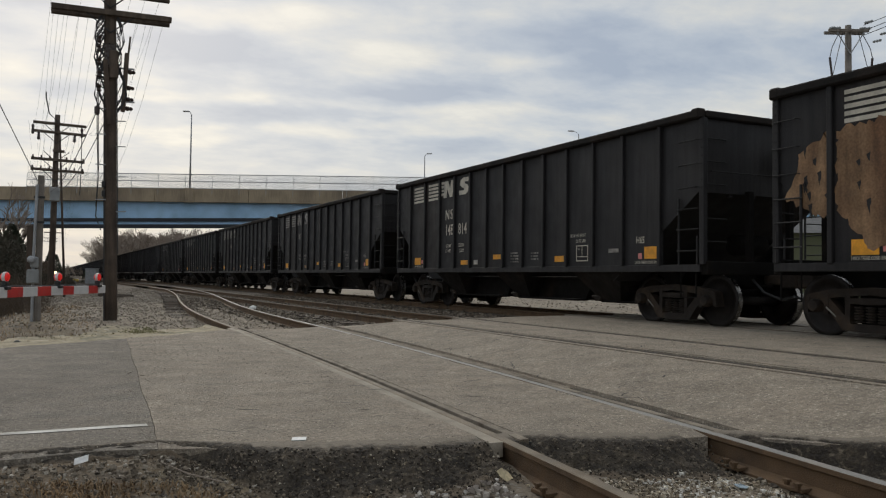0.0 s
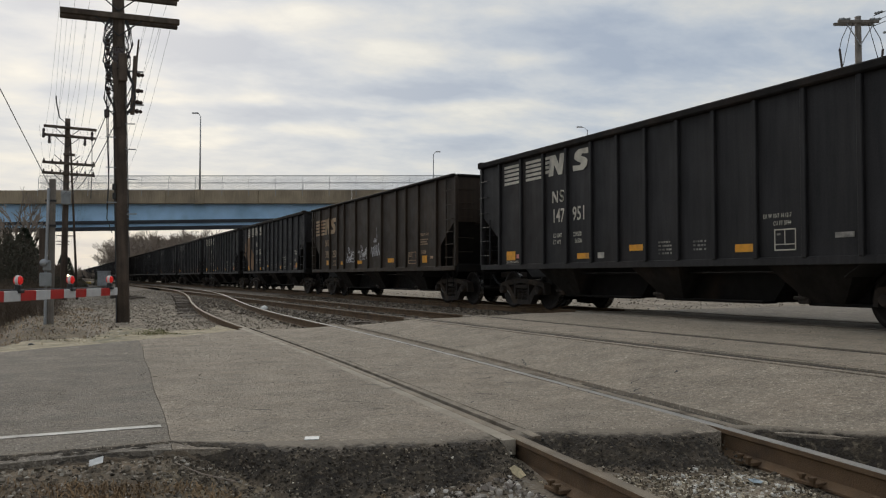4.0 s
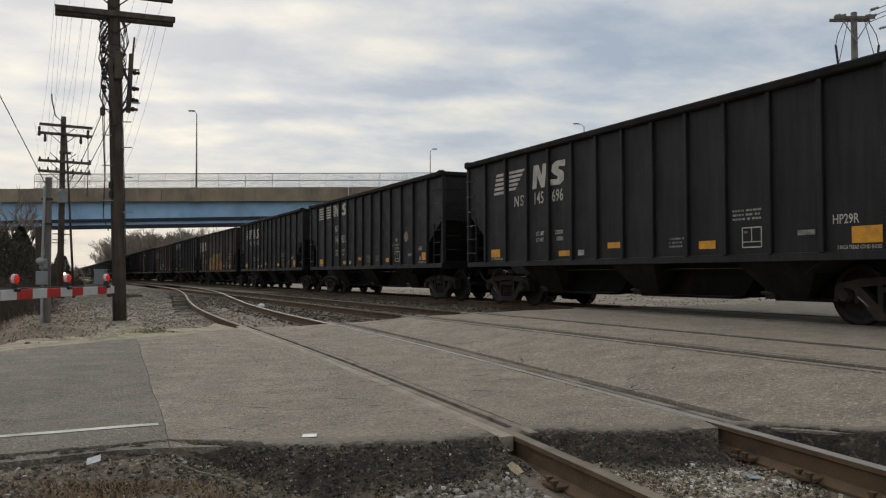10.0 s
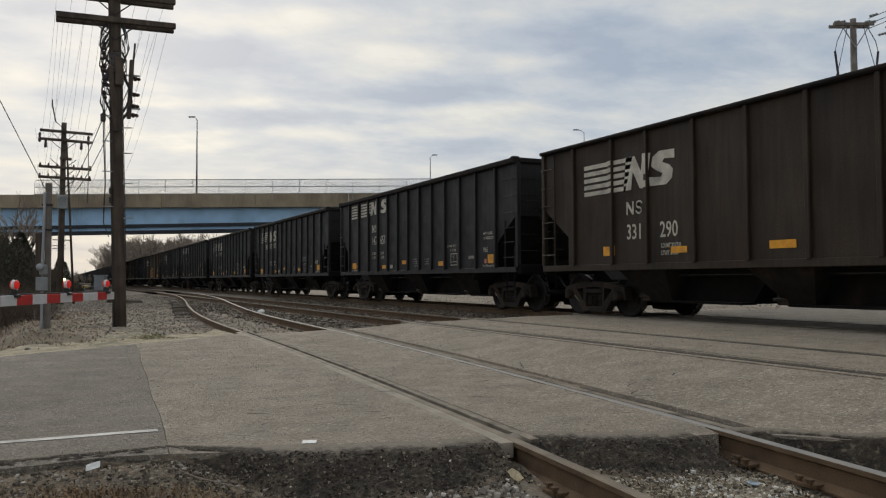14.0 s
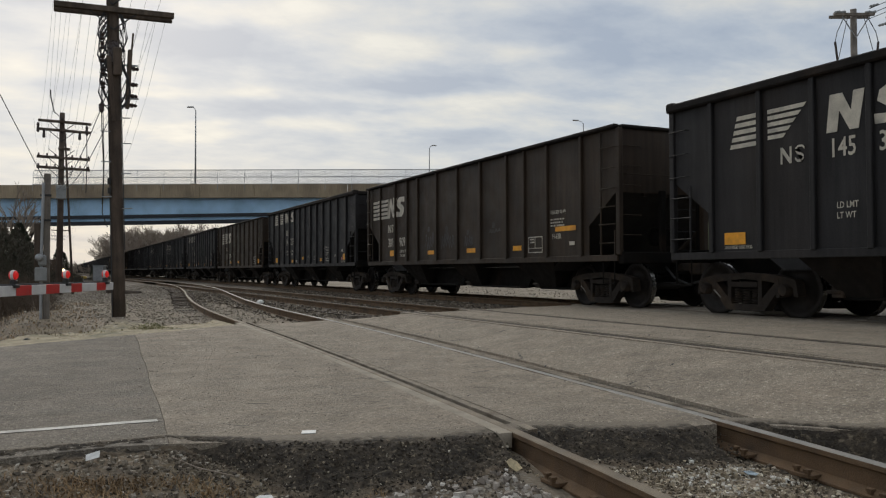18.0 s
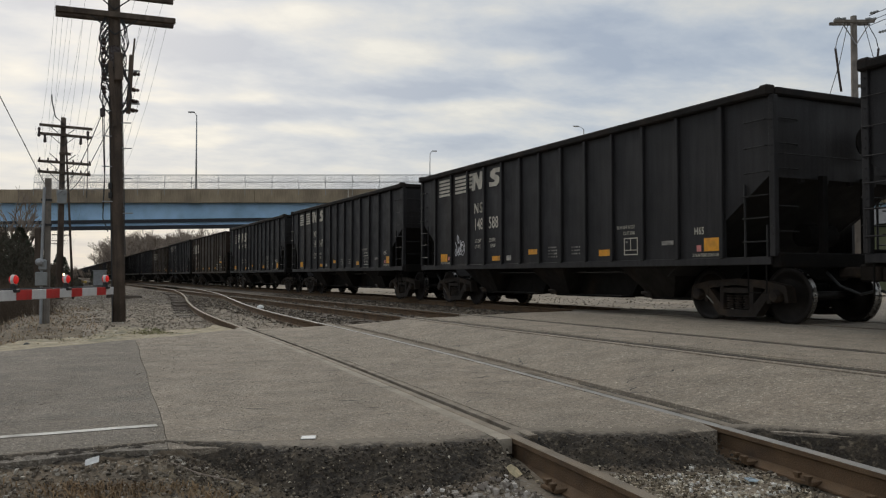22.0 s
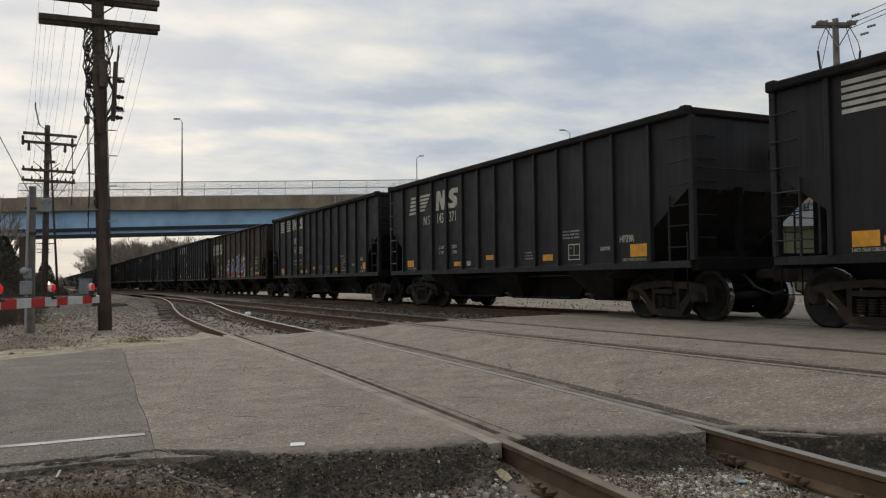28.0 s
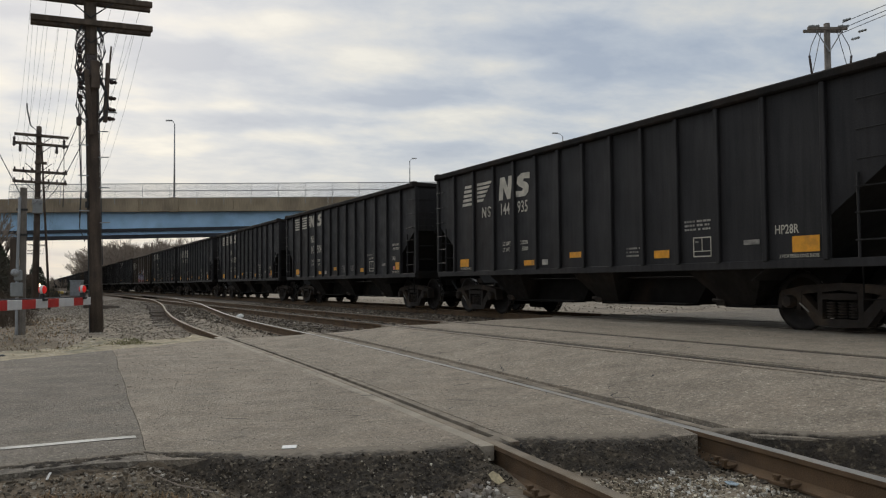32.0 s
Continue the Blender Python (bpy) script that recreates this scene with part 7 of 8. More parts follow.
def letter_c(car, half, left, right, rng):
    w = WHITE_MARK
    stripes(car, half, 1.45, 2.02, 2.80, 3.33, w, slant=0.16)
    stripes(car, half, 2.25, 3.0, 2.85, 3.33, w, slant=0.0, taper=0.45)
    letter_blocks(car, half, 3.33, 3.98, 4.12, 4.74, 2.79, 3.34, w)
    letter_blocks(car, half, 2.50, 2.71, 2.77, 2.96, 2.43, 2.69, w, True)
    write(car, half, left, 3.38, 2.43, 0.28, w)
    write(car, half, right, 4.18, 2.43, 0.28, w)
    for k, (a, b) in enumerate((("LD LMT", "228200"), ("LT WT", "57800"))):
        write(car, half, a, 3.5, 1.68 - 0.15 * k, 0.095, w)
        write(car, half, b, 4.30 + 0.06 * k, 1.68 - 0.15 * k, 0.095, w)
    bar(car, half, "reflector", 1.3, 1.76, 1.21, 1.41, YELLOW_MARK)
    write(car, half, "2 INCH TREAD COND SHOES", 1.3, 1.14, 0.055, w, 0.6)
    common_marks(car, half, rng, w, False)
    bar(car, half, "reflector", 8.88, 9.28, 1.21, 1.35, YELLOW_MARK)
    small_print(car, half, 8.1, 1.40, 0.42, 3)
    small_print(car, half, 9.68, 1.80, 0.62, 3)
    bar(car, half, "reflector", 11.94, 12.42, 1.21, 1.45, YELLOW_MARK)
    write(car, half, "HP28R" if right in ("389", "935") else "HP29R", 11.62, 1.5, 0.14, w)
    write(car, half, "2 INCH TREAD COND SHOES", 11.7, 1.13, 0.055, w, 0.7)


def letter_b(car, half, left, right, rng, tan=False, shift=0.0, ribs=(1.24, 2.59)):
    w = TAN_MARK if tan else WHITE_MARK
    h = half - shift
    stripes(car, h, 0.5, 2.12, 2.55, 3.2, w, taper=0.22)
    letter_blocks(car, h, 1.82, 2.66, 2.62, 3.34, 2.55, 3.2, w)
    step = 0.65 / 4.65
    for i in range(5):
        z = 2.55 + i * step
        bar(car, half, "logo_stripe", ribs[0] - 0.046, ribs[0] + 0.046, z, z + 0.62 * step, w, lift=0.082)
    for z0, z1 in ((2.55, 2.68), (2.80, 3.2)):
        bar(car, half, "logo_shape", ribs[1] - 0.046, ribs[1] + 0.046, z0, z1, w, lift=0.082)
    letter_blocks(car, h, 1.92, 2.14, 2.2, 2.41, 2.06, 2.32, w, True)
    write(car, h, left, 1.91, 1.58, 0.3, w)
    write(car, h, right, 2.90, 1.58, 0.3, w)
    write(car, h, "LDLMT 221700", 2.93, 1.38, 0.085, w, 0.72)
    write(car, h, "LTWT 64300", 2.93, 1.24, 0.085, w, 0.72)
    if shift:
        spots_ = ((1.15, 1.52, 0.19), (3.2, 3.62, 0.12), (5.5, 6.02, 0.13))
    else:
        spots_ = {"053": ((2.08, 2.44, 0.19), (4.0, 4.42, 0.12), (10.2, 10.66, 0.14)), "683": ((2.08, 2.44, 0.19),),
                  "909": ((2.08, 2.44, 0.19), (5.15, 5.6, 0.12), (7.75, 8.25, 0.12), (10.25, 10.65, 0.12))}.get(right, ((2.08, 2.44, 0.19), (4.0, 4.42, 0.12), (6.0, 6.5, 0.12), (9.16, 9.7, 0.14)))
    for u0, u1, tall in spots_:
        bar(car, h, "reflector", u0, u1, 1.27, 1.27 + tall, YELLOW_MARK)
    fr = bmesh.new()
    for a, b, c, d in ((10.98, 11.6, 1.2, 1.22), (10.98, 11.6, 1.56, 1.58), (10.98, 11.0, 1.2, 1.58), (11.58, 11.6, 1.2, 1.58), (10.98, 11.6, 1.3, 1.315), (11.27, 11.285, 1.3, 1.58)):
        prism(fr, [(a - half, c), (b - half, c), (b - half, d), (a - half, d)], Matrix.Translation((-SIDE - 0.017, 0, 0)) @ FACE, 0.003)
    part("stencil_frame", fr, w, car, "stencilled consolidated lube frame")
    small_print(car, half, 11.05, 1.5, 0.2, 2, w)
    if half > 7:
        write(car, half, "REBODY 03-99", 11.95, 2.06, 0.085, w)
        small_print(car, half, 11.95, 1.92, 0.55, 3, w)
        write(car, half, "H-62R" if tan else "H-63R", 12.02, 1.5, 0.12, w)
        if right != "683":
            bar(car, half, "stencil_plate", 12.7, 12.9, 1.34, 1.42, w)
        small_print(car, half, 13.2, 1.03, 0.5, 1, w)
    u0, u1, z0, z1 = {"683": (12.0, 12.85, 1.22, 1.33), "909": (12.15, 12.95, 1.66, 1.77)}.get(right, (12.1, 12.46, 1.22, 1.44))
    bar(car, half, "reflector", u0, u1, z0, z1, YELLOW_MARK, lift=0.01)


def blob(cu, cz, ru, rz, rng, n=14, rough=0.25):
    return [(cu + ru * math.cos(k * math.tau / n) * rng.uniform(1 - rough, 1 + rough * 0.6), cz + rz * math.sin(k * math.tau / n) * rng.uniform(1 - rough, 1 + rough * 0.6)) for k in range(n)]


def worn_edge(o, rng, step=0.07, amp=0.05):
    """An outline with a ragged, flaking edge."""
    out = []
    for a, b in zip(o, o[1:] + o[:1]):
        n = max(1, int(math.hypot(b[0] - a[0], b[1] - a[1]) / step))
        for k in range(n):
            f = k / n
            out.append((a[0] + (b[0] - a[0]) * f + (rng.uniform(-amp, amp) if k else 0), a[1] + (b[1] - a[1]) * f + (rng.uniform(-amp, amp) if k else 0)))
    return out


def spray_yellow(car, half, rng):
    """Block graffiti: yellow shapes with dark seams on a salmon ground."""
    paint_on(car, half, "graffiti_ground", [(4.35, 1.12), (9.6, 1.12), (9.65, 1.55), (9.2, 1.75), (8.9, 2.05), (8.6, 2.2), (6.5, 2.3), (6.0, 2.1), (5.1, 1.95), (4.6, 1.7), (4.3, 1.4)], SPRAY_RED, 0.004, "salmon graffiti ground")
    for o in ([(4.75, 1.95), (5.75, 2.12), (5.85, 1.95), (5.3, 1.45), (5.75, 1.5), (5.75, 1.14), (4.6, 1.14), (4.6, 1.3), (5.1, 1.75), (4.75, 1.7)],
              [(6.2, 2.3), (6.55, 2.22), (6.95, 1.85), (6.55, 1.3), (6.2, 1.14), (5.85, 1.14), (5.9, 1.9)],
              [(6.85, 2.25), (7.5, 2.25), (7.75, 1.95), (7.45, 1.65), (7.85, 1.14), (7.5, 1.14), (7.2, 1.5), (7.2, 1.14), (6.9, 1.14), (6.98, 1.8)],
              [(7.95, 2.25), (8.3, 2.25), (8.3, 1.85), (8.75, 2.25), (9.2, 2.27), (8.6, 1.75), (9.0, 1.14), (8.6, 1.14), (8.3, 1.55), (8.3, 1.14), (7.95, 1.14)]):
        paint_on(car, half, "graffiti_outline", [(6.9 + (u - 6.9) * 1.012 + (0.03 if u > 6.9 else -0.03), 1.7 + (z - 1.7) * 1.05) for u, z in o], SPRAY_DARK, 0.0055)
        paint_on(car, half, "graffiti_shape", o, SPRAY_YELLOW, 0.008, "yellow graffiti shape")
        scrawl(car, half, o + o[:1], 0.022, SPRAY_DARK, label="dark graffiti outline", out=0.024)
        cu, cz = sum(p[0] for p in o) / len(o), sum(p[1] for p in o) / len(o)
        for k in range(5):
            u, z = cu + rng.uniform(-0.35, 0.35), rng.uniform(1.2, 2.0)
            scrawl(car, half, [(u, z), (u + rng.uniform(-0.12, 0.12), z - 0.09), (u + rng.uniform(-0.1, 0.1), z - 0.2)], 0.016, rng.choice((SPRAY_RED, SPRAY_ORANGE, SPRAY_DARK)), out=0.024)
    paint_on(car, half, "graffiti_shape", [(6.25, 1.75), (6.45, 1.55), (6.3, 1.35), (6.1, 1.5)], SPRAY_RED, 0.011)


def scrawl(car, half, pts, radius, material, name="graffiti_line", label="", out=0.0165):
    """A sprayed line on the near side through (u, z) points."""
    fine = []
    for k in range(len(pts) - 1):
        p0, p1, p2, p3 = pts[max(0, k - 1)], pts[k], pts[k + 1], pts[min(len(pts) - 1, k + 2)]
        for f in (0.0, 0.25, 0.5, 0.75):
            fine.append(tuple(0.5 * (2 * b + (c - a) * f + (2 * a - 5 * b + 4 * c - d) * f * f + (3 * b - a - 3 * c + d) * f ** 3) for a, b, c, d in zip(p0, p1, p2, p3)))
    fine.append(pts[-1])
    bm = tube(bmesh.new(), [(-SIDE - 0.02, half - u, z) for u, z in fine], radius, 6)
    for v in bm.verts:
        v.co.x = -SIDE - out + (v.co.x + SIDE + 0.02) * 0.12
    return part(name, bm, material, car, label)


def tag(car, half, u0, u1, z0, z1, seed, radius=0.014, material=None):
    """A handstyle tag: quick looping strokes that cannot be read."""
    rng = random.Random(seed)
    n = max(4, int((u1 - u0) / 0.16))
    pts = []
    for k in range(n):
        u = u0 + (u1 - u0) * (k + 0.5) / n
        w = (u1 - u0) / n
        top, low = z1 - rng.uniform(0, 0.3) * (z1 - z0), z0 + rng.uniform(0, 0.25) * (z1 - z0)
        pts += [(u - 0.3 * w, low), (u - 0.1 * w, (top + low) / 2), (u, top), (u + 0.4 * w, (top * 2 + low) / 3), (u + 0.15 * w, (top + low) / 2), (u + 0.55 * w, low + 0.15 * (top - low))]
    scrawl(car, half, pts, radius, material or SPRAY_WHITE, label="thin white sprayed tag")
    scrawl(car, half, [(u0 + 0.3 * (u1 - u0), z1 + 0.02), (u0 + 0.42 * (u1 - u0), z1 + 0.16), (u0 + 0.5 * (u1 - u0), z1 + 0.05), (u0 + 0.38 * (u1 - u0), z1 + 0.03), (u0 + 0.52 * (u1 - u0), z1 + 0.14)], radius, material or SPRAY_WHITE)


def loop_tag(car, half, u, z, w, h, spiral):
    """Looping sprayed strokes about 1.3 m wide, with a petal above and an underline."""
    q = lambda *pts: [(u + a * w, z + b * h) for a, b in pts]
    r = 0.016
    if spiral:
        scrawl(car, half, q((0.62, 0.45), (0.7, 0.75), (0.9, 0.78), (1.0, 0.4), (0.88, 0.05), (0.7, 0.1), (0.63, 0.4), (0.7, 0.62), (0.86, 0.58), (0.9, 0.38), (0.8, 0.24), (0.7, 0.36)), r, SPRAY_WHITE, label="thin white sprayed loops")
        scrawl(car, half, q((0.05, 0.8), (0.16, 0.5), (0.17, 0.1), (0.08, 0.02), (0.0, 0.2), (0.1, 0.42), (0.22, 0.3), (0.27, 0.1), (0.33, 0.3), (0.3, 0.5), (0.38, 0.2), (0.42, 0.5), (0.45, 0.15), (0.53, 0.3), (0.5, 0.52), (0.58, 0.2), (0.6, 0.9)), r, SPRAY_WHITE)
    else:
        scrawl(car, half, q((0.16, 0.1), (0.14, 0.62), (0.04, 0.8), (0.0, 0.6), (0.12, 0.75), (0.26, 0.62), (0.18, 0.4), (0.3, 0.2), (0.2, 0.0), (0.16, 0.1)), r, SPRAY_WHITE, label="thin white sprayed loops")
        scrawl(car, half, q((0.34, 0.72), (0.4, 0.15), (0.44, 0.62), (0.5, 0.2), (0.54, 0.66), (0.58, 0.24), (0.62, 0.7), (0.66, 0.25), (0.72, 0.95), (0.75, 0.3), (0.83, 1.05), (0.8, 0.1), (0.9, 0.5), (1.0, 0.55)), r, SPRAY_WHITE)
    scrawl(car, half, q((0.3, 0.72), (0.42, 0.85), (0.34, 1.1), (0.27, 1.2), (0.25, 1.0), (0.34, 0.8), (0.46, 0.76)), r, SPRAY_WHITE)
    scrawl(car, half, q((0.36, 0.02), (0.5, 0.12), (0.62, 0.06)), r, SPRAY_WHITE)


def rounded(o, times=2):
    for k in range(times):
        o = [p for a, b in zip(o, o[1:] + o[:1]) for p in ((0.75 * a[0] + 0.25 * b[0], 0.75 * a[1] + 0.25 * b[1]), (0.25 * a[0] + 0.75 * b[0], 0.25 * a[1] + 0.75 * b[1]))]
    return o


def clipped(o, z, above):
    """The part of an outline above or below a height."""
    out = []
    for a, b in zip(o, o[1:] + o[:1]):
        ia, ib = (a[1] > z) == above, (b[1] > z) == above
        if ia:
            out.append(a)
        if ia != ib:
            f = (z - a[1]) / (b[1] - a[1])
            out.append((a[0] + (b[0] - a[0]) * f, z))
    return out


def spray_rich(car, half, rng):
    """A full-colour piece: bulging white-rimmed shapes, grey above, violet and red below, orange behind."""
    for cu, cz, r in ((5.35, 2.12, 0.2), (6.25, 2.2, 0.2), (7.1, 2.25, 0.22), (8.0, 2.3, 0.2), (8.9, 2.1, 0.35), (4.85, 1.5, 0.25)):
        paint_on(car, half, "graffiti_ground", rounded(blob(cu, cz, r * 0.75, r * 0.6, rng, 12, 0.3)), SPRAY_ORANGE, 0.003, "orange graffiti ground")
    paint_on(car, half, "graffiti_ground", [(9.25, 1.95), (9.55, 1.9), (9.85, 1.6), (9.98, 1.15), (9.4, 1.13), (9.5, 1.6)], SPRAY_ORANGE, 0.003)
    paint_on(car, half, "graffiti_ground", [(9.45, 1.7), (9.62, 1.65), (9.75, 1.45), (9.78, 1.2), (9.5, 1.2), (9.55, 1.5)], SPRAY_YELLOW, 0.005)
    shapes = [
        [(4.78, 1.12), (5.55, 1.12), (5.75, 1.35), (5.55, 1.55), (5.25, 1.62), (5.5, 1.72), (5.9, 1.75), (5.85, 1.98), (5.3, 2.08), (4.9, 1.95), (4.85, 1.68), (5.1, 1.5), (5.2, 1.4), (4.85, 1.3)],
        [(5.78, 1.12), (6.1, 1.12), (6.3, 1.3), (6.5, 1.12), (6.85, 1.14), (6.95, 1.5), (6.85, 2.0), (6.6, 2.12), (6.25, 2.05), (5.95, 1.8)],
        [(6.95, 1.12), (7.2, 1.12), (7.45, 1.35), (7.6, 1.12), (7.85, 1.14), (7.95, 1.6), (8.0, 2.05), (7.6, 2.3), (7.3, 2.15), (7.15, 1.8), (7.0, 2.05), (6.9, 1.6)],
        [(7.95, 1.14), (9.2, 1.12), (9.5, 1.2), (9.45, 1.5), (9.2, 1.72), (9.3, 1.92), (8.75, 1.98), (8.65, 2.15), (8.2, 2.36), (7.95, 2.3), (8.1, 1.9), (8.45, 1.6), (8.0, 1.45)],
    ]
    for k, o in enumerate(shapes):
        cu, cz = sum(p[0] for p in o) / len(o), sum(p[1] for p in o) / len(o)
        o = rounded(o)
        grown = [(cu + (u - cu) * 1.09, max(1.11, cz + (z - cz) * 1.10)) for u, z in o]
        paint_on(car, half, "graffiti_rim", grown, SPRAY_WHITE, 0.0065 + 0.0002 * k, "thick white graffiti rim")
        paint_on(car, half, "graffiti_shape", o, SPRAY_BLUE, 0.0085 + 0.0002 * k, "violet graffiti shape")
        low = clipped(o, 1.42 + 0.04 * math.sin(k * 2.0), False)
        paint_on(car, half, "graffiti_shape", low, SPRAY_DEEP_RED, 0.0105 + 0.0002 * k, "red graffiti shape")
        high = clipped(o, 1.84 + 0.04 * math.sin(k * 3.0), True)
        paint_on(car, half, "graffiti_shape", high, SPRAY_GREY, 0.0125 + 0.0002 * k, "grey graffiti shape")
        for j in range(9):
            u, z = cu + rng.uniform(-0.4, 0.4), rng.uniform(1.2, 2.1)
            paint_on(car, half, "graffiti_spot", blob(u, z, 0.045, 0.04, rng, 8, 0.3), SPRAY_DARK, 0.0155)
    for pts in ([(5.75, 1.86), (5.35, 1.9), (5.1, 1.78), (5.3, 1.6), (5.5, 1.45), (5.2, 1.3)], [(6.2, 1.35), (6.35, 1.75), (6.55, 1.8), (6.6, 1.35)], [(7.15, 2.0), (7.25, 1.4), (7.45, 1.75), (7.65, 1.35), (7.8, 2.05)], [(8.2, 2.15), (8.5, 1.95), (8.75, 1.65), (8.4, 1.45), (8.9, 1.4), (9.25, 1.5)]):
        scrawl(car, half, pts, 0.03, SPRAY_WHITE, label="white graffiti stroke", out=0.036)
    for a, b, c, d in ((5.0, 1.55, 5.3, 1.68), (6.3, 1.45, 6.5, 1.75), (8.4, 1.5, 9.0, 1.62)):
        scrawl(car, half, [(a, b), ((a + c) / 2, (b + d) / 2 + 0.08), (c, d), ((a + c) / 2, (b + d) / 2 - 0.06), (a, b)], 0.022, SPRAY_WHITE, out=0.036)
    for a in (0.0, 0.09):
        scrawl(car, half, [(11.3 + (0.36 + a) * math.cos(k * 0.6), 1.5 + (0.42 + a) * math.sin(k * 0.6)) for k in range(12)], 0.012, FADED_GREY, label="faint grey sprayed ring", out=0.024)
    tag(car, half, 9.12, 9.6, 2.0, 2.25, 4, 0.02)
    tag(car, half, 4.02, 4.35, 1.5, 1.62, 5, 0.012)


LIMITS = {"147": "229400", "588": "230000", "504": "229300"}
CARS = [  # kind, numbers, marks
    ("A", "148", "814", ""), ("A", "148", "263", "rust"), ("B", "301", "250", "scrawl tan"), ("A", "147", "951", ""), ("B", "301", "053", "yellow"),
    ("C", "145", "616", ""), ("A", "146", "831", "patch"), ("C", "145", "696", ""), ("C", "145", "810", ""), ("A", "147", "651", ""),
    ("D", "331", "290", ""), ("A", "148", "228", ""), ("B", "301", "909", "faint"), ("C", "145", "389", ""), ("A", "147", "147", ""),
    ("A", "148", "588", "tag"), ("A", "146", "949", ""), ("B", "301", "683", "rich"), ("A", "147", "508", ""), ("C", "145", "371", ""),
    ("A", "147", "569", ""), ("A", "147", "504", ""), ("C", "144", "935", ""), ("A", "", "", ""), ("A", "", "", "")]
LEADS = [24.44, 9.24, -5.72, -21.76, -36.66, -52.63, -67.56, -82.81, -97.8, -113.08, -127.9, -142.74, -157.74, -173.75, -188.83, -203.95, -219.2, -234.07, -249.99, -264.72, -280.12, -295.05, -310.18, -325.2, -340.3]
PITCH = {"A": 15.07, "C": 15.07, "B": 15.87}
LENGTH = {"A": 13.6, "C": 13.6, "B": 14.42, "D": 13.3}


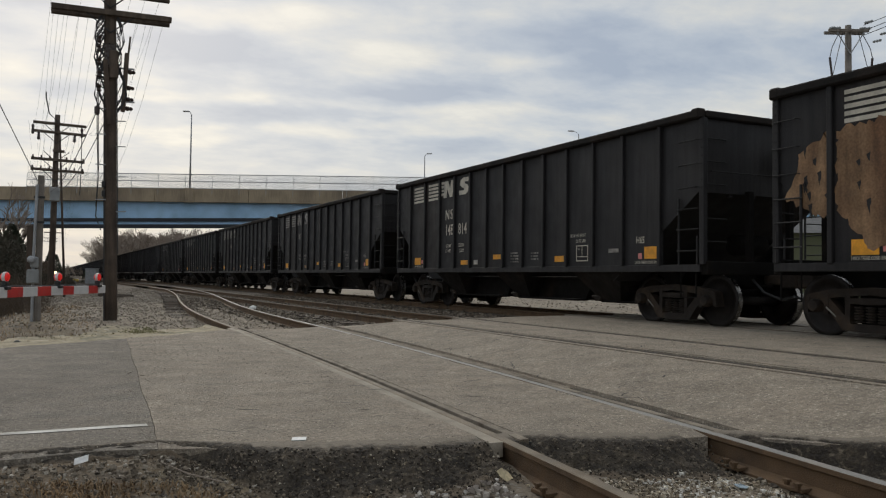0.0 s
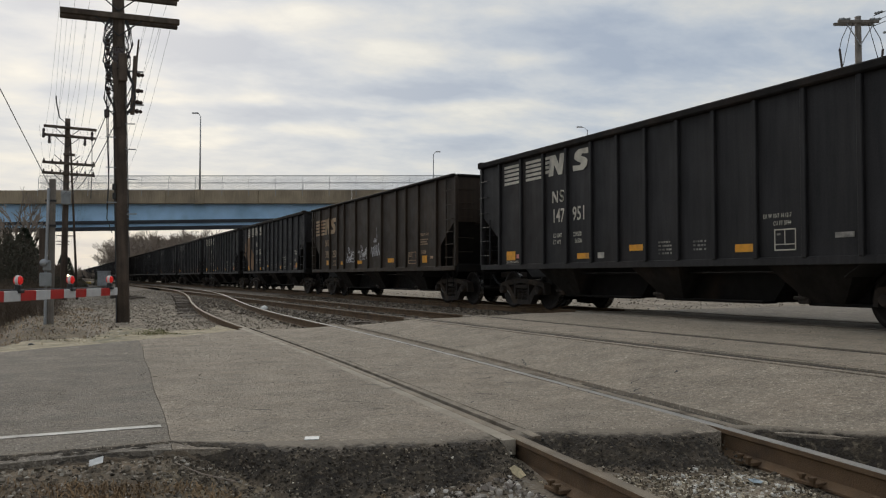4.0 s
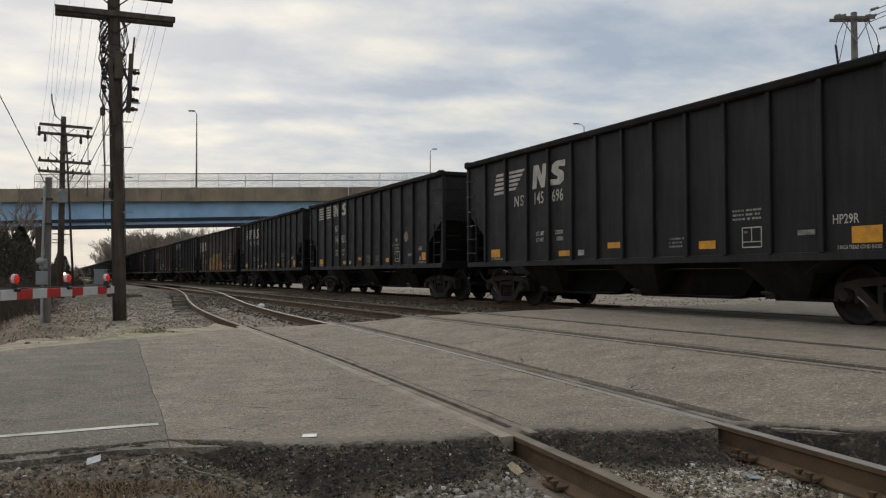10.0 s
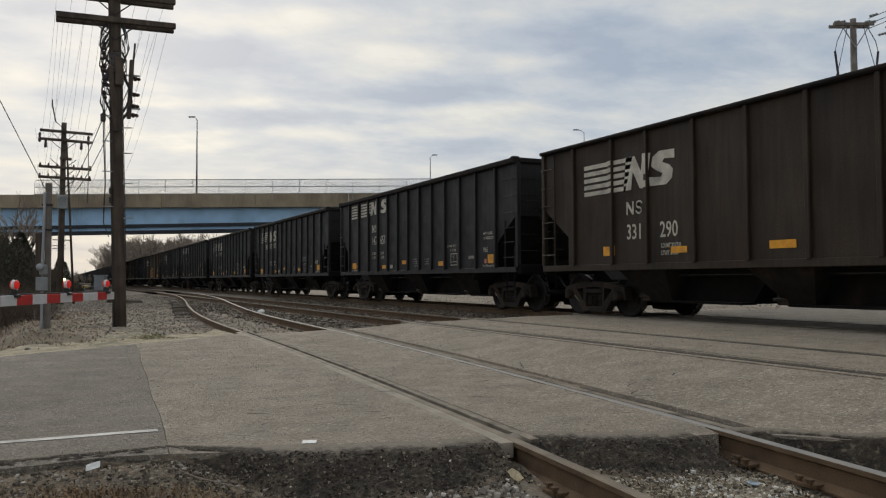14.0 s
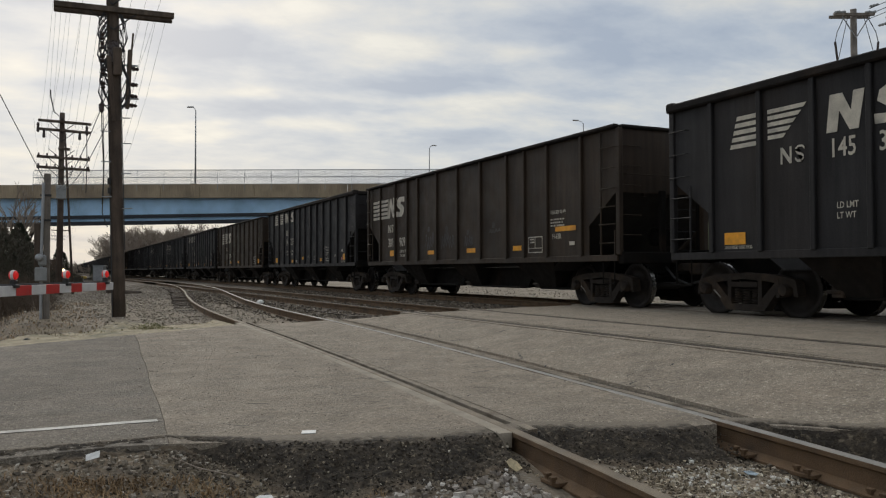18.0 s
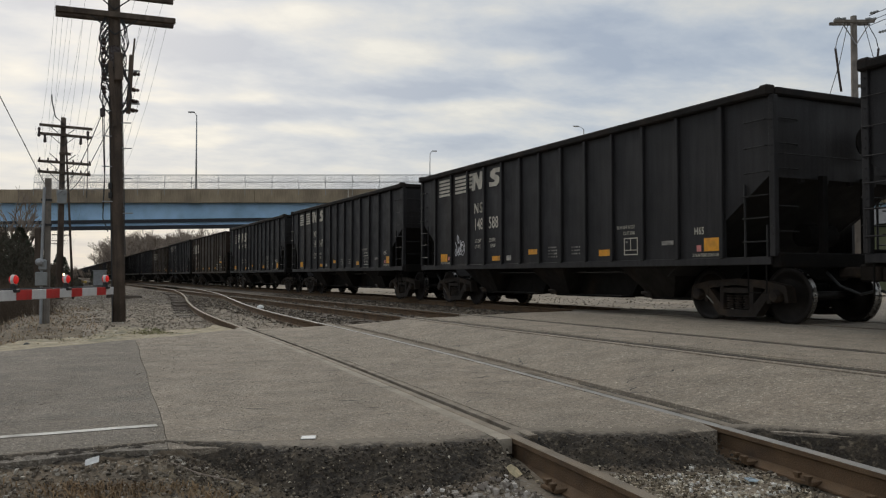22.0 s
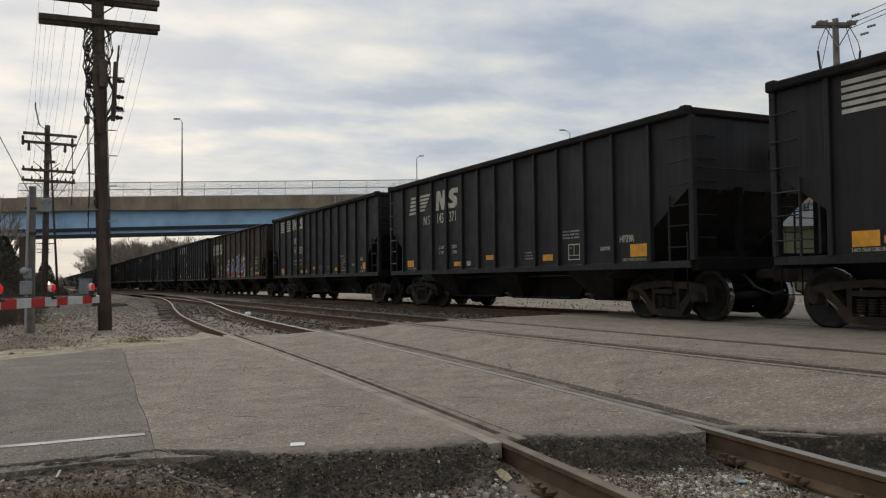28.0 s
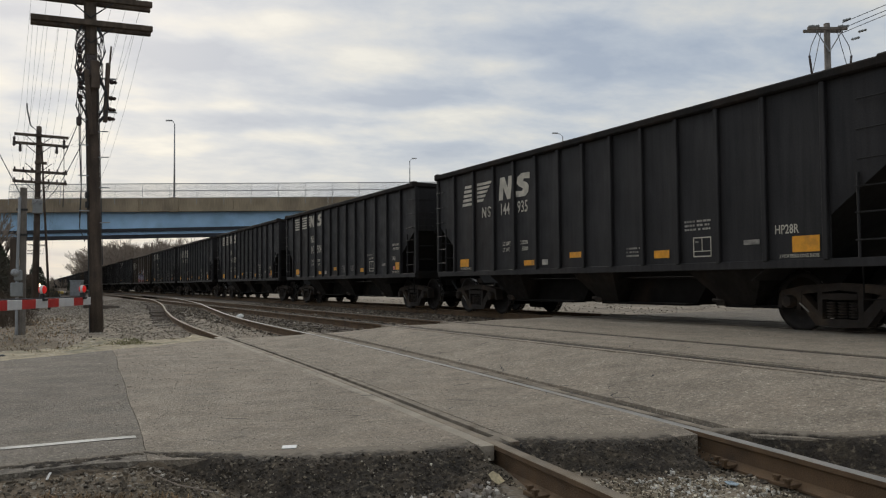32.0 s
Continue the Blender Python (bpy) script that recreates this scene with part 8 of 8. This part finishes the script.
def build_train():
    proto = {"A": hopper_car(13.6, A_RIBS, BLACK_CAR), "B": hopper_car(14.42, B_RIBS, BROWN_CAR, False, 3.74, 0.08), "D": hopper_car(13.3, D_RIBS, BROWN_CAR, False, 3.72, 0.08)}
    far = hopper_car(13.6, A_RIBS, BLACK_CAR, True)
    used, cars = set(), []
    lead, leads = LEADS[0], []
    leads = LEADS
    ahead = [(-k, "A") for k in range(1, 41)]
    specs = [(i, *c, leads[i]) for i, c in enumerate(CARS)]
    lead = LEADS[0]
    for i, kind in ahead:
        lead += PITCH[kind]
        specs.append((i, kind, "", "", "", lead))
    for i, kind, left, right, marks, lead in specs:
        shape = kind if kind in "BD" else "A"
        key = shape if i > -5 else "far"
        src = far if key == "far" else proto[shape]
        half = (13.6 if key == "far" else LENGTH[kind]) / 2
        y = lead - half
        if key in used:
            car = copy_thing(src, pose(TRAIN_X, y, 0))
        else:
            used.add(key)
            car = place(src, pose(TRAIN_X, y, 0))
        cars.append((i, kind, left, right, marks, car, half, y, key))
    for i, kind, left, right, marks, car, half, y, key in cars:
        rng = random.Random(100 + i)
        text = "long black steel coal hopper car with white stripes and stencils" if kind in "AC" else "faded brown steel coal hopper car with a striped logo"
        if "yellow" in marks:
            text = "faded brown coal hopper car with yellow graffiti letters"
        if "rich" in marks:
            text = "brown coal hopper car with white, blue and orange graffiti"
        if "scrawl" in marks:
            text = "rusty brown coal hopper car with thin white scrawls"
        if "rust" in marks:
            text = "black coal hopper car with a large bare rust patch"
        tagged(car, text, "railway car", "cars of the coal train")
        if key == "far":
            continue
        if kind == "A":
            letter_a(car, half, left, right, rng, not left)
        elif kind == "C":
            letter_c(car, half, left, right, rng)
        else:
            letter_b(car, half, left or "301", right or "118", rng, "tan" in marks, 1.13 if kind == "D" else 0.0, (2.6, 3.68) if kind == "D" else (1.24, 2.59))
        if "yellow" in marks:
            spray_yellow(car, half, rng)
        if "scrawl" in marks:
            loop_tag(car, half, 4.68, 1.33, 1.0, 0.5, True)
            loop_tag(car, half, 6.1, 1.4, 1.08, 0.46, False)
            tag(car, half, 7.43, 8.5, 1.5, 2.0, 23, 0.017)
            scrawl(car, half, [(8.05, 2.0), (8.07, 2.3), (8.02, 2.55)], 0.012, SPRAY_WHITE)
        if "tag" in marks:
            loop_tag(car, half, 2.28, 1.35, 0.6, 0.48, True)
        if "faint" in marks:
            tag(car, half, 4.95, 5.6, 1.38, 1.95, 25, 0.016, FADED_GREY)
            tag(car, half, 6.1, 6.95, 1.4, 1.9, 26, 0.016, FADED_GREY)
            tag(car, half, 7.6, 8.1, 1.45, 1.75, 28, 0.016, FADED_GREY)
            tag(car, half, 6.25, 6.75, 1.66, 1.78, 27, 0.01, FADED_GREY)
            tag(car, half, 9.0, 9.62, 1.75, 1.87, 29, 0.01, FADED_GREY)
        if "rich" in marks:
            spray_rich(car, half, rng)
        if "rust" in marks:
            scrawl(car, half, [(6.45, 1.98), (6.36, 2.07), (6.22, 2.06), (6.12, 1.93), (6.08, 1.76), (6.15, 1.66), (6.3, 1.68), (6.42, 1.8), (6.47, 1.96), (6.48, 1.75), (6.44, 1.6)], 0.013, CHALK_GREY, label="chalky grey sprayed loop")
            scrawl(car, half, [(6.43, 1.62), (6.45, 1.56)], 0.018, CHALK_GREY)
            scrawl(car, half, [(7.4, 1.9), (7.33, 2.02), (7.2, 2.0), (7.17, 1.87), (7.28, 1.8), (7.4, 1.88), (7.42, 1.98), (7.3, 1.74), (7.1, 1.6), (7.2, 1.52), (7.36, 1.58), (7.32, 1.7)], 0.013, FADED_GREY)
            scrawl(car, half, [(8.4, 2.12), (8.42, 1.9), (8.5, 1.84), (8.62, 1.9)], 0.012, CHALK_GREY)
            scrawl(car, half, [(8.66, 2.24), (8.6, 2.0), (8.63, 1.75), (8.6, 1.62)], 0.014, CHALK_GREY)
            for o in ([(0.35, 2.35), (0.2, 2.1), (0.9, 1.75), (1.0, 1.85), (1.0, 3.05), (0.75, 2.9), (0.45, 2.75)],
                      [(1.12, 3.0), (1.35, 3.08), (1.6, 3.02), (2.05, 3.12), (2.05, 1.4), (1.7, 1.25), (1.45, 1.5), (1.12, 1.85)],
                      [(2.14, 2.4), (2.6, 2.2), (2.95, 1.95), (2.98, 1.2), (2.3, 1.15), (2.14, 1.4)]):
                paint_on(car, half, "rust_patch", worn_edge(o, rng), RUST_PATCH, 0.0095, "bare rusty primer where paint has peeled")
            for k in range(14):
                u, z = rng.choice((rng.uniform(0.5, 0.95), rng.uniform(1.25, 2.0))), rng.uniform(1.9, 2.9)
                paint_on(car, half, "paint_flake", worn_edge([(u - 0.03, z), (u + 0.02, z - rng.uniform(0.05, 0.25)), (u + 0.035, z + 0.03)], rng, 0.05, 0.015), BLACK_CAR, 0.0135)
        if "patch" in marks:
            paint_on(car, half, "primer_patch", blob(10.85, 1.98, 0.17, 0.18, rng), PRIMER, 0.003)
            bar(car, half, "primer_patch", 10.84, 10.87, 2.12, 2.3, PRIMER, lift=0.003)
            paint_on(car, half, "primer_patch", blob(10.02, 1.92, 0.1, 0.08, rng), PRIMER, 0.003)
    return cars


TRAIN = build_train()


# ---- what moves ----
def motions():
    times = [0, 0.5] + list(range(1, 32)) + [31.5, 32]
    for i, kind, left, right, marks, car, half, y, key in TRAIN:
        walk(car, [(t, pose(TRAIN_X, y + ADVANCE(t), 0)) for t in times])
        if key == "far" or i < -1:
            continue
        # the wheels turn while the car is near the crossing
        t0 = max(0.0, (-14 - y) / 10.3)
        t1 = min(32.0, (42 - y) / 10.3)
        if t1 <= t0:
            continue
        steps = [round(t0 * 15) / 15]
        while steps[-1] + 1 / 15 <= t1:
            steps.append(steps[-1] + 1 / 15)
        stamps = ([0.0] if steps[0] > 0.01 else []) + steps + ([32.0] if steps[-1] < 31.99 else [])
        for part_ in car.children_recursive:
            if part_.name.split(".")[0] == "wheelset":
                at = part_.matrix_basis.translation.copy()
                rows = []
                for t in stamps:
                    s = ADVANCE(min(max(t, steps[0]), steps[-1]))
                    rows.append((t, pose(at.x, at.y, at.z, -math.degrees(s / WHEEL_R) % 360)))
                walk(part_, rows)
    # a card of litter that the draught of the train rolls aside
    x, y, z = PAPER_CARD.matrix_basis.translation
    walk(PAPER_CARD, [(0, pose(x, y, z, 50, -14, -25)), (22.2, pose(x, y, z, 50, -14, -25)), (22.6, pose(x - 0.06, y + 0.01, z + 0.015, 75, 20, -60)), (23.0, pose(x - 0.11, y - 0.01, z, 62, -10, -85)), (32, pose(x - 0.11, y - 0.01, z, 62, -10, -85))])


motions()
